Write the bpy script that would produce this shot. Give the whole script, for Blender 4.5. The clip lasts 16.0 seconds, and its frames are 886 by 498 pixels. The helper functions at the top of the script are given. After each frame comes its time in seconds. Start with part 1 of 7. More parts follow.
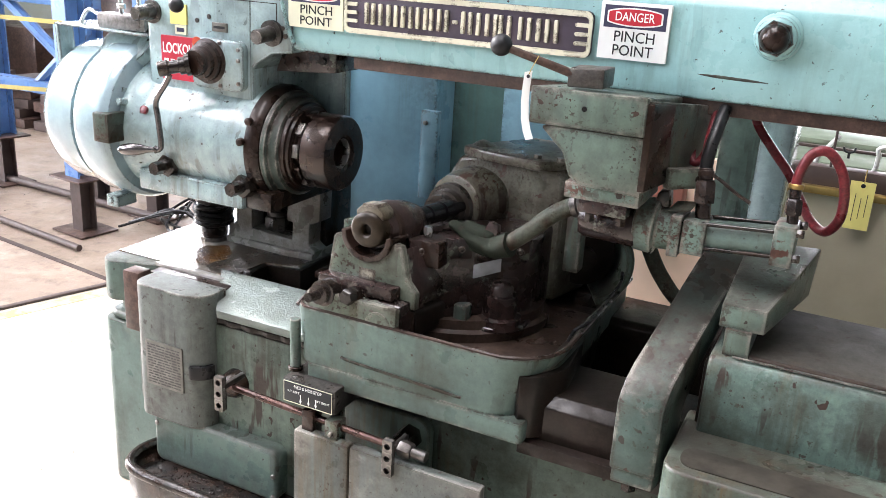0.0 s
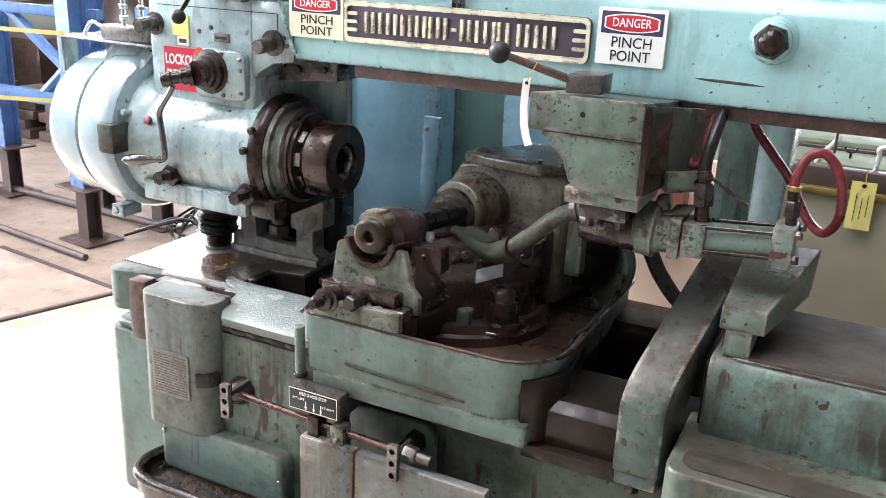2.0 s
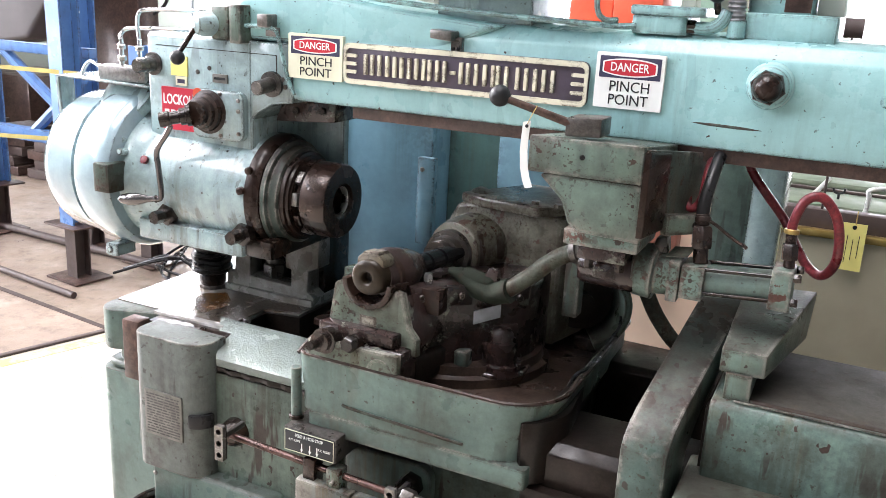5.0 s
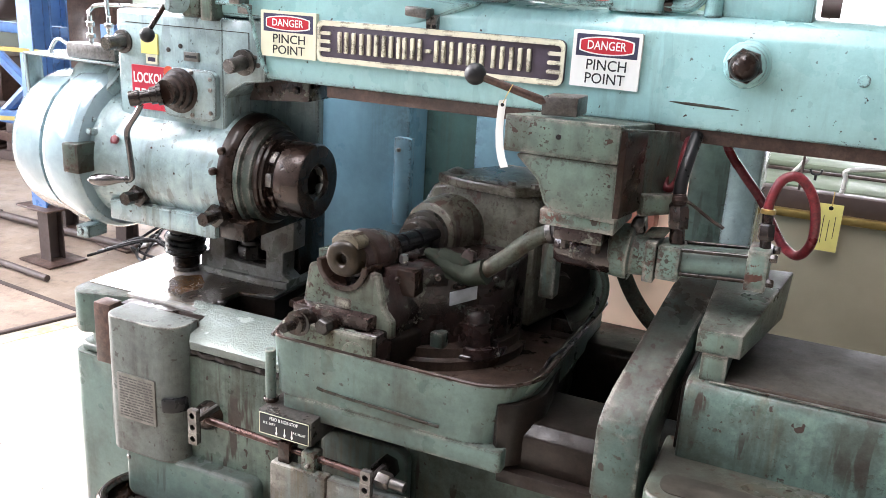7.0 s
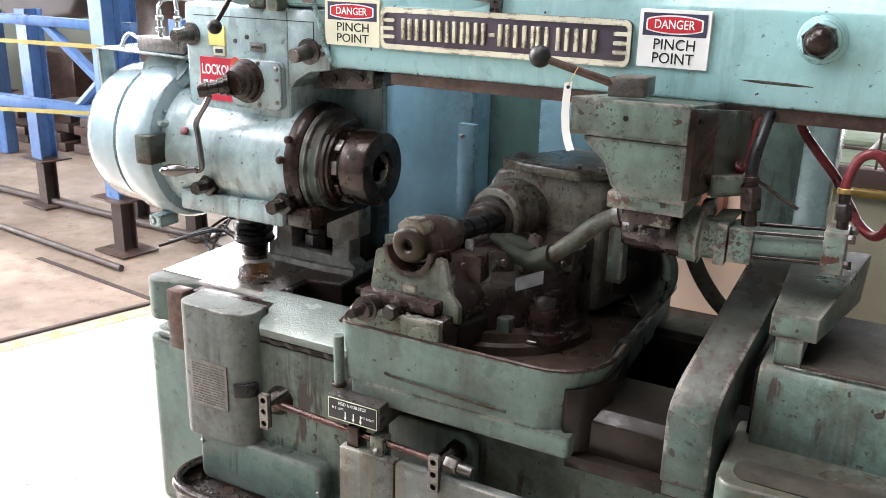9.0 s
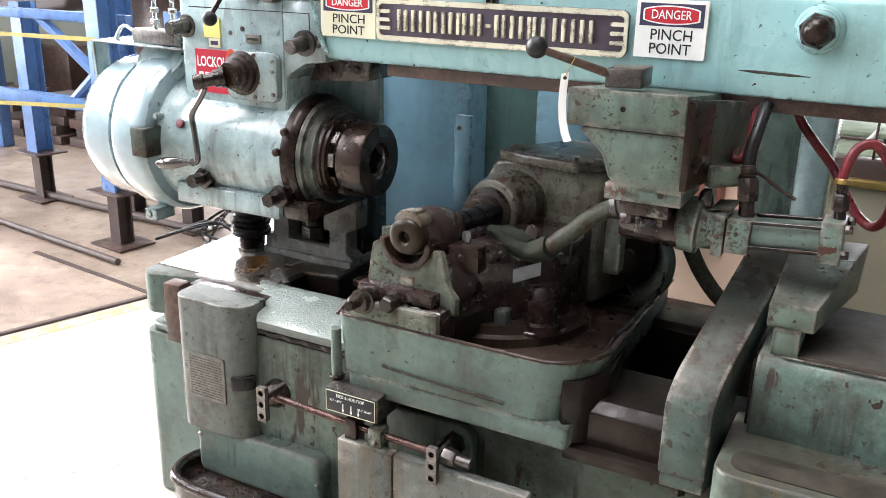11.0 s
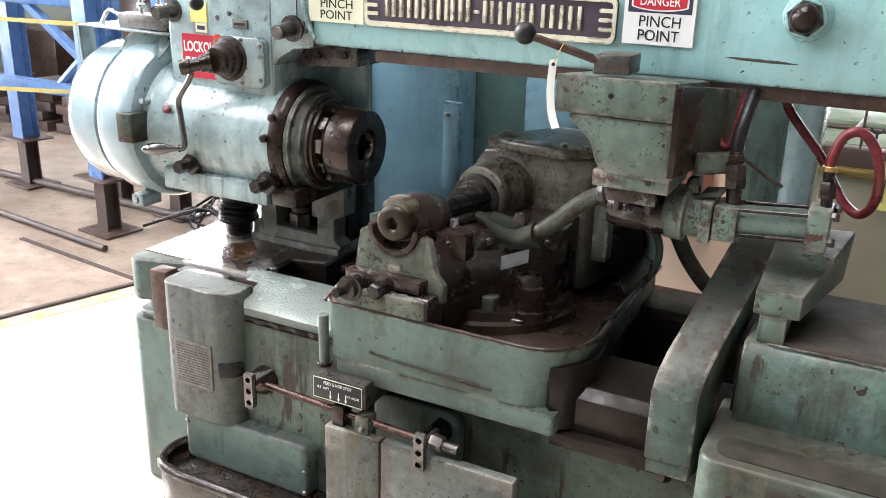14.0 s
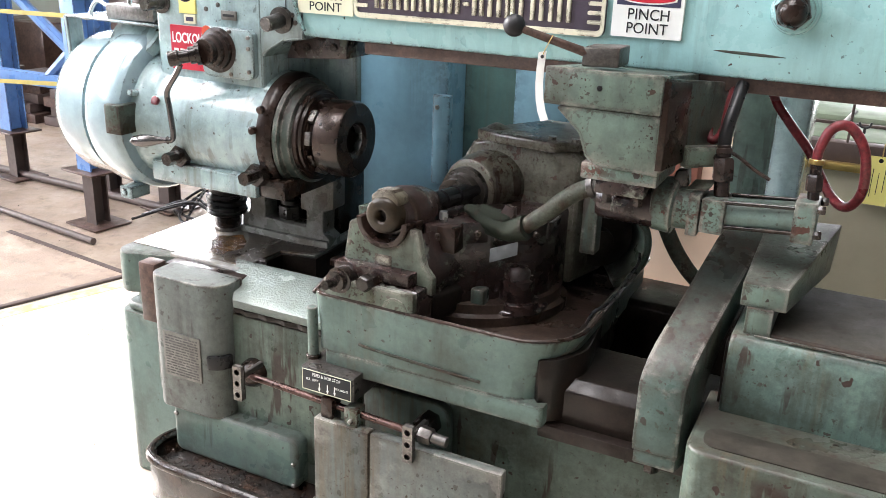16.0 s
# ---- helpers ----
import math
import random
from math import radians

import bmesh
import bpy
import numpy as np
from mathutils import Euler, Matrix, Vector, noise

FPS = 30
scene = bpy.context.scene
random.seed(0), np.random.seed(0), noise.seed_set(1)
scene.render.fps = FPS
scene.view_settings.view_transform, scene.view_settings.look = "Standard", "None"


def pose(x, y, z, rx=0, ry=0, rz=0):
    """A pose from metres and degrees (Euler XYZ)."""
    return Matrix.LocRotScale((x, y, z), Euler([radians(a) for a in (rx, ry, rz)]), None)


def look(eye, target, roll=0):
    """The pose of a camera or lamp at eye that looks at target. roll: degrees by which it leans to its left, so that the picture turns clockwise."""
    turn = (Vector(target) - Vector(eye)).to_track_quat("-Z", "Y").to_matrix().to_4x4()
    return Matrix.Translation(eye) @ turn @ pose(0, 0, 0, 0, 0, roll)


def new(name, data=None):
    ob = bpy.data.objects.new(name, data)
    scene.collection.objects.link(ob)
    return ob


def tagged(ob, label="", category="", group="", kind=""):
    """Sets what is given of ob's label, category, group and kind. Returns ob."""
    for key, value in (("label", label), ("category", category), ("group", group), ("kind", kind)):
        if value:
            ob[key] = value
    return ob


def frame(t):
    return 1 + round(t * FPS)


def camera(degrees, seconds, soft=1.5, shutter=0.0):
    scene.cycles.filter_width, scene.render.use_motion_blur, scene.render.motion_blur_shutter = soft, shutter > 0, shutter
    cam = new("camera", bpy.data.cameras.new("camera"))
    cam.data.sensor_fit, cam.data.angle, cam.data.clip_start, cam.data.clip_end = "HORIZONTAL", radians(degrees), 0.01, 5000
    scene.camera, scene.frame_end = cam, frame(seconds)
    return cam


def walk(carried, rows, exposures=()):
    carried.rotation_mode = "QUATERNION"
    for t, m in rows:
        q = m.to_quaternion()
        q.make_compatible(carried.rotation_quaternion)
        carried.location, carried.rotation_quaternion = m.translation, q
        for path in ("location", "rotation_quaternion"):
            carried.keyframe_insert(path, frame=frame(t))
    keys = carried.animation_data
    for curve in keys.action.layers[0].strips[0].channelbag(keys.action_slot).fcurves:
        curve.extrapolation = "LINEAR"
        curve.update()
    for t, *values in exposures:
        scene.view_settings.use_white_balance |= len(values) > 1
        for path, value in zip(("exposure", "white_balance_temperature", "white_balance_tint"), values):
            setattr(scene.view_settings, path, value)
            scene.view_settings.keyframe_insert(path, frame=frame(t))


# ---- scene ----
cam = camera(53.21, 16.0, soft=0.5)
# seconds, eye in metres, turn in degrees
ROWS = [
    (0, 0.0, 0.0, 1.8, 71.063, -3.214, 26.649),
    (0.5, -0.004, 0.0007, 1.7965, 70.935, -3.229, 26.757),
    (1, -0.0001, -0.0016, 1.7985, 70.863, -3.038, 26.87),
    (1.5, 0.006, -0.0051, 1.8004, 70.985, -2.879, 26.878),
    (2, 0.0144, -0.0106, 1.8105, 71.32, -2.411, 26.749),
    (2.5, 0.0251, -0.0184, 1.831, 72.654, -2.04, 26.854),
    (3, 0.0205, -0.0268, 1.8525, 75.578, -1.915, 26.996),
    (3.5, -0.0186, -0.0409, 1.8516, 77.564, -1.94, 26.632),
    (4, -0.033, -0.036, 1.8309, 74.391, -2.134, 26.133),
    (4.2, -0.031, -0.034, 1.826, 74.427, -2.427, 25.716),
    (6.3, 0.002, -0.004, 1.816, 72.138, -3.366, 26.496),
    (4.2, -0.031, -0.034, 1.826, 74.427, -2.427, 25.716),
    (6.3, 0.002, -0.004, 1.816, 72.138, -3.366, 26.496),
    (4.2, -0.031, -0.034, 1.826, 74.427, -2.427, 25.716),
    (6.3, 0.002, -0.004, 1.816, 72.138, -3.366, 26.496),
    (4.2, -0.031, -0.034, 1.826, 74.427, -2.427, 25.716),
    (6.3, 0.002, -0.004, 1.816, 72.138, -3.366, 26.496),
    (4.2, -0.031, -0.034, 1.826, 74.427, -2.427, 25.716),
    (6.3, 0.002, -0.004, 1.816, 72.138, -3.366, 26.496),
    (4.2, -0.031, -0.034, 1.826, 74.427, -2.427, 25.716),
    (6.3, 0.002, -0.004, 1.816, 72.138, -3.366, 26.496),
    (4.2, -0.031, -0.034, 1.826, 74.427, -2.427, 25.716),
    (6.3, 0.002, -0.004, 1.816, 72.138, -3.366, 26.496),
    (4.2, -0.031, -0.034, 1.826, 74.427, -2.427, 25.716),
    (6.3, 0.002, -0.004, 1.816, 72.138, -3.366, 26.496),
    (4.2, -0.031, -0.034, 1.826, 74.427, -2.427, 25.716),
    (6.3, 0.002, -0.004, 1.816, 72.138, -3.366, 26.496),
    (6.5, -0.0019, -0.0024, 1.8153, 72.228, -3.341, 25.65),
    (7, -0.0135, 0.0023, 1.8093, 72.672, -3.106, 24.674),
    (7.5, -0.0231, 0.0036, 1.8121, 72.799, -2.78, 25.65),
    (8, -0.0181, 0.003, 1.8109, 72.686, -2.205, 27.562),
    (8.5, -0.0171, -0.0028, 1.8101, 72.441, -1.469, 28.752),
    (9, -0.021, -0.0011, 1.8012, 71.77, -1.326, 28.336),
    (9.2, -0.0212, -0.0005, 1.8008, 71.42, -1.31, 28.25),
    (11.3, -0.0228, 0.0028, 1.7992, 71.28, -1.12, 28.03),
    (11.5, -0.0227, 0.0029, 1.799, 71.335, -1.115, 27.958),
    (12, -0.0214, 0.0023, 1.795, 71.273, -1.067, 27.696),
    (12.5, -0.0199, 0.004, 1.7938, 71.001, -1.11, 27.57),
    (13, -0.0209, 0.0054, 1.7936, 70.779, -1.431, 27.571),
    (13.5, -0.0188, 0.0078, 1.7928, 70.573, -1.035, 27.384),
    (14, -0.02, 0.0067, 1.7955, 70.504, -1.511, 27.493),
    (14.5, -0.0181, 0.0069, 1.7913, 70.452, -1.611, 27.439),
    (15, -0.0161, 0.004, 1.7911, 70.232, -1.52, 27.247),
    (15.5, -0.0157, 0.0024, 1.7905, 70.224, -1.865, 27.135),
    (16, -0.0156, 0.0048, 1.7918, 70.148, -1.798, 26.922),
]

walk(cam, [(row[0], pose(*row[1:])) for row in ROWS], exposures=[(0.0, 0.64, 6300, 17), (3.0, 0.64, 6300, 17), (4.0, 0.61, 6300, 17), (6.5, 0.63, 6300, 17), (7.5, 0.69, 6300, 17), (8.5, 0.51, 6350, 16), (9.0, 0.47, 6400, 16), (12.5, 0.54, 6400, 15), (14.0, 0.52, 6400, 15), (16.0, 0.61, 6400, 15)])

# ---- light: low daylight through the hall's side door, sky in the openings, added roof and wall glow ----
world = bpy.data.worlds.new("sky")
scene.world = world
world.use_nodes = True
wn = world.node_tree.nodes
sky = wn.new("ShaderNodeTexSky")
sky.sky_type, sky.sun_disc = "NISHITA", False
sky.sun_elevation, sky.sun_rotation = radians(26), radians(-86)
world.node_tree.links.new(sky.outputs[0], wn["Background"].inputs[0])
wn["Background"].inputs[1].default_value = 0.12

sun = new("sun", bpy.data.lights.new("sun", "SUN"))
sun.data.energy, sun.data.angle, sun.data.color = 5.0, radians(0.6), (1.0, 0.96, 0.91)
sun.matrix_world = look((-20, 3.3, 9.6), (-3.0, 1.95, 1.2))


def daylight(name, eye, target, width, height, watts, colour=(1, 1, 1)):
    """Sky light standing in an opening."""
    lamp = new(name, bpy.data.lights.new(name, "AREA"))
    lamp.data.shape, lamp.data.size, lamp.data.size_y = "RECTANGLE", width, height
    lamp.data.energy, lamp.data.color = watts, colour
    lamp.matrix_world = look(eye, target)
    return lamp


daylight("door_daylight", (-9.3, 1.9, 2.9), (0, 1.9, 1.0), 2.7, 5.2, 620, (0.95, 0.98, 1.0))
daylight("far_door_daylight", (-9.6, 11.8, 2.6), (-4, 2, 0.8), 5.0, 3.6, 620, (0.96, 0.98, 1.0))
# Unseen overhead lamp, added to light the machine from above.
daylight("added_roof_lamp", (-1.5, 1.2, 7.3), (-1.5, 1.2, 0), 3.0, 6.0, 60, (1.0, 0.99, 0.96))

daylight("far_right_daylight", (0.9, 11.7, 1.9), (0.6, 6.0, 0), 2.6, 1.6, 160, (0.96, 0.98, 1.0))

# ---- materials ----


class Mat:
    """Small helper round one node material."""

    def __init__(self, name, rough=0.5, metal=0.0):
        self.m = bpy.data.materials.new(name)
        self.m.use_nodes = True
        self.t = self.m.node_tree
        self.b = self.t.nodes["Principled BSDF"]
        self.b.inputs["Roughness"].default_value = rough
        self.b.inputs["Metallic"].default_value = metal
        self.tc = self.t.nodes.new("ShaderNodeTexCoord")

    def link(self, a, b):
        self.t.links.new(a, b)

    def noise(self, scale, detail=4.0, rough=0.55, stretch=(1, 1, 1), shift=(0, 0, 0)):
        mp = self.t.nodes.new("ShaderNodeMapping")
        mp.inputs["Scale"].default_value = stretch
        mp.inputs["Location"].default_value = shift
        geo = self.t.nodes.new("ShaderNodeNewGeometry")
        self.link(geo.outputs["Position"], mp.inputs[0])
        n = self.t.nodes.new("ShaderNodeTexNoise")
        n.inputs["Scale"].default_value, n.inputs["Detail"].default_value = scale, detail
        n.inputs["Roughness"].default_value = rough
        self.link(mp.outputs[0], n.inputs["Vector"])
        return n.outputs["Fac"]

    def ramp(self, fac, lo, hi, a=0.0, b=1.0):
        r = self.t.nodes.new("ShaderNodeMapRange")
        r.inputs["From Min"].default_value, r.inputs["From Max"].default_value = lo, hi
        r.inputs["To Min"].default_value, r.inputs["To Max"].default_value = a, b
        self.link(fac, r.inputs["Value"])
        return r.outputs[0]

    def mix(self, fac, a, b):
        x = self.t.nodes.new("ShaderNodeMix")
        x.data_type = "RGBA"
        for sock, v in ((x.inputs[6], a), (x.inputs[7], b)):
            if isinstance(v, tuple):
                sock.default_value = (*v, 1)
            else:
                self.link(v, sock)
        if isinstance(fac, float):
            x.inputs[0].default_value = fac
        else:
            self.link(fac, x.inputs[0])
        return x.outputs[2]

    def mul(self, a, b):
        x = self.t.nodes.new("ShaderNodeMath")
        x.operation = "MULTIPLY"
        for sock, v in ((x.inputs[0], a), (x.inputs[1], b)):
            if isinstance(v, float):
                sock.default_value = v
            else:
                self.link(v, sock)
        return x.outputs[0]

    def mottle(self, c, lo, hi, scale, shift=(0, 0, 0)):
        """Fine uneven tone over a colour."""
        x = self.t.nodes.new("ShaderNodeVectorMath")
        x.operation = "SCALE"
        self.link(c, x.inputs[0])
        self.link(self.ramp(self.noise(scale, 8, 0.75, shift=shift), 0.32, 0.68, lo, hi), x.inputs["Scale"])
        return x.outputs[0]

    def bump(self, height, strength=0.3, distance=0.002):
        x = self.t.nodes.new("ShaderNodeBump")
        x.inputs["Strength"].default_value, x.inputs["Distance"].default_value = strength, distance
        self.link(height, x.inputs["Height"])
        self.link(x.outputs[0], self.b.inputs["Normal"])

    def colour(self, c):
        if isinstance(c, tuple):
            self.b.inputs["Base Color"].default_value = (*c, 1)
        else:
            self.link(c, self.b.inputs["Base Color"])

    def rough(self, r):
        self.link(r, self.b.inputs["Roughness"])


def edges(m, width=0.009, lo=0.008, hi=0.07):
    """Where an edge has been rubbed: how far a rounded normal leaves the true one."""
    bv = m.t.nodes.new("ShaderNodeBevel")
    bv.samples = 3
    bv.inputs["Radius"].default_value = width
    geo = m.t.nodes.new("ShaderNodeNewGeometry")
    dot = m.t.nodes.new("ShaderNodeVectorMath")
    dot.operation = "DOT_PRODUCT"
    m.link(bv.outputs[0], dot.inputs[0])
    m.link(geo.outputs["True Normal"], dot.inputs[1])
    return m.ramp(dot.outputs["Value"], 1.0 - lo, 1.0 - hi)


def paint(name, base, grime=0.35, chips=0.62, dirt=(0.034, 0.023, 0.016), under=(0.034, 0.019, 0.014), gloss=0.34, metal=0.0, wear=0.5, top=0.0, relief=0.3, coat=0.0, spatter=0.0, bare=0.0, spec=0.25):
    """Old machine enamel: faded patches, oily streaks that run down, chips to rusty primer, fine casting relief."""
    m = Mat(name, gloss, metal)
    c = m.mix(m.ramp(m.noise(2.3, 5), 0.36, 0.66), tuple(v * 0.90 for v in base), tuple(min(1, v * 1.2 + 0.006) for v in base))
    blot = m.ramp(m.noise(7, 7, 0.66, shift=(3, 1, 7)), 0.52, 0.68, 0.0, 0.6)
    c = m.mix(m.mul(blot, min(1.0, grime)), c, tuple(v * 0.5 for v in base))
    area = m.ramp(m.noise(2.9, 4, shift=(9, 4, 2)), 0.46, 0.62)
    streak = m.ramp(m.noise(19, 6, 0.66, (1, 1, 0.06)), 0.50, 0.66, 0.0, 0.7)
    c = m.mix(m.mul(m.mul(streak, area), grime), c, dirt)
    film = m.ramp(m.noise(4.2, 8, 0.66, shift=(1, 8, 3)), 0.50, 0.64)
    c = m.mix(m.mul(film, grime * 0.7), c, dirt)
    stain = m.mul(m.ramp(m.noise(2.1, 6, 0.6, (1, 1, 0.35), (7, 3, 5)), 0.54, 0.66), m.ramp(m.noise(40, 5, 0.6, (1, 1, 0.05)), 0.44, 0.6))
    c = m.mix(m.mul(stain, min(0.8, grime)), c, (0.085, 0.058, 0.028))
    if top:
        geo = m.t.nodes.new("ShaderNodeNewGeometry")
        sep = m.t.nodes.new("ShaderNodeSeparateXYZ")
        m.link(geo.outputs["Normal"], sep.inputs[0])
        lies = m.mul(m.ramp(sep.outputs["Z"], 0.2, 0.7), m.ramp(m.noise(8, 7, 0.7, shift=(5, 5, 1)), 0.25, 0.6))
        c = m.mix(m.mul(lies, top), c, (0.038, 0.035, 0.029))
    crowd = m.ramp(m.noise(5.5, 4, 0.6, shift=(2, 6, 8)), 0.42, 0.60)
    chip = m.mul(m.ramp(m.noise(58, 4, 0.55, shift=(5, 2, 9)), chips - 0.02, chips + 0.0), crowd)
    big = m.ramp(m.noise(17, 7, 0.62, shift=(2, 7, 1)), chips + 0.05, chips + 0.06)
    c = m.mix(chip, c, under)
    c = m.mix(big, c, tuple(v * 1.5 for v in under))
    specks = m.ramp(m.noise(150, 5, 0.6, shift=(6, 1, 3)), chips - 0.0, chips + 0.02)
    c = m.mix(m.mul(specks, crowd), c, dirt)
    if spatter:
        spots = m.ramp(m.noise(30, 2.5, 0.5, (1, 1, 0.8), (4, 6, 2)), 0.69, 0.70)
        runs = m.mul(m.ramp(m.noise(22, 4, 0.5, (1, 1, 0.13), (8, 1, 6)), 0.59, 0.62), m.ramp(m.noise(4, 3, shift=(3, 9, 1)), 0.45, 0.58))
        c = m.mix(m.mul(spots, spatter), c, (0.030, 0.018, 0.014))
        c = m.mix(m.mul(runs, spatter * 0.9), c, (0.030, 0.018, 0.014))
    edge = edges(m, 0.014 if wear > 0.9 else 0.009)
    rub = m.mul(edge, m.ramp(m.noise(30, 6, 0.7, shift=(2, 9, 4)), 0.60 - 0.35 * wear, 0.66 - 0.30 * wear))
    c = m.mix(rub, c, tuple(v * 0.9 for v in under))
    if bare:
        c = m.mix(m.mul(m.mul(edge, m.ramp(m.noise(11, 5, 0.65, shift=(7, 2, 8)), 0.48, 0.56)), bare), c, (0.36, 0.34, 0.30))
    c = m.mottle(m.mottle(c, 1 - 0.24 * grime, 1 + 0.22 * grime, 42, (3, 1, 2)), 1 - 0.1 * grime, 1 + 0.1 * grime, 200)
    m.colour(c)
    m.rough(m.ramp(m.noise(7, 5, shift=(4, 4, 4)), 0.3, 0.7, max(0.06, gloss - 0.12), gloss + 0.16))
    m.bump(m.noise(95, 8, 0.75), min(1.0, relief * 1.6), 0.002)
    m.b.inputs["Coat Weight"].default_value = coat
    m.b.inputs["Coat Roughness"].default_value = 0.1
    m.b.inputs["Specular IOR Level"].default_value = spec
    return m.m


def oily(name, base, shine=0.28, metal=0.45, rust=(0.06, 0.03, 0.018), amount=0.5, coat=0.2, spec=0.3, old=None):
    """Oil-soaked dark iron: brown film, patches of old colour and a wet skin that comes and goes."""
    m = Mat(name, shine, metal)
    c = m.mix(m.ramp(m.noise(6, 6, 0.65), 0.36, 0.68), base, tuple(v * 0.4 for v in base))
    c = m.mix(m.mul(m.ramp(m.noise(17, 6, 0.62, shift=(3, 3, 1)), 0.45, 0.7), amount), c, rust)
    if old:
        c = m.mix(m.ramp(m.noise(15, 7, 0.68, shift=(6, 2, 5)), 0.575, 0.61, 0.0, 0.85), c, old)
    rub = m.mul(edges(m, 0.003, 0.035, 0.13), m.ramp(m.noise(26, 6, 0.7, shift=(2, 9, 4)), 0.44, 0.56, 0.0, 0.7))
    c = m.mix(rub, c, tuple(min(0.5, v * 1.9 + 0.02) for v in base))
    c = m.mottle(m.mottle(c, 0.6, 1.4, 48, (3, 1, 2)), 0.75, 1.25, 190)
    m.colour(c)
    m.rough(m.ramp(m.noise(11, 5, shift=(7, 1, 2)), 0.3, 0.7, max(0.08, shine - 0.16), shine + 0.14))
    m.link(m.ramp(m.noise(9, 5, 0.6, shift=(1, 4, 6)), 0.42, 0.56, coat * 0.25, min(1.0, coat * 1.6)), m.b.inputs["Coat Weight"])
    m.b.inputs["Coat Roughness"].default_value = 0.08
    m.b.inputs["Specular IOR Level"].default_value = spec
    m.bump(m.noise(70, 7, 0.7), 0.4, 0.002)
    skin = m.t.nodes.new("ShaderNodeBump")
    skin.inputs["Strength"].default_value, skin.inputs["Distance"].default_value = 0.45, 0.003
    m.link(m.noise(34, 4, 0.6, shift=(5, 3, 1)), skin.inputs["Height"])
    m.link(skin.outputs[0], m.b.inputs["Coat Normal"])
    return m.m


def plain(name, base, rough=0.45, metal=0.0, vary=0.25, scale=14.0):
    m = Mat(name, rough, metal)
    m.colour(m.mix(m.ramp(m.noise(scale, 5), 0.35, 0.7), base, tuple(v * (1 - vary) for v in base)))
    m.rough(m.ramp(m.noise(scale * 2.3, 4, shift=(2, 5, 1)), 0.3, 0.7, max(0.05, rough - 0.08), rough + 0.12))
    m.bump(m.noise(150, 3), 0.08, 0.001)
    m.b.inputs["Specular IOR Level"].default_value = 0.25 if metal < 0.3 else 0.5
    return m.m


GREEN = paint("green_enamel", (0.094, 0.138, 0.120), 0.62, 0.70, wear=0.6, top=0.7, spatter=0.5, bare=0.5)
BEAM = paint("blue_green_enamel", (0.25, 0.44, 0.44), 0.2, 0.70, wear=0.5, relief=0.2, gloss=0.28, spatter=0.15, coat=0.25, spec=0.35)
HEAD = paint("pale_blue_green_enamel", (0.30, 0.415, 0.425), 0.5, 0.68, gloss=0.2, wear=0.85, relief=0.4, coat=0.9, spatter=0.45, spec=0.4)
DRUM = paint("glossy_pale_enamel", (0.27, 0.365, 0.40), 0.25, 0.75, gloss=0.16, wear=0.3, relief=0.05, coat=1.0, spec=0.4)
WORN = paint("worn_green_enamel", (0.106, 0.151, 0.125), 0.62, 0.62, wear=0.95, top=0.85, spatter=0.9, bare=0.6)
OLIVE = paint("oil_stained_olive_enamel", (0.098, 0.122, 0.094), 0.85, 0.60, wear=1.0, top=0.6, spatter=1.0, bare=0.7)
CHIPPED = paint("flaking_green_enamel", (0.115, 0.172, 0.146), 0.6, 0.555, under=(0.050, 0.022, 0.016), wear=1.0, top=0.5, spatter=0.9, bare=0.7)
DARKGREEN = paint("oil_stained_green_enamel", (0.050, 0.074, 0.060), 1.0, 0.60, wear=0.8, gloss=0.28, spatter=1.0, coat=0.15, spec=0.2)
STAINED = paint("oil_streaked_green_enamel", (0.078, 0.104, 0.084), 1.0, 0.66, dirt=(0.022, 0.016, 0.009), wear=0.6, top=1.0, spatter=1.0)
GREYBOX = paint("grey_enamel", (0.104, 0.118, 0.109), 0.9, 0.65, wear=0.8, top=0.1, spatter=0.6, bare=0.8)
PANEL = paint("light_blue_enamel", (0.17, 0.31, 0.39), 0.18, 0.76)
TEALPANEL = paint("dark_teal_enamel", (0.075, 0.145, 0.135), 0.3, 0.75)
GRIME = paint("grimy_lid", (0.042, 0.040, 0.034), 0.9, 0.66, gloss=0.6, wear=0.6, spec=0.15)
KHAKI = paint("oil_soaked_khaki_enamel", (0.106, 0.105, 0.080), 1.0, 0.58, dirt=(0.036, 0.022, 0.016), under=(0.045, 0.024, 0.018), wear=1.0, gloss=0.3, coat=0.3, spatter=1.0, bare=0.8, spec=0.25)
SPINDLE = oily("oil_wet_spindle_steel", (0.055, 0.046, 0.038), 0.26, 0.3, (0.022, 0.015, 0.012), 0.8, 0.7, 0.3)
GUARD = paint("dusty_green_enamel", (0.058, 0.090, 0.078), 0.75, 0.62, wear=1.0, top=1.0, spatter=0.8, bare=0.7)
GRIMEFILM = plain("oily_dirt", (0.034, 0.030, 0.024), 0.42, 0.0, 0.55, 22)
TAILFACE = paint("drip_streaked_green_enamel", (0.078, 0.122, 0.104), 0.9, 0.64, dirt=(0.030, 0.026, 0.019), wear=0.5, top=0.7, spatter=1.0)
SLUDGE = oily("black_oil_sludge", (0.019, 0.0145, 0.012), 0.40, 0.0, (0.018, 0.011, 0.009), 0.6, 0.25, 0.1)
TRAYOIL = oily("brown_tray_oil", (0.056, 0.038, 0.030), 0.36, 0.0, (0.028, 0.018, 0.013), 0.7, 0.35, 0.16)
PALEWORN = paint("bare_pale_metal", (0.27, 0.25, 0.20), 1.0, 0.57, wear=1.0, gloss=0.34, spatter=0.5, coat=0.3)
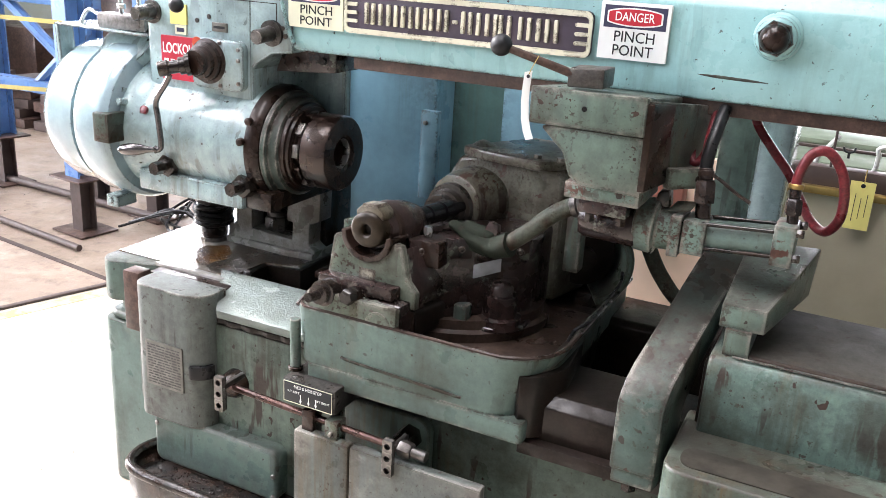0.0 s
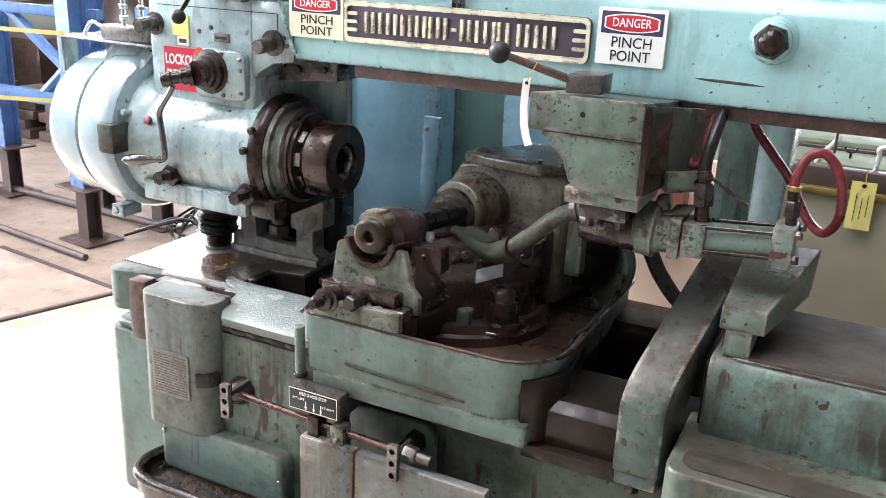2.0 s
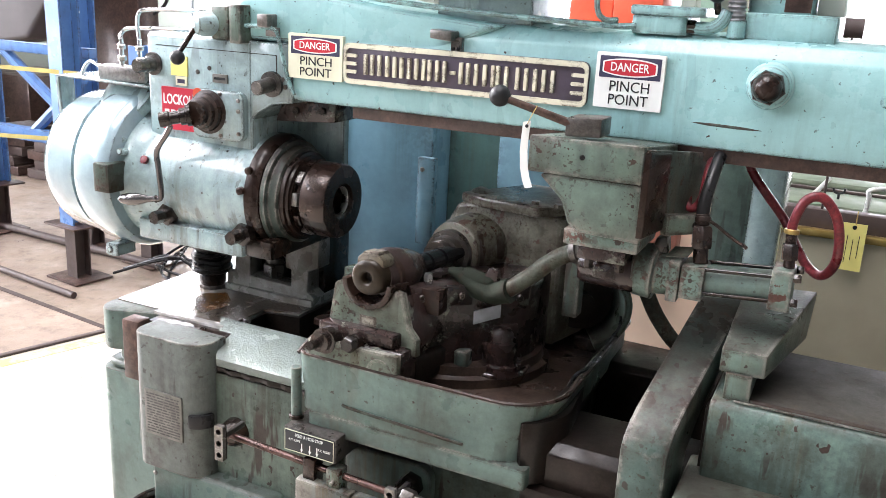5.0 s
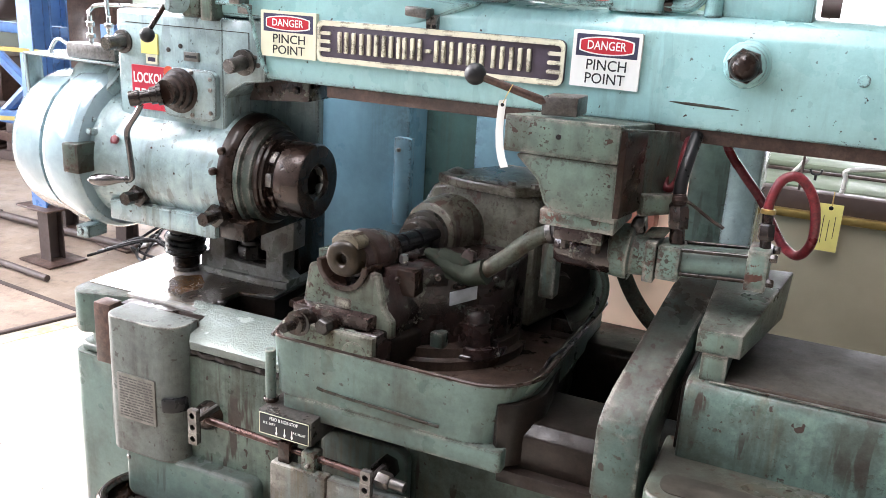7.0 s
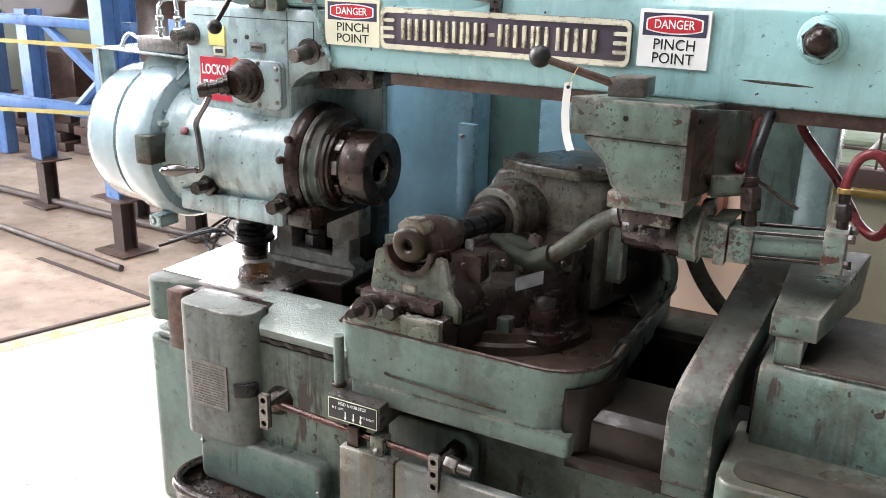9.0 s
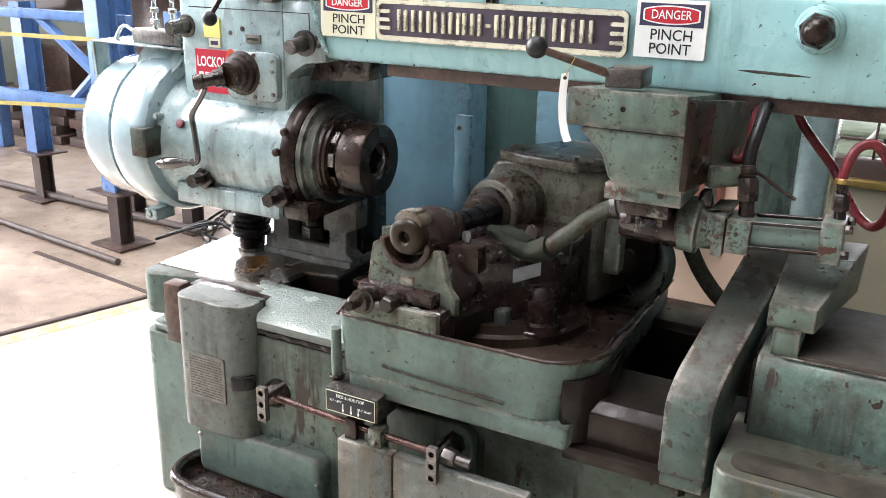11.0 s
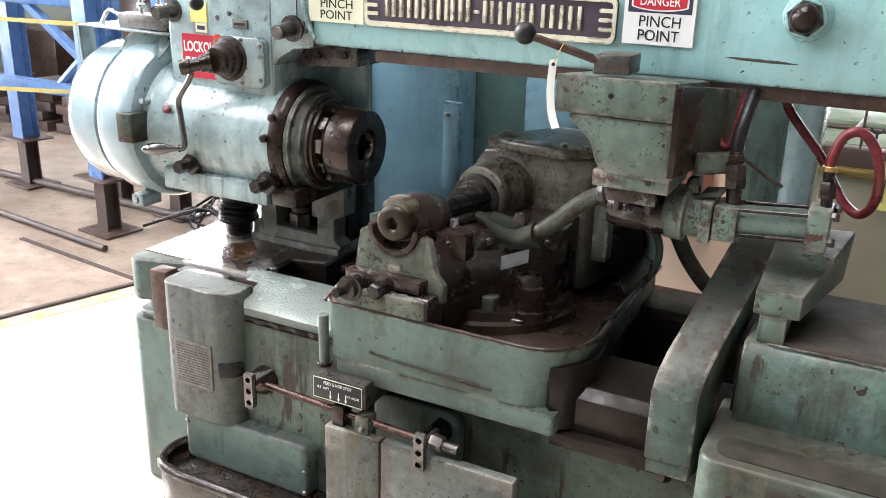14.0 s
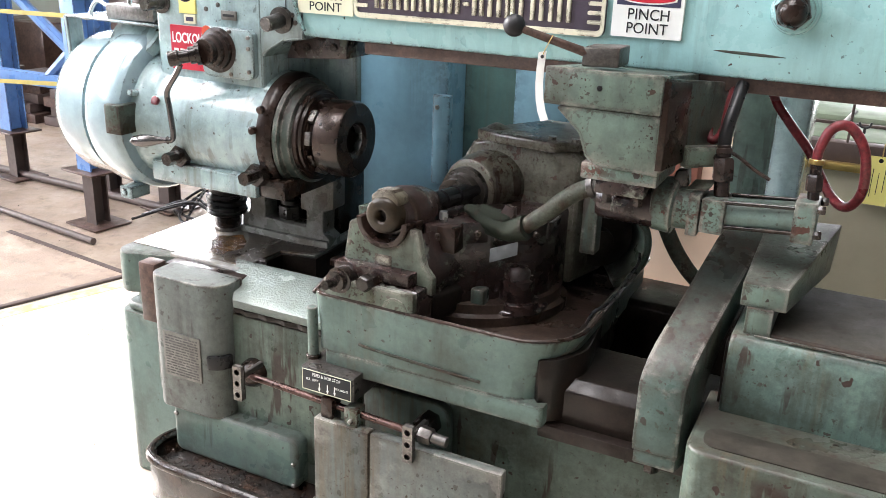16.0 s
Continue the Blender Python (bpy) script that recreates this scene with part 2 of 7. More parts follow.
SOAKED = oily("oil_soaked_brown_paint", (0.036, 0.021, 0.019), 0.28, 0.0, (0.014, 0.009, 0.008), 0.8, 0.65, 0.25, (0.095, 0.105, 0.085))
CAPPED = paint("bare_worn_beige_primer", (0.15, 0.138, 0.105), 0.9, 0.60, wear=0.9, spatter=0.6)
BRASSY = oily("brown_brassy_steel", (0.032, 0.022, 0.012), 0.34, 0.1, (0.015, 0.010, 0.007), 0.6, 0.2, 0.2)
GALVANISED = plain("galvanised_pipe", (0.34, 0.35, 0.36), 0.4, 0.7, 0.3)
BEIGE = plain("beige_cabinet_enamel", (0.60, 0.60, 0.54), 0.45, 0.0, 0.15, 5)
OILY = oily("oily_dark_iron", (0.017, 0.013, 0.011), 0.24, 0.15, coat=0.45, spec=0.25)
BROWN = oily("oily_brown_iron", (0.032, 0.0185, 0.014), 0.30, 0.1, (0.024, 0.0125, 0.009), 0.6, 0.3, 0.2)
NOSE = oily("brown_satin_steel", (0.048, 0.030, 0.024), 0.26, 0.45, (0.024, 0.014, 0.010), 0.5, 0.35)
BLACK = plain("black_hob_steel", (0.012, 0.012, 0.014), 0.14, 0.35, 0.3)
STEEL = plain("bright_steel", (0.42, 0.42, 0.41), 0.28, 0.9)
DARKSTEEL = oily("dark_oiled_steel", (0.085, 0.080, 0.075), 0.34, 0.5, (0.045, 0.032, 0.024), 0.6)
DULL = oily("dull_steel", (0.22, 0.21, 0.2), 0.34, 0.8, (0.10, 0.065, 0.045), 0.5)


def wet(name, base, stain, amount, shine, grain=130.0, relief=0.14, uneven=0.6, depth=0.002):
    """Metal under a film of oil: mirror-like with fine pits and brown pools."""
    m = Mat(name, shine, 0.2)
    c = m.mix(m.ramp(m.noise(9, 6, 0.65), 0.35, 0.65), base, tuple(v * uneven for v in base))
    c = m.mix(m.mul(m.ramp(m.noise(4.5, 7, 0.7, shift=(1.3, 2, 1)), 0.45, 0.6), amount), c, stain)
    m.colour(c)
    m.rough(m.ramp(m.noise(14, 5), 0.3, 0.7, shine, shine + 0.14))
    m.bump(m.noise(grain, 6, 0.7), relief, depth)
    return m.m


WAY = wet("oiled_bed_top", (0.32, 0.315, 0.30), (0.10, 0.055, 0.018), 0.95, 0.07)
BRIGHTWAY = wet("oiled_strip_with_glare", (0.55, 0.55, 0.54), (0.2, 0.16, 0.1), 0.4, 0.08)
POOL = wet("amber_oil_reflection", (0.17, 0.075, 0.016), (0.045, 0.02, 0.008), 0.85, 0.16, 150.0, 0.8, 0.4, 0.004)
DARKPOOL = wet("dark_oil_reflection", (0.075, 0.058, 0.042), (0.028, 0.020, 0.014), 0.8, 0.24, 90.0, 0.6)
WETGREY = wet("oil_wet_grey_casting", (0.36, 0.36, 0.335), (0.11, 0.085, 0.065), 0.8, 0.22, 110.0, 1.0, 0.7, 0.006)
SCRAPED = wet("scraped_slideway", (0.31, 0.365, 0.34), (0.20, 0.22, 0.195), 0.6, 0.16, 120.0, 1.0, 0.8, 0.006)
COPPER = oily("copper_stained_rod", (0.11, 0.062, 0.052), 0.26, 0.7, (0.05, 0.022, 0.018), 0.6)
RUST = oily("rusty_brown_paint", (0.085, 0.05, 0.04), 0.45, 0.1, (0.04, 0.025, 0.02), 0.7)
HOSEEND = paint("oil_soaked_green_casting", (0.016, 0.020, 0.014), 0.8, 0.66, dirt=(0.012, 0.010, 0.008), under=(0.02, 0.014, 0.011), gloss=0.7, wear=0.3, relief=0.4, spatter=0.4, spec=0.05)
RUBBER = plain("black_rubber", (0.016, 0.016, 0.017), 0.28)
GREYHOSE = oily("grey_green_hose", (0.085, 0.094, 0.074), 0.5, 0.0, (0.05, 0.022, 0.014), 0.9, 0.0, 0.1, (0.032, 0.022, 0.016))
REDHOSE = oily("red_rubber_hose", (0.22, 0.028, 0.036), 0.34, 0.0, (0.06, 0.015, 0.018), 0.6)
WHITE = plain("white_vinyl", (0.78, 0.79, 0.76), 0.35, 0.0, 0.06)
YELLOWED = plain("yellowed_vinyl", (0.66, 0.66, 0.50), 0.38, 0.0, 0.12)
INK = plain("black_ink", (0.022, 0.024, 0.026), 0.4, 0.0, 0.1)
NAVY = plain("dark_navy_ink", (0.05, 0.05, 0.09), 0.35, 0.0, 0.1)
REDINK = plain("red_ink", (0.52, 0.03, 0.045), 0.35, 0.0, 0.12)
REDSIGN = plain("red_vinyl", (0.50, 0.035, 0.06), 0.35, 0.0, 0.15)
CREAM = paint("cream_enamel", (0.62, 0.60, 0.47), 0.12, 0.78, wear=0.3)
PLUM = paint("dark_plum_enamel", (0.075, 0.062, 0.088), 0.3, 0.75)
BLUE = paint("blue_structural_paint", (0.075, 0.165, 0.36), 0.3, 0.74)
YELLOW = plain("yellow_strap", (0.34, 0.28, 0.07), 0.5)
PALEYELLOW = plain("pale_yellow_card", (0.74, 0.66, 0.22), 0.6, 0.0, 0.12)
ORANGE = plain("orange_red_paint", (0.62, 0.10, 0.045), 0.45)
BRIGHTTUBE = plain("zinc_plated_tube", (0.62, 0.62, 0.60), 0.32, 0.3, 0.1)
CHROME = plain("chrome", (0.5, 0.5, 0.5), 0.18, 1.0, 0.1)
GRIPSTEEL = plain("polished_dark_steel", (0.16, 0.15, 0.15), 0.14, 0.9, 0.2)
SOCKET = plain("black_plastic", (0.02, 0.02, 0.022), 0.35)
REDCAP = plain("red_plastic", (0.55, 0.02, 0.03), 0.3)
BRASS = plain("brass", (0.42, 0.29, 0.10), 0.35, 0.85)
ETCHED = plain("etched_plate", (0.17, 0.165, 0.15), 0.4, 0.45, 0.45, 30)
LOWGREEN = plain("dull_green_bench_paint", (0.17, 0.21, 0.15), 0.5, 0.0, 0.35, 6)
PALELABEL = plain("pale_printed_label", (0.50, 0.52, 0.55), 0.4, 0.0, 0.3, 30)
PLATEINK = plain("worn_plate_ink", (0.085, 0.085, 0.082), 0.5, 0.2, 0.4)
STAINLESS = plain("brushed_khaki_panel", (0.35, 0.315, 0.235), 0.34, 0.3, 0.2, 3)
PEACH = plain("peach_panel", (0.80, 0.58, 0.44), 0.5, 0.0, 0.15, 3)
SIDING = plain("pale_green_siding", (0.40, 0.44, 0.38), 0.6, 0.0, 0.2, 1.2)
FRAMEGREEN = plain("pale_green_steel", (0.30, 0.44, 0.34), 0.5, 0.0, 0.2)
# Unseen roof and walls, kept dark to cut the light they bounce.
ROOF = plain("roof_sheet", (0.25, 0.25, 0.24), 0.6)
DARKSIDING = plain("unseen_dark_siding", (0.2, 0.205, 0.2), 0.6, 0.0, 0.3, 1.2)
GREYBEAM = plain("grey_belt", (0.095, 0.085, 0.085), 0.4, 0.0, 0.35, 2)
CLUTTER = plain("dark_brown_machine", (0.07, 0.05, 0.045), 0.5)


def concrete():
    m = Mat("worn_concrete", 0.5)
    c = m.mix(m.ramp(m.noise(0.9, 6), 0.35, 0.7), (0.47, 0.42, 0.35), (0.36, 0.31, 0.25))
    c = m.mix(m.mul(m.ramp(m.noise(7, 7, 0.7), 0.55, 0.75), 0.5), c, (0.25, 0.2, 0.16))
    c = m.mix(m.ramp(m.noise(42, 4, shift=(2, 2, 0)), 0.71, 0.74), c, (0.05, 0.04, 0.035))
    m.colour(c)
    m.rough(m.ramp(m.noise(3, 5), 0.3, 0.7, 0.32, 0.6))
    m.bump(m.noise(60, 5), 0.25, 0.003)
    return m.m


def plate_floor():
    """Scuffed brown steel plates: pale traffic wear, dark oil marks, small raised tread."""
    m = Mat("brown_floor_plate", 0.5, 0.2)
    c = m.mix(m.ramp(m.noise(1.6, 6), 0.35, 0.68), (0.29, 0.222, 0.172), (0.175, 0.13, 0.10))
    c = m.mix(m.mul(m.ramp(m.noise(9, 7, 0.7), 0.5, 0.72), 0.7), c, (0.08, 0.055, 0.042))
    c = m.mix(m.mul(m.ramp(m.noise(3.2, 6, 0.65, shift=(4, 1, 0)), 0.55, 0.7), 0.5), c, (0.42, 0.35, 0.28))
    m.colour(c)
    m.rough(m.ramp(m.noise(5, 5), 0.3, 0.7, 0.36, 0.62))
    m.bump(m.noise(55, 3, stretch=(1, 2.2, 1)), 0.5, 0.003)
    return m.m


def worn_line():
    """Yellow floor paint walked through to the concrete."""
    m = Mat("worn_yellow_floor_paint", 0.6)
    bare = m.ramp(m.noise(9, 8, 0.72), 0.44, 0.54)
    c = m.mix(m.ramp(m.noise(4, 5, shift=(2, 2, 2)), 0.35, 0.65), (0.47, 0.31, 0.09), (0.36, 0.24, 0.09))
    m.colour(m.mix(bare, c, (0.33, 0.27, 0.20)))
    m.bump(m.noise(60, 5), 0.25, 0.002)
    return m.m


def glow(name, colour, strength):
    m = bpy.data.materials.new(name)
    m.use_nodes = True
    b = m.node_tree.nodes["Principled BSDF"]
    b.inputs["Base Color"].default_value = (0.8, 0.8, 0.8, 1)
    b.inputs["Emission Color"].default_value = (*colour, 1)
    b.inputs["Emission Strength"].default_value = strength
    return m


CONCRETE, FLOORPLATE, FADED = concrete(), plate_floor(), worn_line()
FAROUTSIDE = glow("bright_yard_outside", (0.96, 0.98, 1.0), 3.0)
OUTSIDE = glow("bright_sky_outside", (0.96, 0.98, 1.0), 11.0)
# Glow for an unseen wall sheet, added to light the machine's front.
WALLGLOW = glow("added_wall_glow_sheet", (0.93, 0.97, 1.04), 8.0)
# Glow for unseen roof sheets, added for top light.
ROOFGLOW = glow("added_roof_glow_sheet", (1.0, 0.99, 0.97), 7.0)

# ---- building helpers ----


class Shape:
    """Collects pieces into one bmesh, in world metres (or in the axes m)."""

    def __init__(self, m=None):
        self.bm = bmesh.new()
        self.m = m or Matrix.Identity(4)

    def put(self, verts, faces, bevel=0.0, segs=2, smooth=False):
        vs = [self.bm.verts.new(self.m @ Vector(v)) for v in verts]
        fs = []
        for f in faces:
            try:
                fs.append(self.bm.faces.new([vs[i] for i in f]))
            except ValueError:
                pass
        if bevel:
            bmesh.ops.recalc_face_normals(self.bm, faces=fs)
            es = {e for f in fs for e in f.edges}
            es = [e for e in es if len(e.link_faces) == 2 and e.calc_face_angle(0) > 0.45]
            bmesh.ops.bevel(self.bm, geom=es, offset=bevel, segments=segs, profile=0.5, affect="EDGES", clamp_overlap=True)
        elif smooth:
            for f in fs:
                f.smooth = True
        return self

    def box(self, x0, x1, y0, y1, z0, z1, bevel=0.003, segs=2):
        v = [(x, y, z) for x in (x0, x1) for y in (y0, y1) for z in (z0, z1)]
        return self.put(v, [(0, 1, 3, 2), (4, 6, 7, 5), (0, 4, 5, 1), (2, 3, 7, 6), (0, 2, 6, 4), (1, 5, 7, 3)], bevel, segs)

    def hexa(self, corners, bevel=0.003):
        """Eight corners: four below, counter-clockwise from above, then four above them."""
        return self.put(corners, [(3, 2, 1, 0), (4, 5, 6, 7), (0, 1, 5, 4), (1, 2, 6, 5), (2, 3, 7, 6), (3, 0, 4, 7)], bevel)

    def prism(self, axis, a0, a1, outline, bevel=0.003, segs=2):
        """Extrudes an outline: axis x takes (y, z) pairs, y takes (x, z), z takes (x, y)."""
        def at(a, p):
            return {"x": (a, p[0], p[1]), "y": (p[0], a, p[1]), "z": (p[0], p[1], a)}[axis]
        n = len(outline)
        v = [at(a0, p) for p in outline] + [at(a1, p) for p in outline]
        f = [tuple(range(n)), tuple(range(2 * n - 1, n - 1, -1))] + [(i, (i + 1) % n, (i + 1) % n + n, i + n) for i in range(n)]
        return self.put(v, f, bevel, segs)

    def lathe(self, p0, p1, profile, segs=40, cap=True):
        """Turned shape about the line p0-p1; profile of (distance along it in metres, radius)."""
        p0, d = Vector(p0), (Vector(p1) - Vector(p0)).normalized()
        u = d.orthogonal().normalized()
        w = d.cross(u)
        rings = []
        for s, r in profile:
            rings.append([self.bm.verts.new(self.m @ (p0 + d * s + (u * math.cos(a) + w * math.sin(a)) * max(r, 1e-4)))
                          for a in (2 * math.pi * i / segs for i in range(segs))])
        for k, (a, b) in enumerate(zip(rings, rings[1:])):
            flat = abs(profile[k + 1][0] - profile[k][0]) < 1e-6
            for i in range(segs):
                fc = self.bm.faces.new((a[i], a[(i + 1) % segs], b[(i + 1) % segs], b[i]))
                fc.smooth = not flat
        if cap:
            for ring in (rings[0], rings[-1]):
                self.bm.faces.new(ring)
        return self

    def cyl(self, p0, p1, r, r1=None, segs=24, bevel=0.0015):
        n = (Vector(p1) - Vector(p0)).length
        r1 = r if r1 is None else r1
        b = min(bevel, n * 0.3, r * 0.3)
        return self.lathe(p0, p1, [(0, r - b), (b, r), (n - b, r1), (n, r1 - b)], segs)

    def hexnut(self, p0, p1, r):
        n = (Vector(p1) - Vector(p0)).length
        return self.lathe(p0, p1, [(0, r * 0.94), (n * 0.12, r), (n * 0.86, r), (n, r * 0.84)], 6)

    def ball(self, c, r, segs=24, squash=1.0):
        c = Vector(c)
        prof = [(r * squash * (1 - math.cos(math.pi * i / 12)), r * math.sin(math.pi * i / 12)) for i in range(13)]
        return self.lathe(c - Vector((0, 0, r * squash)), c, prof, segs, cap=False)

    def tube(self, pts, r, segs=12, closed=False, smooth_pts=True, r_end=None):
        pts = [Vector(p) for p in pts]
        if smooth_pts and len(pts) > 2:
            out = []
            n = len(pts)
            for i in range(n - 1 if not closed else n):
                a, b, c, d = pts[max(i - 1, 0) if not closed else i - 1], pts[i], pts[(i + 1) % n], pts[min(i + 2, n - 1) if not closed else (i + 2) % n]
                for k in range(6):
                    t = k / 6
                    out.append(0.5 * ((2 * b) + (c - a) * t + (2 * a - 5 * b + 4 * c - d) * t * t + (3 * b - a - 3 * c + d) * t ** 3))
            if not closed:
                out.append(pts[-1])
            pts = out
        n = len(pts)
        rings, u = [], None
        for i, p in enumerate(pts):
            d = (pts[(i + 1) % n] - pts[i - 1]) if closed else (pts[min(i + 1, n - 1)] - pts[max(i - 1, 0)])
            d.normalize()
            u = d.orthogonal().normalized() if u is None else (u - d * u.dot(d)).normalized()
            w = d.cross(u)
            rr = r if r_end is None else r + (r_end - r) * i / (n - 1)
            rings.append([self.bm.verts.new(self.m @ (p + (u * math.cos(a) + w * math.sin(a)) * rr)) for a in (2 * math.pi * j / segs for j in range(segs))])
        pairs = list(zip(rings, rings[1:])) + ([(rings[-1], rings[0])] if closed else [])
        for a, b in pairs:
            for j in range(segs):
                self.bm.faces.new((a[j], a[(j + 1) % segs], b[(j + 1) % segs], b[j])).smooth = True
        if not closed:
            self.bm.faces.new(rings[0])
            self.bm.faces.new(rings[-1])
        return self

    def rough(self, amount, scale=30.0):
        """Uneven casting: nudges the vertices."""
        for v in self.bm.verts:
            v.co += Vector(noise.noise_vector(v.co * scale)) * amount
        return self


ORIGIN = {}


def thing(name, at, label, category, group="", kind=""):
    ob = new(name)
    ob.empty_display_size = 0.1
    ob.location = at
    ORIGIN[ob.name] = Vector(at)
    return tagged(ob, label, category, group, kind)


def mesh_object(name, shape, material):
    bm = shape.bm
    bmesh.ops.recalc_face_normals(bm, faces=bm.faces)
    for f in bm.faces:
        f.smooth = True
    for e in bm.edges:
        e.smooth = len(e.link_faces) != 2 or e.calc_face_angle(0) < 0.62
    lo = Vector([min(v.co[i] for v in bm.verts) for i in range(3)])
    hi = Vector([max(v.co[i] for v in bm.verts) for i in range(3)])
    mid = Vector(((lo.x + hi.x) / 2, (lo.y + hi.y) / 2, lo.z))
    bmesh.ops.translate(bm, verts=bm.verts, vec=-mid)
    me = bpy.data.meshes.new(name)
    bm.to_mesh(me)
    bm.free()
    me.materials.append(material)
    ob = new(name, me)
    ob.location = mid
    ORIGIN[ob.name] = mid
    return ob


def part(name, shape, material, parent, label=""):
    ob = mesh_object(name, shape, material)
    ob.parent = parent
    ob.location = ORIGIN[ob.name] - ORIGIN[parent.name]
    return tagged(ob, label)


def solo(name, shape, material, label, category="", group="", kind=""):
    return tagged(mesh_object(name, shape, material), label, category, group, kind)


def lettering(name, text, material, parent, m, size, depth=0.0006, width=None, bold=0.0, align="CENTER"):
    """Words in the built-in font as a mesh; m places the text's own plane."""
    cu = bpy.data.curves.new(name, "FONT")
    cu.body, cu.size, cu.extrude, cu.offset, cu.align_x, cu.align_y = text, size, depth, bold, align, "CENTER"
    cu.resolution_u = 3
    tmp = new(name + "_tmp", cu)
    dg = bpy.context.evaluated_depsgraph_get()
    me = bpy.data.meshes.new_from_object(tmp.evaluated_get(dg))
    bpy.data.objects.remove(tmp)
    bpy.data.curves.remove(cu)
    if width:
        xs = [v.co.x for v in me.vertices]
        k = width / (max(xs) - min(xs))
        for v in me.vertices:
            v.co.x *= k
    for v in me.vertices:
        v.co = m.to_3x3() @ v.co
    me.materials.clear()
    me.materials.append(material)
    ob = new(name, me)
    ORIGIN[ob.name] = m.translation.copy()
    ob.parent = parent
    ob.location = m.translation - ORIGIN[parent.name]
    return ob


def front(x, y, z):
    """The placing of a text that stands upright and faces the operator."""
    return pose(x, y, z, 90, 0, 0)


def rounded(x0, x1, y0, y1, r, n=6):
    """A rectangle's outline with rounded corners; r: one radius or four, from the lower left counter-clockwise."""
    rs = r if isinstance(r, (tuple, list)) else (r,) * 4
    out = []
    for (cx, cy, a0), rr in zip(((x0, y0, 180), (x1, y0, 270), (x1, y1, 0), (x0, y1, 90)), rs):
        ox, oy = cx + (rr if cx == x0 else -rr), cy + (rr if cy == y0 else -rr)
        for i in range(n + 1):
            a = radians(a0 + 90 * i / n)
            out.append((ox + rr * math.cos(a), oy + rr * math.sin(a)))
    return out

# ---- the hall ----
HX0, HX1, HY0, HY1, HZ = -9.5, 7.0, -8.0, 12.0, 7.4


def seam(y, off=0.0):
    """The slanting seam between the steel plates and the concrete."""
    return (-4.50 + 0.332 * min(y, 6.0) + off, y)


solo("floor", Shape().prism("z", -0.2, 0.0, [seam(HY0), (HX1, HY0), (HX1, HY1), seam(HY1), seam(6.0)], 0), CONCRETE, "worn pale concrete floor, bright with daylight", "floor", kind="structure")
solo("floor_plates", Shape().prism("z", -0.2, -0.004, [(HX0, HY0), seam(HY0), seam(6.0), seam(HY1), (HX0, HY1)], 0), FLOORPLATE, "brown scuffed steel floor plates", "floor", kind="structure")


def wall(name, axis, at, thick, a0, a1, z1, holes, material):
    """A wall across an axis with rectangular holes (a0, a1, z0, z1), cut through."""
    s = Shape()
    cuts = sorted(holes)
    pos = a0
    def add(b0, b1, z0, zz):
        if b1 - b0 > 0.001 and zz - z0 > 0.001:
            if axis == "y":
                s.box(b0, b1, at, at + thick, z0, zz, 0)
            else:
                s.box(at, at + thick, b0, b1, z0, zz, 0)
    for b0, b1, z0, zz in cuts:
        add(pos, b0, 0, z1)
        add(b0, b1, 0, z0)
        add(b0, b1, zz, z1)
        pos = b1
    add(pos, a1, 0, z1)
    return solo(name, s, material, "pale green corrugated steel hall wall", "wall", kind="structure")


wall("wall_back", "y", HY1, 0.2, HX0, HX1, HZ, [(-11.9 + 2.6, -6.6, 0.9, 4.4), (-0.55, 2.2, 0.0, 2.05)], SIDING)
wall("wall_left", "x", HX0 - 0.2, 0.2, HY0, HY1 + 0.2, HZ, [(-7.8, 0.1, 3.5, 7.2), (0.9, 3.7, 0.0, 6.2), (6.6, 11.95, 3.2, 6.9)], SIDING)
# The next two walls are out of view, dark to cut fill light.
wall("wall_right", "x", HX1, 0.2, HY0, HY1 + 0.2, HZ, [], DARKSIDING)
wall("wall_rear", "y", HY0 - 0.2, 0.2, HX0, HX1, HZ, [], DARKSIDING)
# Added glowing sheet, out of view, for front light and highlights.
solo("added_wall_glow", Shape().box(HX0 - 0.12, HX0 - 0.1, -7.8, 0.1, 3.5, 7.2, 0), WALLGLOW, "unseen glowing wall sheet added for front light and highlights", "wall light", kind="structure")
s = Shape()
for x0, x1 in ((HX0, -7.2), (-5.2, -3.1), (0.1, HX1)):
    s.box(x0, x1, HY0, HY1, HZ, HZ + 0.1, 0)
s.box(-7.2, -5.2, HY0, -7.4, HZ, HZ + 0.1, 0).box(-7.2, -5.2, 6.2, HY1, HZ, HZ + 0.1, 0)
s.box(-3.1, 0.1, HY0, -2.0, HZ, HZ + 0.1, 0).box(-3.1, 0.1, 3.2, HY1, HZ, HZ + 0.1, 0)
solo("ceiling", s, ROOF, "grey steel sheet roof of the hall", "ceiling", kind="structure")
# Two glowing sheets added overhead, the second placed for highlights on the headstock.
solo("added_roof_glow", Shape().box(-3.1, 0.1, -2.0, 3.2, HZ + 0.1, HZ + 0.13, 0), ROOFGLOW, "unseen glowing roof sheet added for top light and highlights", "roof light", kind="structure")
solo("added_roof_glow", Shape().box(-7.2, -5.2, -7.4, 6.2, HZ + 0.1, HZ + 0.13, 0), ROOFGLOW, "unseen glowing roof sheet added for top light and highlights", "roof light", kind="structure")
solo("backdrop", Shape().box(-16, 8, 15.0, 15.1, -1, 8, 0), FAROUTSIDE, "bright overcast daylight outside the hall", "backdrop", kind="structure")

solo("backdrop", Shape().box(-13.1, -13.0, 5.0, 15.0, -1, 9, 0), OUTSIDE, "bright overcast daylight outside the hall", "backdrop", kind="structure")

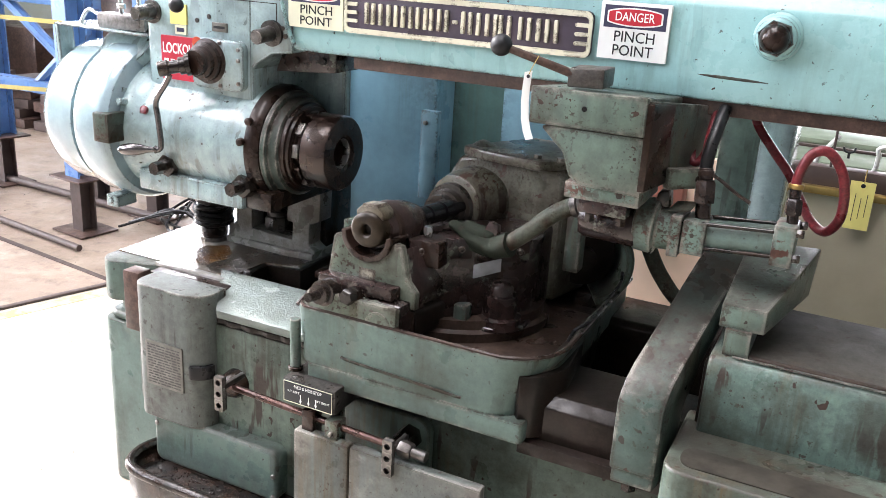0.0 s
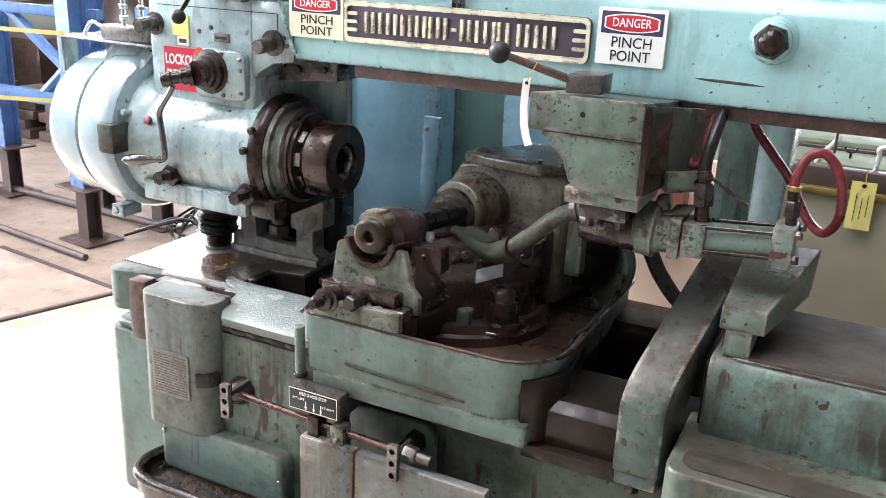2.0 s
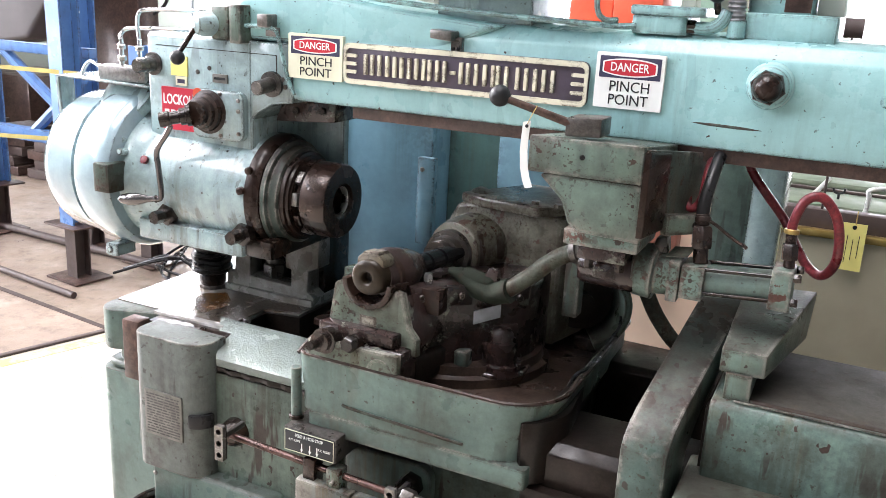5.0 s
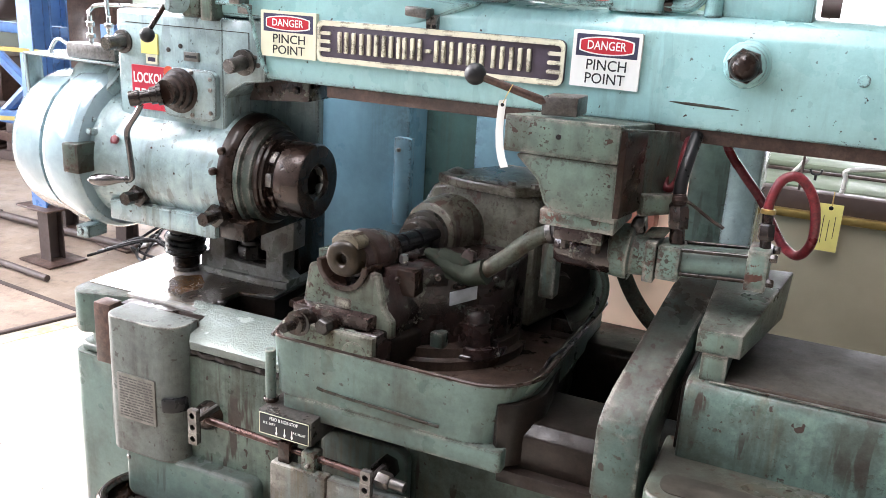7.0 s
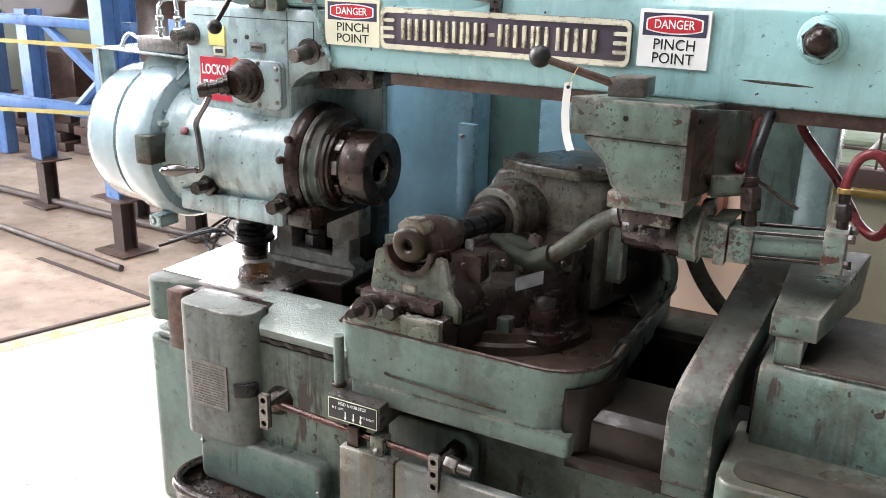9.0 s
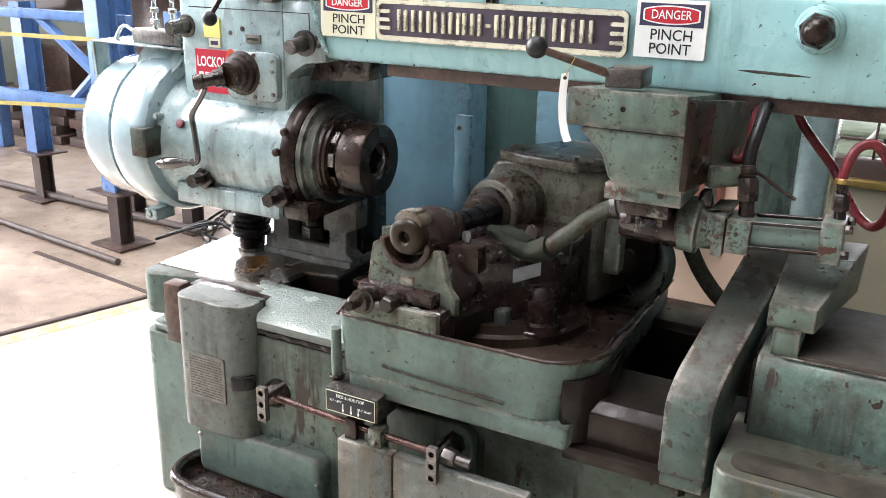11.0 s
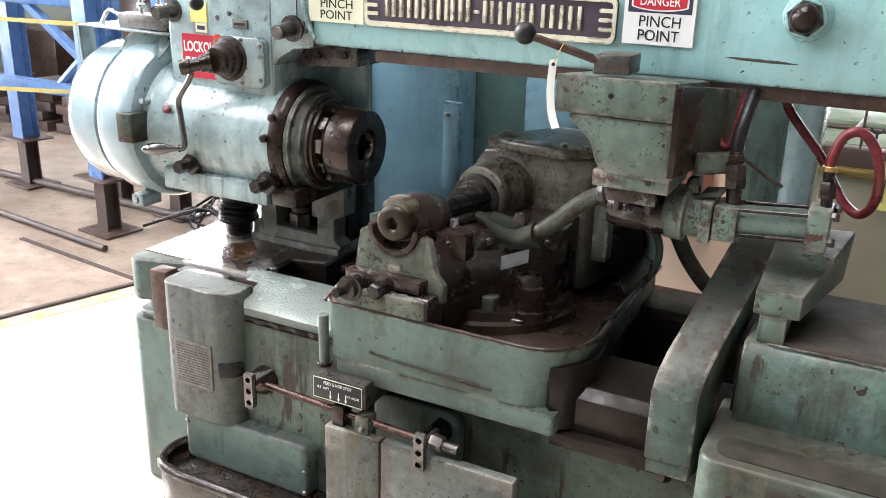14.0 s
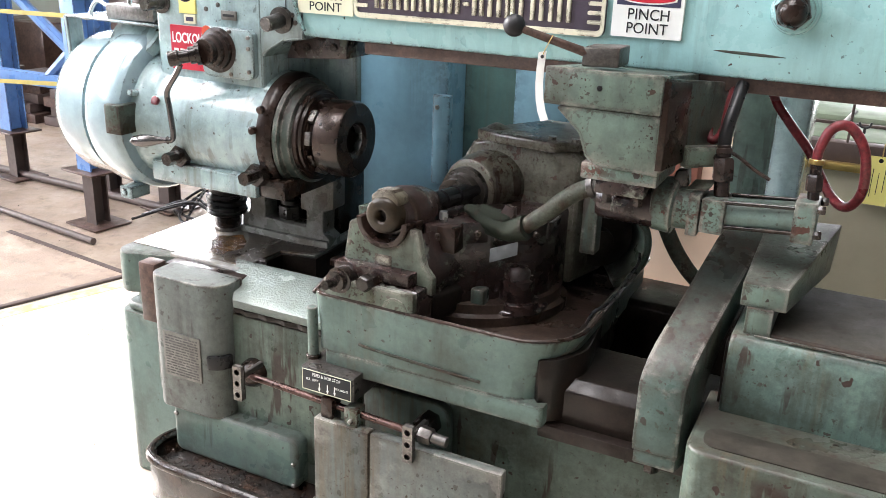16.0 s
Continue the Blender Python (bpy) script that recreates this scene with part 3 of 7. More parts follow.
# ---- hob machine: bed and base ----
bed = thing("machine_bed", (-1.3, 2.2, 0), "long cast-iron machine bed in worn green enamel", "machine bed")
part("base", Shape().prism("z", 0.0, 0.60, rounded(-2.126, 0.9, 1.90, 2.75, 0.045), 0.008), GREEN, bed)
part("base_neck", Shape().prism("z", 0.60, 0.72, rounded(-2.085, -1.72, 1.935, 2.75, 0.04), 0), GREEN, bed)
part("neck_fillet", Shape().prism("z", 0.60, 0.628, rounded(-2.112, 0.9, 1.91, 2.75, 0.045), 0.014, 4), GREEN, bed)
part("bed_end", Shape().prism("z", 0.665, 0.80, [(-1.545, 2.185), (-1.545, 2.75)] + rounded(-2.136, -1.66, 1.905, 2.75, (0.065, 0.01, 0.01, 0.05))[-7:] + rounded(-2.136, -1.66, 1.905, 2.75, (0.065, 0.01, 0.01, 0.05))[:7] + [(-1.655, 2.06), (-1.66, 2.165)], 0.008, 2), GREEN, bed)
part("well_bottom", Shape().box(-1.70, -1.25, 1.96, 2.70, 0.60, 0.705, 0.004), OILY, bed, "oily dark well in the bed")
# Dark thin sheet set against the green walls of the pit.
part("pit_lining", Shape().prism("z", 0.70, 0.797, [(-1.660, 2.055), (-1.650, 2.055), (-1.652, 2.160), (-1.538, 2.178), (-1.538, 2.6), (-1.546, 2.6), (-1.547, 2.189), (-1.661, 2.169)], 0), SLUDGE, bed, "dark thin lining over the pit's walls")
part("well_tab", Shape().box(-1.50, -1.36, 2.20, 2.40, 0.775, 0.80, 0.004), BROWN, bed)
part("well_nut", Shape().hexnut((-1.645, 2.05, 0.80), (-1.645, 2.05, 0.815), 0.013), DULL, bed)
part("oil_film", Shape().prism("z", 0.796, 0.8035, [(-2.12, 1.99), (-1.67, 1.99), (-1.67, 2.165), (-1.55, 2.19), (-1.55, 2.70), (-2.12, 2.70)], 0), WAY, bed, "oil-wet bright top of the bed end")
# Amber oil whose colour also holds the reflection lying on it.
pool = [(-1.835 + (0.052 * math.cos(a) - 0.065 * math.sin(a)) * (1 + 0.12 * math.sin(3 * a)), 2.125 + (0.030 * math.cos(a) + 0.085 * math.sin(a)) * (1 + 0.14 * math.cos(5 * a + 1))) for a in (math.pi * k / 16 for k in range(32))]
part("oil_reflection_patch", Shape().prism("z", 0.802, 0.8045, pool, 0), POOL, bed, "amber oil patch with a reflection put into its colour")
# Old oil, darkened further to paint in the headstock mirrored on the bed.
dark = [(-1.735 + 0.060 * math.cos(a) * (1 + 0.12 * math.sin(4 * a)), 2.08 + 0.076 * math.sin(a) * (1 + 0.1 * math.cos(3 * a))) for a in (math.pi * k / 16 for k in range(32))]
part("oil_reflection_patch", Shape().prism("z", 0.8025, 0.8050, dark, 0), DARKPOOL, bed, "dark oil patch with the headstock's reflection put into its colour")
# Same dark reflection carried on in a film beside the saddle.
film = [(-1.86, 2.27), (-1.70, 2.265), (-1.556, 2.255), (-1.556, 2.20), (-1.665, 2.17), (-1.672, 2.03), (-1.70, 2.01), (-1.735, 2.035), (-1.765, 2.10), (-1.80, 2.16)]
part("oil_film", Shape().prism("z", 0.8022, 0.8046, film, 0), DARKPOOL, bed, "brown-black oil film that also paints in the headstock's dark reflection")
part("front_way", Shape(Matrix(((1, -0.72, 0, 1.433), (0, 1, 0, 0), (0, 0, 1, 0), (0, 0, 0, 1)))).prism("x", -1.70, -1.30, [(2.0, 0.70), (1.84, 0.745), (1.825, 0.777), (1.99, 0.814), (2.02, 0.814)], 0.002), SCRAPED, bed, "sloped oily slideway")
# The lip's black carries the shadow below the slideway's edge.
part("way_lip", Shape().prism("z", 0.727, 0.742, [(-1.60, 1.93), (-1.60, 1.846)] + [(-1.59 + 0.02 * k, 1.842 + 0.005 * math.sin(k * 1.9)) for k in range(21)] + [(-1.18, 1.93)], 0.002).rough(0.003, 30), SLUDGE, bed, "ragged lip under the slideway, black to paint in its shade")
part("upper_apron", Shape().box(-1.64, -1.19, 1.85, 1.93, 0.10, 0.72, 0.006), STAINED, bed)
part("apron", Shape().box(-1.2, 0.2, 1.88, 1.96, 0.10, 0.70, 0.006), STAINED, bed)
part("slideway", Shape().prism("x", -1.25, -0.15, [(1.80, 0.66), (1.80, 0.775), (1.83, 0.80), (2.02, 0.80), (2.04, 0.78), (2.04, 0.66)], 0.004), SLUDGE, bed, "oily dark slideway")
part("slideway", Shape().prism("x", -1.25, -0.15, [(2.28, 0.6), (2.28, 0.82), (2.30, 0.835), (2.48, 0.835), (2.5, 0.6)], 0.004), SLUDGE, bed, "oily dark rear slideway")
part("trough", Shape().box(-1.3, -0.15, 2.03, 2.29, 0.55, 0.62, 0.003), SLUDGE, bed, "dark chip trough")
part("bed_ledge", Shape().box(-0.62, -0.15, 1.77, 1.91, 0.655, 0.69, 0.004), SLUDGE, bed)
part("corner_plate", Shape().box(-1.965, -1.90, 1.85, 1.905, 0.615, 0.811, 0.006), RUST, bed, "rusty brown corner plate")
# Glare on the bed's edge is put into this strip's pale colour.
part("bright_edge", Shape().box(-1.935, -1.668, 1.957, 1.987, 0.797, 0.810, 0.003), BRIGHTWAY, bed, "worn edge strip with glare put into its pale colour")
part("rear_ledge", Shape().box(-1.905, -1.62, 1.898, 1.956, 0.70, 0.804, 0.003), BROWN, bed, "dark oily ledge behind the cover")


box = thing("gear_cover", (-1.74, 1.85, 0.39), "rounded grey cast cover with an etched data plate", "cover")
part("cover", Shape().prism("z", 0.385, 0.815, rounded(-1.866, -1.603, 1.785, 1.90, (0.045, 0.07, 0.004, 0.004)), 0.04, 5), GREYBOX, box)
part("side_flange", Shape().box(-1.886, -1.86, 1.82, 1.90, 0.41, 0.60, 0.010), GREEN, box)
plate = part("data_plate", Shape().prism("y", 1.780, 1.786, rounded(-1.816, -1.674, 0.499, 0.645, 0.004), 0.001), ETCHED, box, "etched metal data plate with unreadable lines")
rnd = random.Random(21)
for i in range(15):
    x, row = -1.807, Shape()
    while x < -1.688:
        w = rnd.uniform(0.006, 0.022)
        row.box(x, min(x + w, -1.683), 1.7794, 1.7803, 0.508 + i * 0.0088, 0.5118 + i * 0.0088, 0)
        x += w + rnd.uniform(0.002, 0.006)
    part("line_bar", row, PLATEINK, plate)
grip_arc = [(-1.655 + 0.062 * math.cos(radians(a)), 1.84 + 0.062 * math.sin(radians(a))) for a in range(-88, -2, 9)] + [(-1.655 + 0.045 * math.cos(radians(a)), 1.84 + 0.045 * math.sin(radians(a))) for a in range(-5, -91, -9)]
part("finger_pull", Shape().prism("z", 0.553, 0.598, grip_arc, 0.006), RUBBER, box, "dark finger pull")

low = thing("lower_cover", (-1.56, 1.84, 0.1), "green rectangular lower access cover", "cover")
part("cover", Shape().prism("y", 1.80, 1.90, rounded(-1.82, -1.35, 0.222, 0.392, 0.03), 0.016, 4), GREEN, low)
for x, z in ((-1.805, 0.355), (-1.365, 0.31), (-1.365, 0.24)):
    part("screw", Shape().lathe((x, 1.802, z), (x, 1.794, z), [(0, 0.008), (0.004, 0.008), (0.007, 0.005)], 12), DULL, low)

pan = thing("drip_pan", (-1.6, 1.78, 0.12), "oily dark drip trough along the foot of the machine", "drip pan")
path = [(-1.80, 1.89, 0.25), (-1.845, 1.85, 0.25), (-1.862, 1.78, 0.25), (-1.835, 1.71, 0.25), (-1.76, 1.682, 0.25), (-1.6, 1.68, 0.25), (-1.21, 1.68, 0.25)]
part("rim", Shape().tube(path, 0.016, 12), OILY, pan)
part("floor_sheet", Shape().prism("z", 0.12, 0.226, [(-1.80, 1.89), (-1.84, 1.84), (-1.855, 1.78), (-1.83, 1.715), (-1.76, 1.69), (-1.21, 1.69), (-1.21, 1.90)], 0.003), OILY, pan, "oil-soaked sludge in the trough")
part("wall_sheet", Shape().prism("z", 0.10, 0.25, [(-1.80, 1.895), (-1.848, 1.85), (-1.865, 1.78), (-1.838, 1.706), (-1.76, 1.676), (-1.21, 1.676), (-1.21, 1.686), (-1.76, 1.686), (-1.83, 1.713), (-1.855, 1.78), (-1.84, 1.845), (-1.79, 1.895)], 0.001), OILY, pan)

door = thing("chip_door", (-0.94, 1.75, 0.1), "plain grey sheet-metal doors below the stop rod", "door")
part("door_leaf", Shape().box(-1.20, -1.034, 1.672, 1.705, 0.0, 0.585, 0.005), GREYBOX, door)
part("door_leaf", Shape().box(-1.030, -0.665, 1.672, 1.705, 0.0, 0.585, 0.005), GREYBOX, door)
part("hinge", Shape().cyl((-1.203, 1.68, 0.25), (-1.203, 1.68, 0.33), 0.008), DULL, door)

# feed stop box and its rod
stop = thing("feed_stop_box", (-1.17, 1.75, 0.645), "small steel stop box with a black lettered plate", "stop box")
part("body", Shape().box(-1.248, -1.088, 1.692, 1.85, 0.648, 0.716, 0.003), DARKSTEEL, stop)
fp = part("scale_plate", Shape().box(-1.244, -1.092, 1.688, 1.6925, 0.651, 0.712, 0.0005), INK, stop, "black plate with white lettering and arrows")
lettering("lettering", "FEED & HOB STOP", WHITE, fp, front(-1.168, 1.6875, 0.699), 0.013, 0.0002, 0.085)
lettering("lettering", "R.T. LEFT", WHITE, fp, front(-1.212, 1.6875, 0.684), 0.009, 0.0002, 0.036)
lettering("lettering", "R.T. RIGHT", WHITE, fp, front(-1.121, 1.6875, 0.676), 0.009, 0.0002, 0.038)
for x in (-1.19, -1.165, -1.143):
    part("arrow", Shape().box(x - 0.0012, x + 0.0012, 1.6872, 1.6884, 0.662, 0.680, 0).prism("y", 1.6872, 1.6884, [(x - 0.004, 0.664), (x + 0.004, 0.664), (x, 0.655)], 0), WHITE, fp)
part("border", Shape().box(-1.243, -1.093, 1.6874, 1.6882, 0.6515, 0.6535, 0).box(-1.243, -1.093, 1.6874, 1.6882, 0.7095, 0.7115, 0)
     .box(-1.243, -1.2415, 1.6874, 1.6882, 0.6515, 0.7115, 0).box(-1.0945, -1.093, 1.6874, 1.6882, 0.6515, 0.7115, 0), YELLOWED, fp)

rod = thing("stop_rod", (-1.15, 1.70, 0.62), "copper-stained stop rod in drilled brackets below the carriage", "rod")
part("rod", Shape().cyl((-1.44, 1.715, 0.622), (-0.84, 1.70, 0.607), 0.010), COPPER, rod)
for x, z in ((-1.434, 0.626), (-0.911, 0.600)):
    br = part("bracket", Shape().box(x - 0.006, x + 0.006, 1.664, 1.76, z + 0.006, z + 0.022, 0.002), DARKSTEEL, rod, "drilled steel bracket")
    hole_z = (z - 0.034, z, z + 0.034)
    face, rim = Shape(), []
    for hz in hole_z:
        square = [(x + 0.014 * max(-1, min(1, 1.415 * math.cos(a))), hz + 0.017 * max(-1, min(1, 1.415 * math.sin(a)))) for a in (math.pi * (j + 0.5) / 12 for j in range(24))]
        ring_ = [(x + 0.0085 * math.cos(a), hz + 0.0085 * math.sin(a)) for a in (math.pi * (j + 0.5) / 12 for j in range(24))]
        v = [(p, 1.655, q) for p, q in square] + [(p, 1.655, q) for p, q in ring_] + [(p, 1.668, q) for p, q in ring_] + [(p, 1.668, q) for p, q in square]
        face.put(v, [(k * 24 + j, k * 24 + (j + 1) % 24, ((k + 1) % 4) * 24 + (j + 1) % 24, ((k + 1) % 4) * 24 + j) for k in range(4) for j in range(24)])
    part("drilled_plate", face, DULL, br, "worn steel plate with three holes")
    part("back_plate", Shape().box(x - 0.013, x + 0.013, 1.6675, 1.674, z - 0.05, z + 0.05, 0.001), SLUDGE, br)
part("stop_dog", Shape().box(-1.185, -1.15, 1.685, 1.73, 0.565, 0.642, 0.003), BROWN, rod)
part("stop_dog", Shape().box(-1.112, -1.072, 1.682, 1.725, 0.562, 0.635, 0.004).cyl((-1.09, 1.684, 0.60), (-1.09, 1.672, 0.60), 0.006), WORN, rod, "green stop dog clamped on the rod")
part("end_bolt", Shape().hexnut((-0.90, 1.705, 0.612), (-0.865, 1.703, 0.610), 0.022).cyl((-0.865, 1.703, 0.61), (-0.825, 1.702, 0.608), 0.014), DULL, rod, "worn steel bolt")
part("boss_plate", Shape().prism("y", 1.852, 1.885, rounded(-1.16, -0.893, 0.40, 0.612, 0.045), 0.008, 3), GREEN, rod, "green raised plate with rounded corners")
part("rear_nut", Shape().hexnut((-0.945, 1.852, 0.558), (-0.945, 1.80, 0.558), 0.034), OILY, rod, "dark oily hexagon nut")
part("boss", Shape().lathe((-1.53, 1.86, 0.55), (-1.53, 1.79, 0.55), [(0, 0.045), (0.03, 0.042), (0.05, 0.03), (0.06, 0.012)], 28), OILY, rod)

# ---- hob carriage: tray, swivel base and hob head ----
tray = thing("coolant_tray", (-0.9, 2.1, 0.697), "cast green coolant tray carrying the hob head, dark with oil inside", "tray")
outer = rounded(-1.252, -0.545, 1.735, 2.50, (0.05, 0.15, 0.06, 0.05), 8)
inner = rounded(-1.238, -0.559, 1.749, 2.486, (0.04, 0.138, 0.05, 0.04), 8)
lower = rounded(-1.235, -0.60, 1.738, 2.46, (0.04, 0.11, 0.05, 0.04), 8)
s = Shape()
n = len(outer)
v = [(*p, 0.752) for p in lower] + [(*p, 0.80) for p in lower] + [(*p, 0.905) for p in outer] + [(*p, 0.908) for p in inner] + [(*p, 0.815) for p in inner]
f = [(i + k * n, (i + 1) % n + k * n, (i + 1) % n + (k + 1) * n, i + (k + 1) * n) for k in range(4) for i in range(n)]
f += [tuple(range(n)), tuple(range(4 * n, 5 * n))]
part("basin", s.put(v, f), GREEN, tray)
part("basin_floor", Shape().prism("z", 0.812, 0.83, [(x * 0.995 - 0.004, y) for x, y in inner], 0.002), TRAYOIL, tray, "oil-black tray bottom")
part("rim", Shape().tube([(*p, 0.905) for p in rounded(-1.246, -0.551, 1.741, 2.494, (0.045, 0.145, 0.055, 0.045), 8)], 0.006, 8, True, False), BROWN, tray, "oily brown worn rim")
part("carriage_foot", Shape().prism("z", 0.697, 0.752, rounded(-1.205, -0.598, 1.735, 2.40, 0.012), 0.004), GREEN, tray)
part("bead", Shape().tube([(-1.10, 1.737, 0.793), (-1.07, 1.735, 0.790), (-0.93, 1.735, 0.784), (-0.80, 1.735, 0.779), (-0.76, 1.738, 0.776)], 0.004, 8), DARKGREEN, tray)
# Right side, split from the green basin in a much darker material.
part("side_wall", Shape().prism("y", 1.80, 2.40, [(-0.602, 0.70), (-0.572, 0.80), (-0.62, 0.80), (-0.70, 0.70)], 0.003), SLUDGE, tray, "dark side of the carriage")
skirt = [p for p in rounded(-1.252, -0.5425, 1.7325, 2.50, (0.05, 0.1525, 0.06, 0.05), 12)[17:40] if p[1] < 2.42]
part("dark_side_skirt", Shape().prism("z", 0.70, 0.862, skirt + [(-0.60, 2.40), (-0.60, 1.85), (-0.64, 1.78)], 0.004).rough(0.003, 18), SLUDGE, tray, "black stepped side of the carriage")
pipe = thing("drain_pipe", (-1.25, 1.745, 0.716), "green upright drain pipe beside the tray", "pipe")
part("pipe", Shape().cyl((-1.248, 1.748, 0.716), (-1.25, 1.748, 0.86), 0.014), GREEN, pipe)
part("collar", Shape().cyl((-1.248, 1.748, 0.714), (-1.248, 1.748, 0.726), 0.02), OILY, pipe)

HM = Matrix(((1, 0.24, 0, -1.091), (0, 0.97, 0, 1.834), (0, 0, 1, 0), (0, 0, 0, 1)))   # axes of the hob head: its slide runs a little askew
head = thing("hob_head", (-0.95, 2.1, 0.83), "oily swivelling hob head with arbor on a round base", "hob head")
part("swivel_base", Shape(HM).lathe((0.11, 0.26, 0.825), (0.11, 0.26, 0.9), [(0, 0.215), (0.03, 0.215), (0.036, 0.20), (0.06, 0.195)], 56), TRAYOIL, head, "round oily swivel base")
part("slide_base", Shape(HM).prism("y", -0.02, 0.46, [(-0.08, 0.86), (0.165, 0.86), (0.165, 0.93), (0.13, 0.955), (0.125, 1.035), (0.09, 1.05), (-0.05, 1.05), (-0.08, 1.0)], 0.008), SLUDGE, head)
s = Shape(HM)
cut = [(0.033 + 0.070 * math.cos(radians(a)), 1.114 + 0.070 * math.sin(radians(a))) for a in range(192, 349, 8)]
part("front_bracket", s.prism("y", -0.037, -0.018, [(-0.085, 0.985), (-0.068, 1.092), (-0.06, 1.10)] + cut + [(0.108, 1.104), (0.128, 1.10), (0.138, 1.05), (0.150, 1.01), (0.172, 0.985), (0.172, 0.94), (-0.085, 0.94)], 0.004), OLIVE, head, "green cradle bracket worn to metal")
HB = HM @ Matrix.Translation((0.033, 0, 0.014))
half = [(0.0715 * math.cos(radians(a)), 1.100 + 0.0715 * math.sin(radians(a))) for a in range(178, 361, 7)] + [(0.057 * math.cos(radians(a)), 1.100 + 0.057 * math.sin(radians(a))) for a in range(360, 177, -7)]
part("cradle_ring", Shape(HB).prism("y", -0.046, 0.02, half, 0.002), BROWN, head, "brown half ring of the cradle")
part("bearing", Shape(HB).lathe((0, -0.018, 1.107), (0, 0.12, 1.107), [(0, 0.040), (0.002, 0.048), (0.012, 0.052), (0.03, 0.064), (0.06, 0.067), (0.10, 0.061), (0.135, 0.048), (0.15, 0.036)], 44).rough(0.0012, 40), SOAKED, head, "oily tapered bearing housing")
part("sleeve_band", Shape(HB).lathe((0, 0.002, 1.107), (0, 0.02, 1.107), [(0, 0.060), (0.001, 0.064), (0.012, 0.066), (0.014, 0.06)], 44), BROWN, head)
part("bearing_cap", Shape(HB).lathe((0, -0.050, 1.112), (0, 0.0, 1.112), [(0.03, 0.0145), (0.005, 0.015), (0.001, 0.0185), (0, 0.022), (0.001, 0.036), (0.006, 0.044), (0.014, 0.047), (0.035, 0.047)], 44), BRASSY, head, "brassy brown collar with a bore at the end of the arbor")

part("bore", Shape(HB).lathe((0, -0.028, 1.112), (0, 0.0, 1.112), [(0, 0.0147), (0.004, 0.0147)], 24), SLUDGE, head, "black bore of the arbor")
part("cap_top", Shape(HB).prism("y", -0.034, 0.004, [(-0.024, 1.168), (-0.020, 1.1765), (0.020, 1.1785), (0.026, 1.170)], 0.002), PALEWORN, head, "pale worn top of the bearing cap")
part("cap_block", Shape(HB).prism("y", -0.036, 0.008, [(-0.038, 1.140), (-0.038, 1.158), (-0.022, 1.172), (0.022, 1.174), (0.038, 1.160), (0.040, 1.140)], 0.005), CAPPED, head, "bearing cap with a pale worn top")
part("bracket_core", Shape(HM).prism("y", -0.019, 0.10, [(-0.078, 0.94), (-0.066, 1.085), (-0.02, 1.05), (0.085, 1.05), (0.120, 1.088), (0.138, 1.045), (0.160, 0.99), (0.160, 0.94)], 0.005), SOAKED, head, "oil-soaked back of the cradle")
part("bracket_lug", Shape(HM).box(-0.072, -0.03, 0.0, 0.04, 1.085, 1.128, 0.004), DARKGREEN, head)
part("pale_pad", Shape(HM).box(0.008, 0.058, -0.0385, -0.03, 0.992, 1.024, 0.003), PALEWORN, head, "pale worn pad")
part("arbor", Shape(HB).lathe((0, 0.1, 1.107), (0, 0.36, 1.107), [(0, 0.02), (0.02, 0.02), (0.021, 0.027), (0.07, 0.027), (0.071, 0.023), (0.078, 0.023), (0.079, 0.027), (0.125, 0.027), (0.126, 0.023), (0.132, 0.023), (0.133, 0.028), (0.17, 0.028), (0.171, 0.022), (0.26, 0.022)], 32), BLACK, head, "black arbor with spacer collars")
part("spindle_nose", Shape(HM).lathe((0, 0.27, 1.112), (0, 0.42, 1.112), [(0, 0.03), (0.0, 0.042), (0.02, 0.044), (0.022, 0.052), (0.045, 0.054), (0.047, 0.066), (0.062, 0.069), (0.066, 0.063), (0.078, 0.063), (0.09, 0.075), (0.14, 0.085)], 44), SPINDLE, head, "stepped spindle nose")
part("gear_housing", Shape(HM).lathe((0.0, 0.34, 1.115), (0.05, 0.62, 1.125), [(0, 0.07), (0.006, 0.084), (0.03, 0.092), (0.08, 0.099), (0.15, 0.106), (0.22, 0.11), (0.28, 0.11)], 44).rough(0.003, 14), KHAKI, head, "rounded gear housing under brown oil")
part("housing_box", Shape(HM).prism("y", 0.42, 0.70, [(-0.05, 0.86), (0.27, 0.86), (0.275, 1.215), (0.25, 1.24), (0.09, 1.265), (-0.05, 1.24), (-0.08, 1.18)], 0.018, 3), KHAKI, head)
part("side_plate", Shape().box(-0.672, -0.630, 2.15, 2.20, 0.995, 1.245, 0.004), GUARD, head, "grey-green hanging side plate")
part("oil_cup", Shape().lathe((-0.985, 2.30, 1.21), (-0.985, 2.30, 1.29), [(0, 0.055), (0.03, 0.055), (0.05, 0.046), (0.062, 0.028), (0.068, 0.01)], 24).rough(0.006, 20), KHAKI, head, "grimy rounded casting beside the lid")
for x, y in ((-0.80, 2.24), (-0.735, 2.24), (-0.735, 2.40)):
    part("lid_bolt", Shape().hexnut((x, y, 1.266), (x, y, 1.278), 0.012), KHAKI, head)
part("housing_lid", Shape(HM).prism("z", 1.238, 1.268, [(-0.05, 0.44), (0.04, 0.40), (0.22, 0.38), (0.27, 0.46), (0.25, 0.68), (0.02, 0.68)], 0.008), KHAKI, head, "stained top cover")
part("swivel_body", Shape().prism("z", 0.855, 1.085, [(-1.165, 1.87), (-0.985, 1.862), (-0.955, 1.875), (-0.745, 2.075), (-0.735, 2.11), (-0.74, 2.32), (-1.06, 2.32)], 0.012, 3).rough(0.002, 25), SOAKED, head, "oil-soaked brown swivel body")
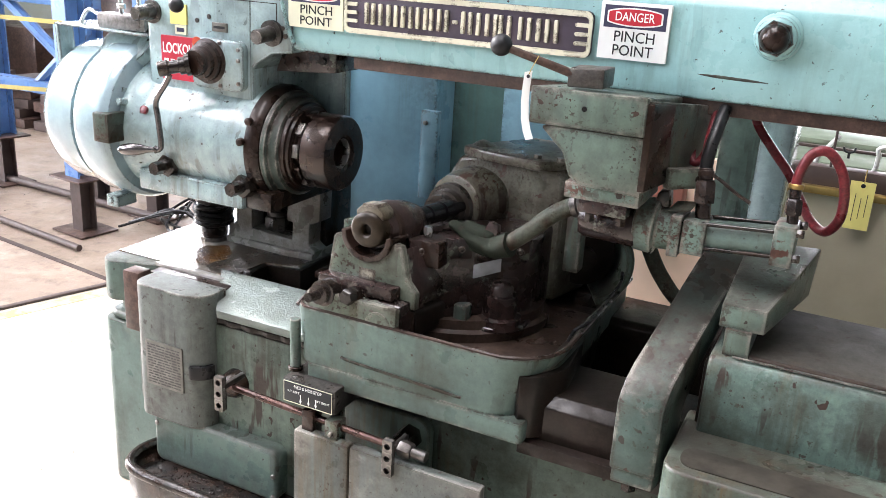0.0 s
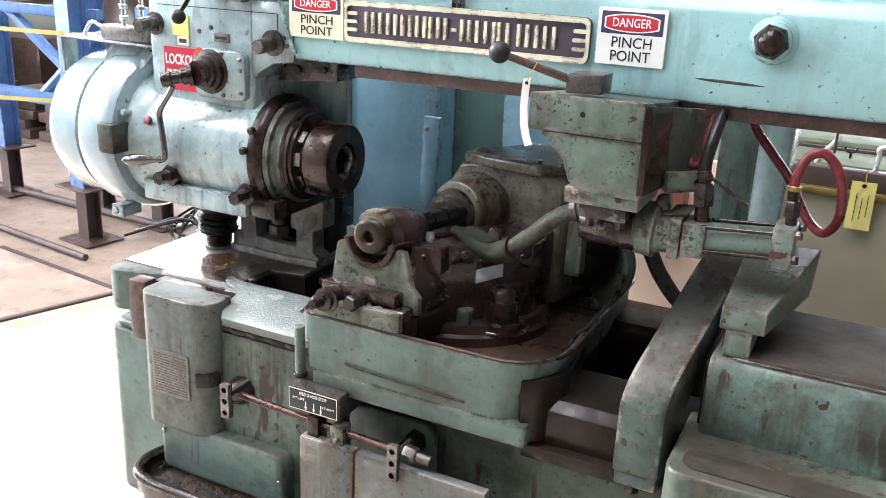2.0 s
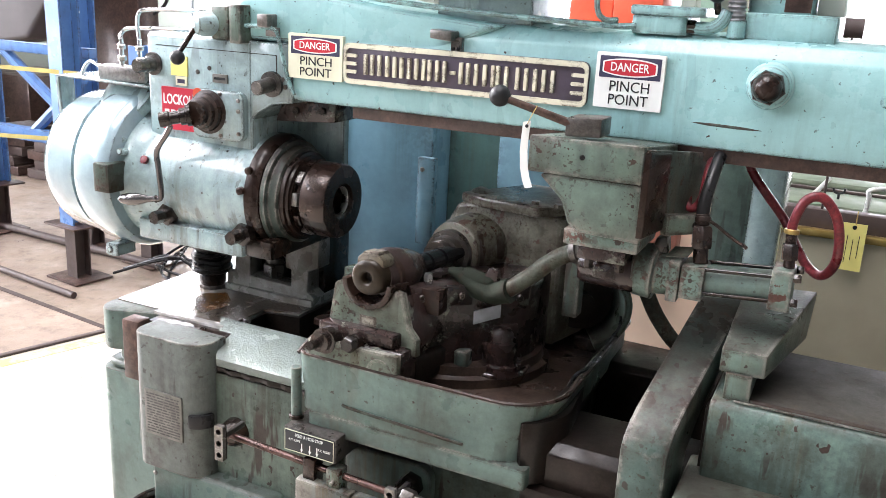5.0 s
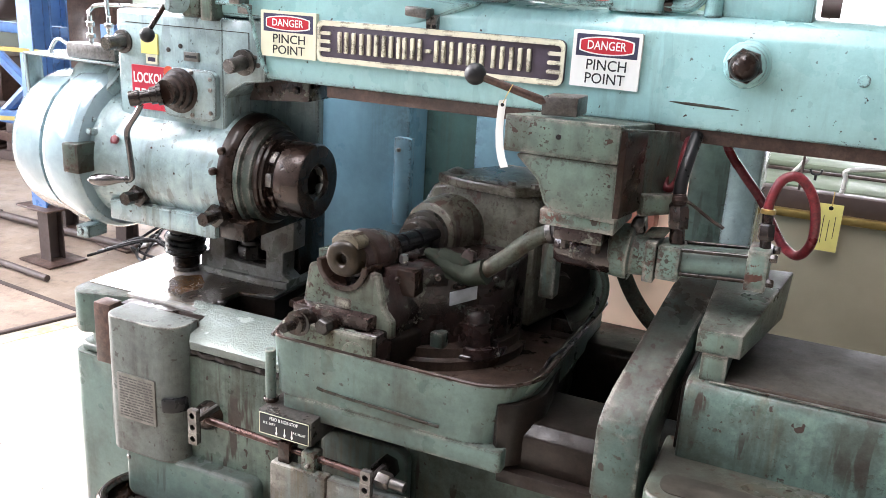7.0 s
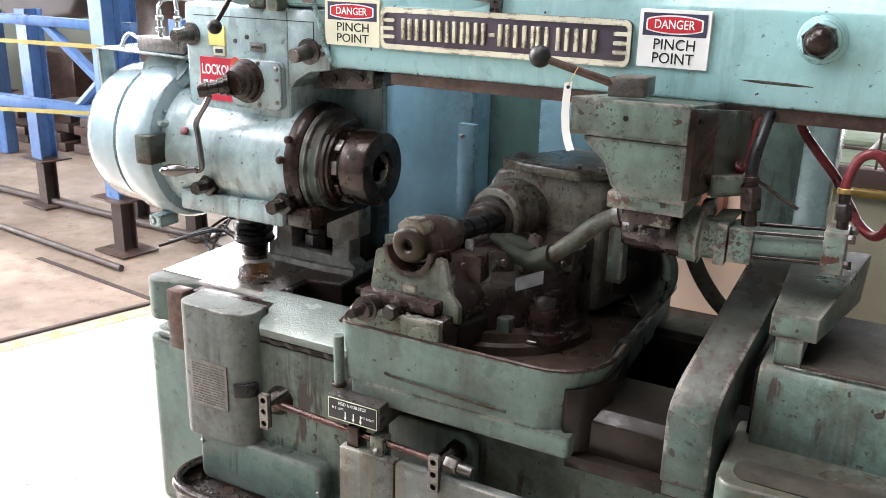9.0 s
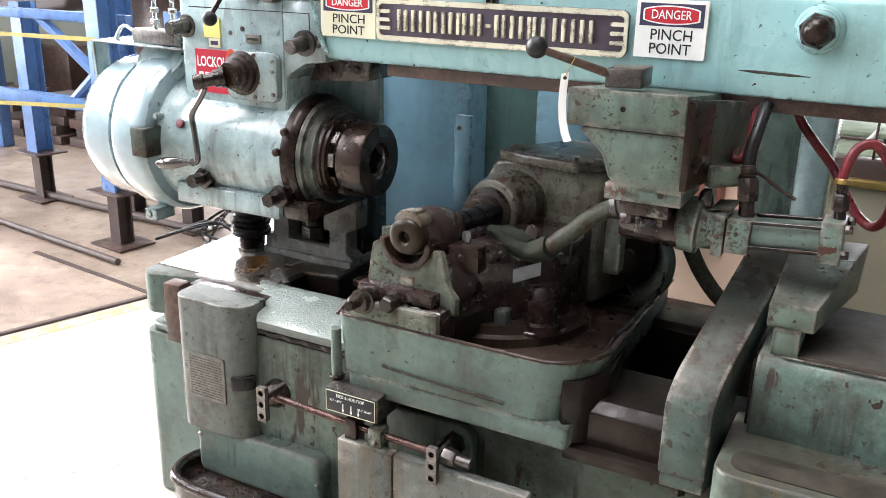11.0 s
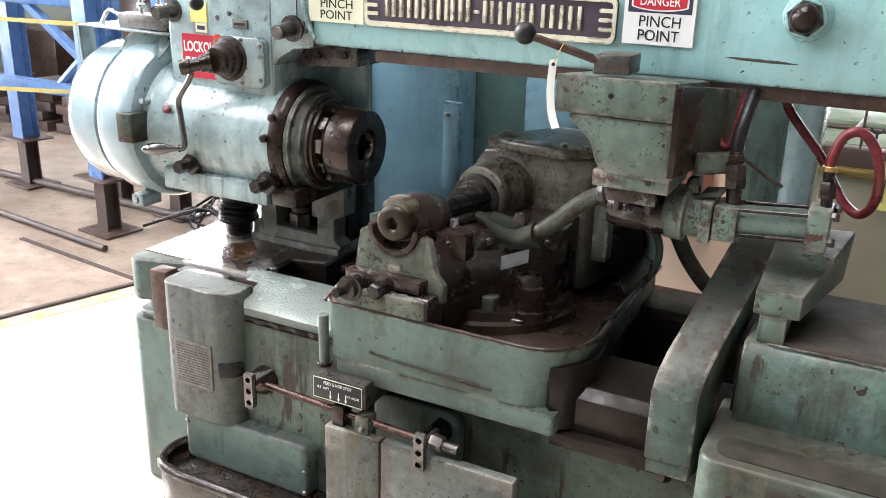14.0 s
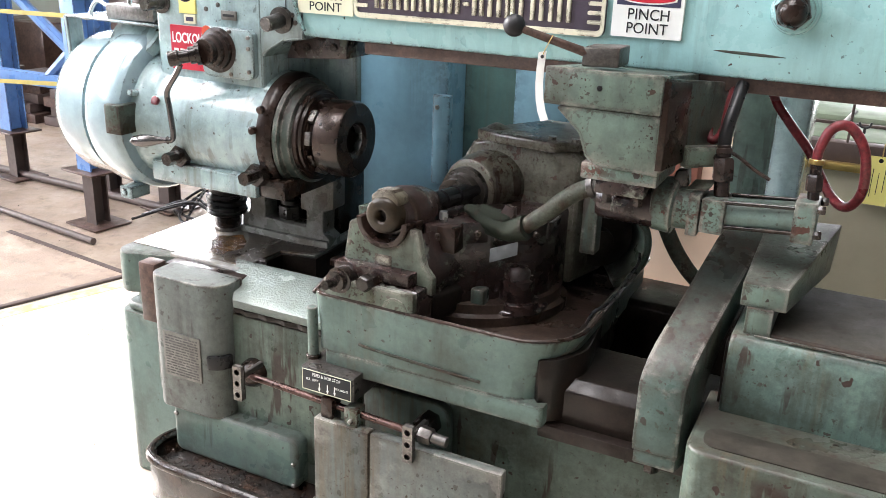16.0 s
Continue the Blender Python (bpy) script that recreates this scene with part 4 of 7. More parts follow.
TURN = pose(-0.985, 1.862, 0, 0, 0, 41.5)   # along the body's slanting front
part("upper_plate", Shape(TURN).box(0.0, 0.165, -0.012, 0.06, 1.045, 1.10, 0.004), SOAKED, head, "oily upper clamp plate")
part("upper_plate", Shape(TURN).box(0.171, 0.325, -0.006, 0.06, 1.03, 1.092, 0.004), SOAKED, head, "oily upper clamp plate")
part("side_pad", Shape(TURN).box(0.015, 0.075, -0.010, 0.03, 0.955, 1.03, 0.006), BROWN, head)
part("side_pad", Shape(TURN).box(0.215, 0.30, -0.008, 0.03, 0.945, 0.985, 0.006), SOAKED, head)
for u, z in ((0.03, 1.07), (0.135, 1.072), (0.20, 1.06), (0.295, 1.058)):
    part("socket_screw", Shape(TURN).lathe((u, -0.006, z), (u, -0.02, z), [(0, 0.010), (0.010, 0.010), (0.0125, 0.008), (0.0125, 0.005), (0.008, 0.0045)], 18), OILY, head)
part("flange_bead", Shape().tube([(-0.985, 1.90, 0.862), (-0.93, 1.925, 0.862), (-0.86, 1.955, 0.862), (-0.785, 1.965, 0.862), (-0.738, 2.0, 0.862), (-0.728, 2.06, 0.862), (-0.745, 2.12, 0.862)], 0.009, 10).rough(0.002, 40), SOAKED, head, "raised worn bead round the swivel flange")
part("clamp_block", Shape().box(-0.975, -0.905, 1.872, 1.96, 1.03, 1.098, 0.005), BROWN, head, "oily block with a bolt")
part("bolt", Shape().hexnut((-0.955, 1.905, 1.096), (-0.955, 1.905, 1.128), 0.012), STEEL, head)
part("toe_pad", Shape().box(-0.885, -0.845, 1.93, 1.97, 0.86, 0.925, 0.008), GUARD, head)
part("hub", Shape().lathe((-0.79, 2.02, 0.86), (-0.79, 2.02, 1.0), [(0, 0.062), (0.025, 0.059), (0.028, 0.047), (0.085, 0.045), (0.088, 0.034), (0.104, 0.033), (0.116, 0.024), (0.12, 0.010)], 32).rough(0.0015, 50), SOAKED, head, "oily vertical clamp hub")
d, nrm = Vector((0.70, 0.69, 0.19)), Vector((0.690, -0.724, 0)) * 0.006
mid = Vector((-0.826, 1.998, 1.016))
low, high = Vector((0, 0, -0.018)), Vector((0, 0, 0.018))
part("data_label", Shape().hexa([mid - d * 0.038 + low + nrm, mid + d * 0.038 + low + nrm, mid + d * 0.038 + low, mid - d * 0.038 + low,
                                 mid - d * 0.038 + high + nrm, mid + d * 0.038 + high + nrm, mid + d * 0.038 + high, mid - d * 0.038 + high], 0.0005), PALELABEL, head, "small grey data plate")
part("front_foot", Shape(HM).prism("x", -0.092, 0.160, [(-0.082, 0.835), (-0.082, 0.945), (-0.075, 0.958), (-0.02, 0.963), (0.02, 0.963), (0.02, 0.835)], 0.005), SOAKED, head)
part("foot_plate", Shape(HM).prism("y", -0.097, -0.080, [(-0.095, 0.835), (-0.095, 0.952), (-0.06, 0.958), (0.165, 0.958), (0.166, 0.835)], 0.004), OLIVE, head, "green face of the foot, chipped at its edges")
part("foot_disc", Shape(HM).lathe((0.115, -0.096, 0.905), (0.115, -0.1, 0.905), [(0, 0.036), (0.002, 0.035)], 28), OLIVE, head)
part("foot_step", Shape(HM).box(-0.085, 0.13, -0.07, 0.02, 0.962, 0.996, 0.003), SOAKED, head)
part("adjusting_screw", Shape(HM).lathe((-0.045, -0.07, 0.955), (-0.045, -0.145, 0.955), [(0, 0.034), (0.03, 0.034), (0.031, 0.026), (0.045, 0.026), (0.046, 0.012), (0.078, 0.012)], 24), OILY, head, "oily adjusting screw and nut")
part("nut", Shape(HM).hexnut((0.035, -0.075, 0.965), (0.035, -0.115, 0.965), 0.022), OILY, head)
part("oil_line", Shape().tube([(-1.10, 1.82, 0.93), (-1.16, 1.86, 0.96), (-1.225, 1.82, 0.94), (-1.245, 1.75, 0.90)], 0.006, 8), BROWN, head, "thin oil line")

hose = thing("coolant_hose", (-0.8, 2.1, 1.0), "thick grey-green hose from the carriage to the hob head", "hose")
part("hose", Shape().tube([(-0.80, 1.975, 1.078), (-0.765, 1.965, 1.10), (-0.70, 1.955, 1.155), (-0.64, 1.95, 1.21), (-0.585, 1.945, 1.243)], 0.021, 44).rough(0.001, 40), GREYHOSE, hose)
part("ferrule", Shape().lathe((-0.598, 1.946, 1.237), (-0.555, 1.942, 1.252), [(0, 0.022), (0.004, 0.029), (0.018, 0.029), (0.02, 0.024), (0.04, 0.020)], 18), DARKSTEEL, hose, "worn steel ferrule")
part("end_fitting", Shape().tube([(-0.925, 1.985, 1.118), (-0.89, 1.978, 1.112), (-0.85, 1.965, 1.096), (-0.80, 1.96, 1.088), (-0.752, 1.957, 1.106)], 0.016, 44, r_end=0.030).rough(0.006, 30), HOSEEND, hose, "oil-soaked hose end casting")
part("fitting_cheek", Shape().hexa([(-0.905, 1.955, 1.075), (-0.80, 1.945, 1.055), (-0.79, 1.985, 1.062), (-0.90, 1.995, 1.085), (-0.893, 1.965, 1.14), (-0.80, 1.95, 1.122), (-0.792, 1.985, 1.128), (-0.888, 1.995, 1.143)], 0.012).rough(0.006, 30), HOSEEND, hose, "rough oil-soaked body of the hose end")
part("fitting_ear", Shape().hexa([(-0.835, 1.965, 1.115), (-0.79, 1.962, 1.105), (-0.785, 1.98, 1.108), (-0.83, 1.985, 1.12), (-0.815, 1.965, 1.152), (-0.79, 1.965, 1.145), (-0.788, 1.98, 1.145), (-0.812, 1.983, 1.152)], 0.003), SOAKED, hose)

# ---- work headstock ----
AY, AZ = 2.15, 1.209
hs = thing("work_headstock", (-1.7, 2.25, 1.03), "cast work headstock in pale green enamel with a brown spindle nose", "headstock")
part("housing", Shape().prism("x", -1.995, -1.605, [(2.035, 1.09), (2.035, 1.66), (2.50, 1.66), (2.50, 1.09)], 0.012, 3), HEAD, hs)
part("upper_housing", Shape().prism("y", 2.038, 2.31, [(-1.62, 1.42), (-1.59, 1.455), (-1.54, 1.485), (-1.468, 1.495), (-1.468, 1.658), (-1.62, 1.658)], 0.008, 2), HEAD, hs)
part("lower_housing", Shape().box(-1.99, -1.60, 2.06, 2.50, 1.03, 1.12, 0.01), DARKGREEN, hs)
part("mounting_flange", Shape().box(-2.0, -1.60, 1.975, 2.40, 1.035, 1.10, 0.008), HEAD, hs)
# Right end of the mounting flange, split off in a darker material.
part("dark_flange_end", Shape().box(-1.60, -1.505, 1.985, 2.40, 1.04, 1.095, 0.008), OILY, hs, "dark end of the mounting flange")
part("spindle_housing", Shape().lathe((-2.06, AY, AZ), (-1.5, AY, AZ), [(0, 0.208), (0.03, 0.207), (0.055, 0.202), (0.075, 0.192), (0.10, 0.186), (0.44, 0.182), (0.47, 0.176), (0.50, 0.172)], 64), HEAD, hs, "polished-looking pale round spindle housing")
part("drum", Shape().lathe((-2.37, AY, AZ + 0.01), (-2.0, AY, AZ + 0.01), [(0, 0.17), (0.005, 0.19), (0.03, 0.222), (0.06, 0.233), (0.162, 0.237), (0.164, 0.205), (0.184, 0.205), (0.186, 0.246), (0.20, 0.253), (0.295, 0.257), (0.31, 0.252), (0.322, 0.242), (0.33, 0.20)], 72), DRUM, hs, "smooth pale drum cover")
part("drum_block", Shape().box(-2.085, -2.022, 1.885, 1.99, 1.185, 1.275, 0.006), DARKGREEN, hs, "oily dark stop block")
part("drum_lug", Shape().box(-2.14, -2.09, 1.97, 2.05, 0.955, 0.995, 0.004).cyl((-2.12, 1.972, 0.976), (-2.12, 1.965, 0.976), 0.01), HEAD, hs)
part("drum_pad", Shape().lathe((-2.12, 2.10, 1.44), (-2.12, 2.03, 1.50), [(0, 0.10), (0.035, 0.095), (0.04, 0.085)], 32), HEAD, hs)
for x, y, z in ((-2.05, 1.98, 1.33), (-2.03, 1.95, 1.30)):
    part("bolt", Shape().cyl((x, y + 0.02, z), (x, y - 0.012, z + 0.006), 0.011), HEAD, hs)
part("red_sticker", Shape().lathe((-1.955, 1.9705, 1.2846), (-1.955, 1.9612, 1.2886), [(0, 0.013), (0.0095, 0.013), (0.010, 0.012)], 18), REDHOSE, hs, "worn red spot sticker")
for x0, x1, z0, z1 in ((-1.955, -1.70, 1.6235, 1.6255), (-1.70, -1.518, 1.6235, 1.6255), (-1.520, -1.518, 1.578, 1.6255)):
    part("panel_seam", Shape().box(x0, x1, 2.0336, 2.0352, z0, z1, 0), SLUDGE, hs)
for x, z in ((-1.756, 1.571), (-1.80, 1.557), (-1.50, 1.56), (-1.49, 1.54)):
    part("plug", Shape().lathe((x, 2.036, z), (x, 2.032, z), [(0, 0.007), (0.003, 0.007), (0.004, 0.005)], 14), DARKSTEEL, hs)
part("flange", Shape().lathe((-1.60, AY, AZ), (-1.3, AY, AZ), [(0, 0.176), (0.03, 0.178), (0.04, 0.174), (0.05, 0.166), (0.052, 0.15), (0.1, 0.13)], 64), BROWN, hs, "oil-brown bearing flange")
part("bearing_ring", Shape().lathe((-1.55, AY, AZ), (-1.3, AY, AZ), [(0, 0.160), (0.004, 0.164), (0.018, 0.162), (0.02, 0.148), (0.046, 0.144), (0.05, 0.138)], 64), GUARD, hs, "grey-green bearing ring worn at its edges")
part("inner_ring", Shape().lathe((-1.505, AY, AZ), (-1.3, AY, AZ), [(0, 0.132), (0.008, 0.134), (0.018, 0.132), (0.02, 0.124), (0.028, 0.122)], 64), BROWN, hs, "oily brown inner ring")
part("housing_wing", Shape().box(-1.62, -1.437, 2.262, 2.295, 1.24, 1.5, 0.008), HEAD, hs, "worn grey wing of the housing")
part("spindle_nose", Shape().lathe((-1.50, AY, AZ), (-1.3, AY, AZ), [(0, 0.10), (0.01, 0.104), (0.03, 0.104), (0.032, 0.094), (0.05, 0.094), (0.052, 0.108), (0.055, 0.111), (0.126, 0.111), (0.134, 0.106), (0.134, 0.054), (0.131, 0.051), (0.128, 0.045), (0.06, 0.043), (0.06, 0.02)], 72), NOSE, hs, "oil-brown satin steel spindle nose ring")
part("lock_ring", Shape().lathe((-1.486, AY, AZ), (-1.3, AY, AZ), [(0, 0.10), (0.002, 0.112), (0.012, 0.112), (0.014, 0.10)], 64), BROWN, hs, "oily slotted lock ring")
for k in range(10):
    m_ = Matrix.Translation((-1.472, AY, AZ)) @ Matrix.Rotation(radians(36 * k + 12), 4, "X")
    part("lock_lug", Shape(m_).box(0.0, 0.020, -0.019, 0.019, 0.094, 0.1125, 0.002), DULL if k % 3 else NOSE, hs, "worn steel lug of the lock ring")
part("bore_ring", Shape().lathe((-1.40, AY, AZ), (-1.3, AY, AZ), [(0.004, 0.0425), (0.022, 0.043), (0.026, 0.0455), (0.0275, 0.048)], 48, cap=False), STEEL, hs, "bright bore edge")
for a in (150, 195, 240):
    y, z = AY + 0.113 * math.cos(radians(a)), AZ + 0.113 * math.sin(radians(a))
    part("set_screw", Shape().cyl((-1.425, AY + 0.108 * math.cos(radians(a)), AZ + 0.108 * math.sin(radians(a))), (-1.425, y, z), 0.005), BLACK, hs)
for x, y, z in ((-1.575, 1.975, 1.30), (-1.60, 1.966, 1.24)):
    part("plug_screw", Shape().lathe((x, y + 0.01, z), (x, y - 0.006, z), [(0, 0.012), (0.013, 0.011), (0.016, 0.006)], 16), BROWN, hs)
gp = part("gear_plate", Shape().prism("y", 2.012, 2.04, rounded(-1.805, -1.62, 1.37, 1.512, 0.025), 0.004), HEAD, hs, "pale cover plate with screws")
for x, z in ((-1.635, 1.49), (-1.635, 1.46), (-1.635, 1.395), (-1.70, 1.503), (-1.70, 1.383)):
    part("screw", Shape().cyl((x, 2.014, z), (x, 2.006, z), 0.006, None, 12), DULL, gp)
part("shaft_boss", Shape().lathe((-1.745, 2.02, 1.448), (-1.745, 1.93, 1.448), [(0, 0.064), (0.010, 0.064), (0.013, 0.055), (0.030, 0.054), (0.033, 0.046), (0.048, 0.045), (0.051, 0.037), (0.07, 0.035)], 40), BROWN, hs, "oily brown shaft boss")
part("clamp_screw", Shape().lathe((-1.968, 2.04, 1.568), (-1.968, 1.935, 1.562), [(0, 0.034), (0.012, 0.034), (0.014, 0.024), (0.04, 0.022), (0.042, 0.02), (0.075, 0.02)], 28), DARKSTEEL, hs, "worn clamp screw")
part("clamp_screw", Shape().lathe((-1.535, 2.04, 1.545), (-1.535, 1.935, 1.535), [(0, 0.036), (0.012, 0.036), (0.014, 0.022), (0.045, 0.02), (0.075, 0.02)], 28), DARKSTEEL, hs, "worn clamp screw")
for x, y, z in ((-1.968, 1.964, 1.5637), (-1.535, 1.964, 1.538)):
    part("screw_end", Shape().lathe((x, y + 0.001, z), (x, y - 0.003, z), [(0, 0.0195), (0.003, 0.0175)], 8), DULL, hs, "bright cut end of the screw")
for x, z in ((-1.885, 1.125), (-1.60, 1.108)):
    part("clamp_bolt", Shape().lathe((x, 2.0, z), (x, 1.92, z), [(0, 0.034), (0.03, 0.034), (0.032, 0.02), (0.08, 0.02)], 6), OILY, hs, "oily hexagon clamp bolt")
for x, z in ((-1.50, 1.468), (-1.41, 1.475)):
    part("recess_bolt", Shape().cyl((x, 2.112, z), (x, 2.094, z), 0.011, None, 14), OILY, hs)
part("recess_panel", Shape().prism("y", 2.105, 2.25, [(-1.575, 1.43), (-1.37, 1.445), (-1.37, 1.505), (-1.50, 1.505), (-1.55, 1.49)], 0.004), SOAKED, hs, "rusty recess below the arm")

st = thing("headstock_stand", (-1.7, 2.3, 0.80), "grey cast saddle with clamp bolts under the headstock", "saddle")
part("foot_frame", Shape().prism("y", 2.27, 2.34, [(-1.902, 0.80), (-1.899, 0.868), (-1.867, 0.873), (-1.862, 1.04), (-1.798, 1.04), (-1.803, 0.866), (-1.638, 0.858), (-1.636, 0.917), (-1.658, 0.919), (-1.655, 1.04), (-1.528, 1.04), (-1.53, 0.938), (-1.569, 0.922), (-1.571, 0.85), (-1.546, 0.833), (-1.552, 0.80)], 0.005), WETGREY, st, "oil-wet grey clamp frame")
part("foot", Shape().prism("z", 0.80, 0.826, [(-1.905, 2.262), (-1.65, 2.250), (-1.55, 2.262), (-1.55, 2.5), (-1.905, 2.5)], 0.004), WETGREY, st)
part("side_wall", Shape().box(-1.895, -1.86, 2.34, 2.50, 0.826, 1.04, 0.005), OILY, st)
part("side_wall", Shape().box(-1.60, -1.555, 2.34, 2.50, 0.826, 1.04, 0.005), OILY, st)
part("core", Shape().box(-1.86, -1.60, 2.42, 2.50, 0.826, 1.04, 0.004), OILY, st)
part("bolt", Shape().cyl((-1.733, 2.32, 0.826), (-1.733, 2.32, 1.04), 0.020).hexnut((-1.733, 2.32, 0.865), (-1.733, 2.32, 0.915), 0.040).cyl((-1.733, 2.32, 0.915), (-1.733, 2.32, 0.93), 0.034), DARKSTEEL, st, "oily clamp bolt and nut")
part("cross_bolt", Shape().cyl((-1.83, 2.37, 0.90), (-1.76, 2.37, 0.90), 0.03), OILY, st)

lk = thing("lockout_sign", (-1.86, 2.03, 1.378), "red lockout sign partly behind the shaft boss", "sign")
lp_ = part("panel", Shape().prism("y", 2.029, 2.036, rounded(-1.936, -1.785, 1.378, 1.505, 0.003), 0), REDSIGN, lk)
lettering("lettering", "LOCKOUT", WHITE, lk, front(-1.862, 2.0285, 1.468), 0.042, 0.0004, 0.135, 0.0008)
for k in range(4):
    part("print_bar", Shape().box(-1.925 + k * 0.024, -1.908 + k * 0.024, 2.0283, 2.0292, 1.408, 1.438, 0), WHITE, lk)
yl = thing("yellow_label", (-1.867, 2.03, 1.512), "small yellow label with a printed symbol strip", "label")
part("card", Shape().box(-1.897, -1.836, 2.0292, 2.036, 1.54, 1.597, 0), PALEYELLOW, yl)
part("white_strip", Shape().box(-1.88, -1.838, 2.0292, 2.036, 1.512, 1.538, 0), YELLOWED, yl)
part("print_bar", Shape().box(-1.873, -1.845, 2.0286, 2.0294, 1.519, 1.531, 0), NAVY, yl)
ml = thing("maker_label", (-1.715, 2.03, 1.532), "tiny silver label plate", "label")
part("plate", Shape().box(-1.741, -1.689, 2.0285, 2.036, 1.532, 1.557, 0.0004), ETCHED, ml)
part("print_bar", Shape().box(-1.735, -1.695, 2.0278, 2.0288, 1.541, 1.548, 0), INK, ml)
os_ = thing("orange_sticker", (-1.785, 2.01, 1.48), "worn orange round sticker", "sticker")
part("sticker", Shape().cyl((-1.783, 2.0125, 1.496), (-1.783, 2.0112, 1.496), 0.018, None, 24, 0.0002), ORANGE, os_)
coil = thing("bellows_hose", (-1.955, 2.263, 0.80), "coil of black hose stacked between bed and headstock", "hose coil")
rnd = random.Random(11)
for k in range(11):
    tx, ty, r, cx, cy = rnd.uniform(-0.2, 0.2), rnd.uniform(-0.2, 0.2), rnd.uniform(0.050, 0.060), rnd.uniform(-0.008, 0.008), rnd.uniform(-0.008, 0.008)
    ring = [(-1.957 + cx + r * math.cos(a), 2.263 + cy + r * math.sin(a), 0.872 + k * 0.0172 + r * (tx * math.cos(a) + ty * math.sin(a))) for a in (math.pi * j / 8 for j in range(16))]
    part("turn", Shape().tube(ring, rnd.uniform(0.009, 0.0125), 8, True), RUBBER, coil)
part("core", Shape().cyl((-1.955, 2.263, 0.86), (-1.955, 2.263, 1.06), 0.042), SLUDGE, coil)
part("socket", Shape().lathe((-1.955, 2.263, 0.80), (-1.955, 2.263, 0.88), [(0, 0.042), (0.02, 0.042), (0.022, 0.045), (0.05, 0.046), (0.056, 0.042), (0.08, 0.040)], 32), OILY, coil, "oily dark socket")
collar = [((0.046 + 0.0035 * (k % 2)) * math.cos(math.pi * k / 14) - 1.955, (0.046 + 0.0035 * (k % 2)) * math.sin(math.pi * k / 14) + 2.263) for k in range(28)]
part("notched_ring", Shape().prism("z", 0.801, 0.815, collar, 0.002), DULL, coil, "bright notched ring at its foot")

crank = thing("hand_crank", (-1.83, 1.93, 1.2), "bent steel hand crank with a polished grip on a square shaft", "crank")
part("hub", Shape().lathe((-1.76, 1.955, 1.442), (-1.825, 1.905, 1.427), [(0, 0.031), (0.012, 0.031), (0.014, 0.025), (0.03, 0.025), (0.033, 0.019), (0.058, 0.0185), (0.062, 0.022), (0.086, 0.022), (0.089, 0.020), (0.089, 0.013), (0.070, 0.011)], 20), OILY, crank, "oily drive hub with an open socket end")
part("arm", Shape().tube([(-1.81, 1.925, 1.41), (-1.825, 1.925, 1.385), (-1.865, 1.925, 1.33), (-1.862, 1.925, 1.28), (-1.855, 1.925, 1.20), (-1.868, 1.92, 1.185)], 0.0085, 10), GRIPSTEEL, crank)
part("grip", Shape().lathe((-1.865, 1.92, 1.187), (-1.99, 1.885, 1.175), [(0, 0.008), (0.006, 0.012), (0.012, 0.008), (0.03, 0.010), (0.06, 0.017), (0.09, 0.019), (0.115, 0.014), (0.128, 0.003)], 24), GRIPSTEEL, crank, "polished steel grip")

# lever on top of the headstock
lv = thing("selector_lever", (-1.73, 2.05, 1.62), "selector lever with a black ball on a mounting block", "lever")
part("block", Shape().box(-1.735, -1.675, 2.02, 2.30, 1.655, 1.747, 0.006).box(-1.655, -1.615, 2.0, 2.10, 1.65, 1.755, 0.004), WORN, lv)
part("hub", Shape().lathe((-1.735, 2.04, 1.697), (-1.765, 1.975, 1.694), [(0, 0.035), (0.04, 0.034), (0.06, 0.028), (0.068, 0.015)], 28), HEAD, lv)
part("arm", Shape().cyl((-1.762, 1.985, 1.685), (-1.795, 1.95, 1.61), 0.007), OILY, lv)
part("ball", Shape().ball((-1.797, 1.948, 1.602), 0.021), SOCKET, lv, "black plastic ball")

# bracket plate with hydraulic fittings over the drum
bp = thing("pipe_shelf", (-2.2, 2.1, 1.45), "pale sheet-metal shelf with pipe fittings above the drum", "shelf")
part("plate", Shape().hexa([(-2.38, 2.03, 1.497), (-2.0, 2.03, 1.49), (-2.0, 2.30, 1.50), (-2.30, 2.30, 1.51), (-2.38, 2.03, 1.502), (-2.0, 2.03, 1.495), (-2.0, 2.30, 1.505), (-2.30, 2.30, 1.515)], 0.001), HEAD, bp)
part("leg", Shape().hexa([(-2.375, 2.03, 1.38), (-2.36, 2.03, 1.38), (-2.36, 2.09, 1.38), (-2.375, 2.09, 1.38), (-2.38, 2.03, 1.50), (-2.365, 2.03, 1.50), (-2.365, 2.09, 1.50), (-2.38, 2.09, 1.50)], 0.001), HEAD, bp)
part("manifold", Shape().box(-2.225, -2.03, 2.06, 2.12, 1.50, 1.545, 0.004), DULL, bp)
part("rail", Shape().tube([(-2.34, 2.10, 1.50), (-2.30, 2.10, 1.545), (-2.22, 2.10, 1.53), (-2.0, 2.12, 1.56)], 0.006, 8), CHROME, bp)
for x, zt in ((-2.15, 1.66), (-2.075, 1.72)):
    fit_ = part("fitting", Shape().cyl((x, 2.09, 1.545), (x, 2.09, 1.63), 0.007).hexnut((x, 2.09, 1.56), (x, 2.09, 1.575), 0.014).hexnut((x, 2.09, 1.595), (x, 2.09, 1.61), 0.013), CHROME, bp, "chromed pipe fitting")
    part("pipe", Shape().tube([(x, 2.09, 1.63), (x - 0.01, 2.10, zt - 0.02), (x + 0.02, 2.12, zt), (x + 0.2, 2.16, zt + 0.004), (-1.80, 2.2, zt + 0.004)], 0.006, 8), CHROME, bp, "bright bent pipe")

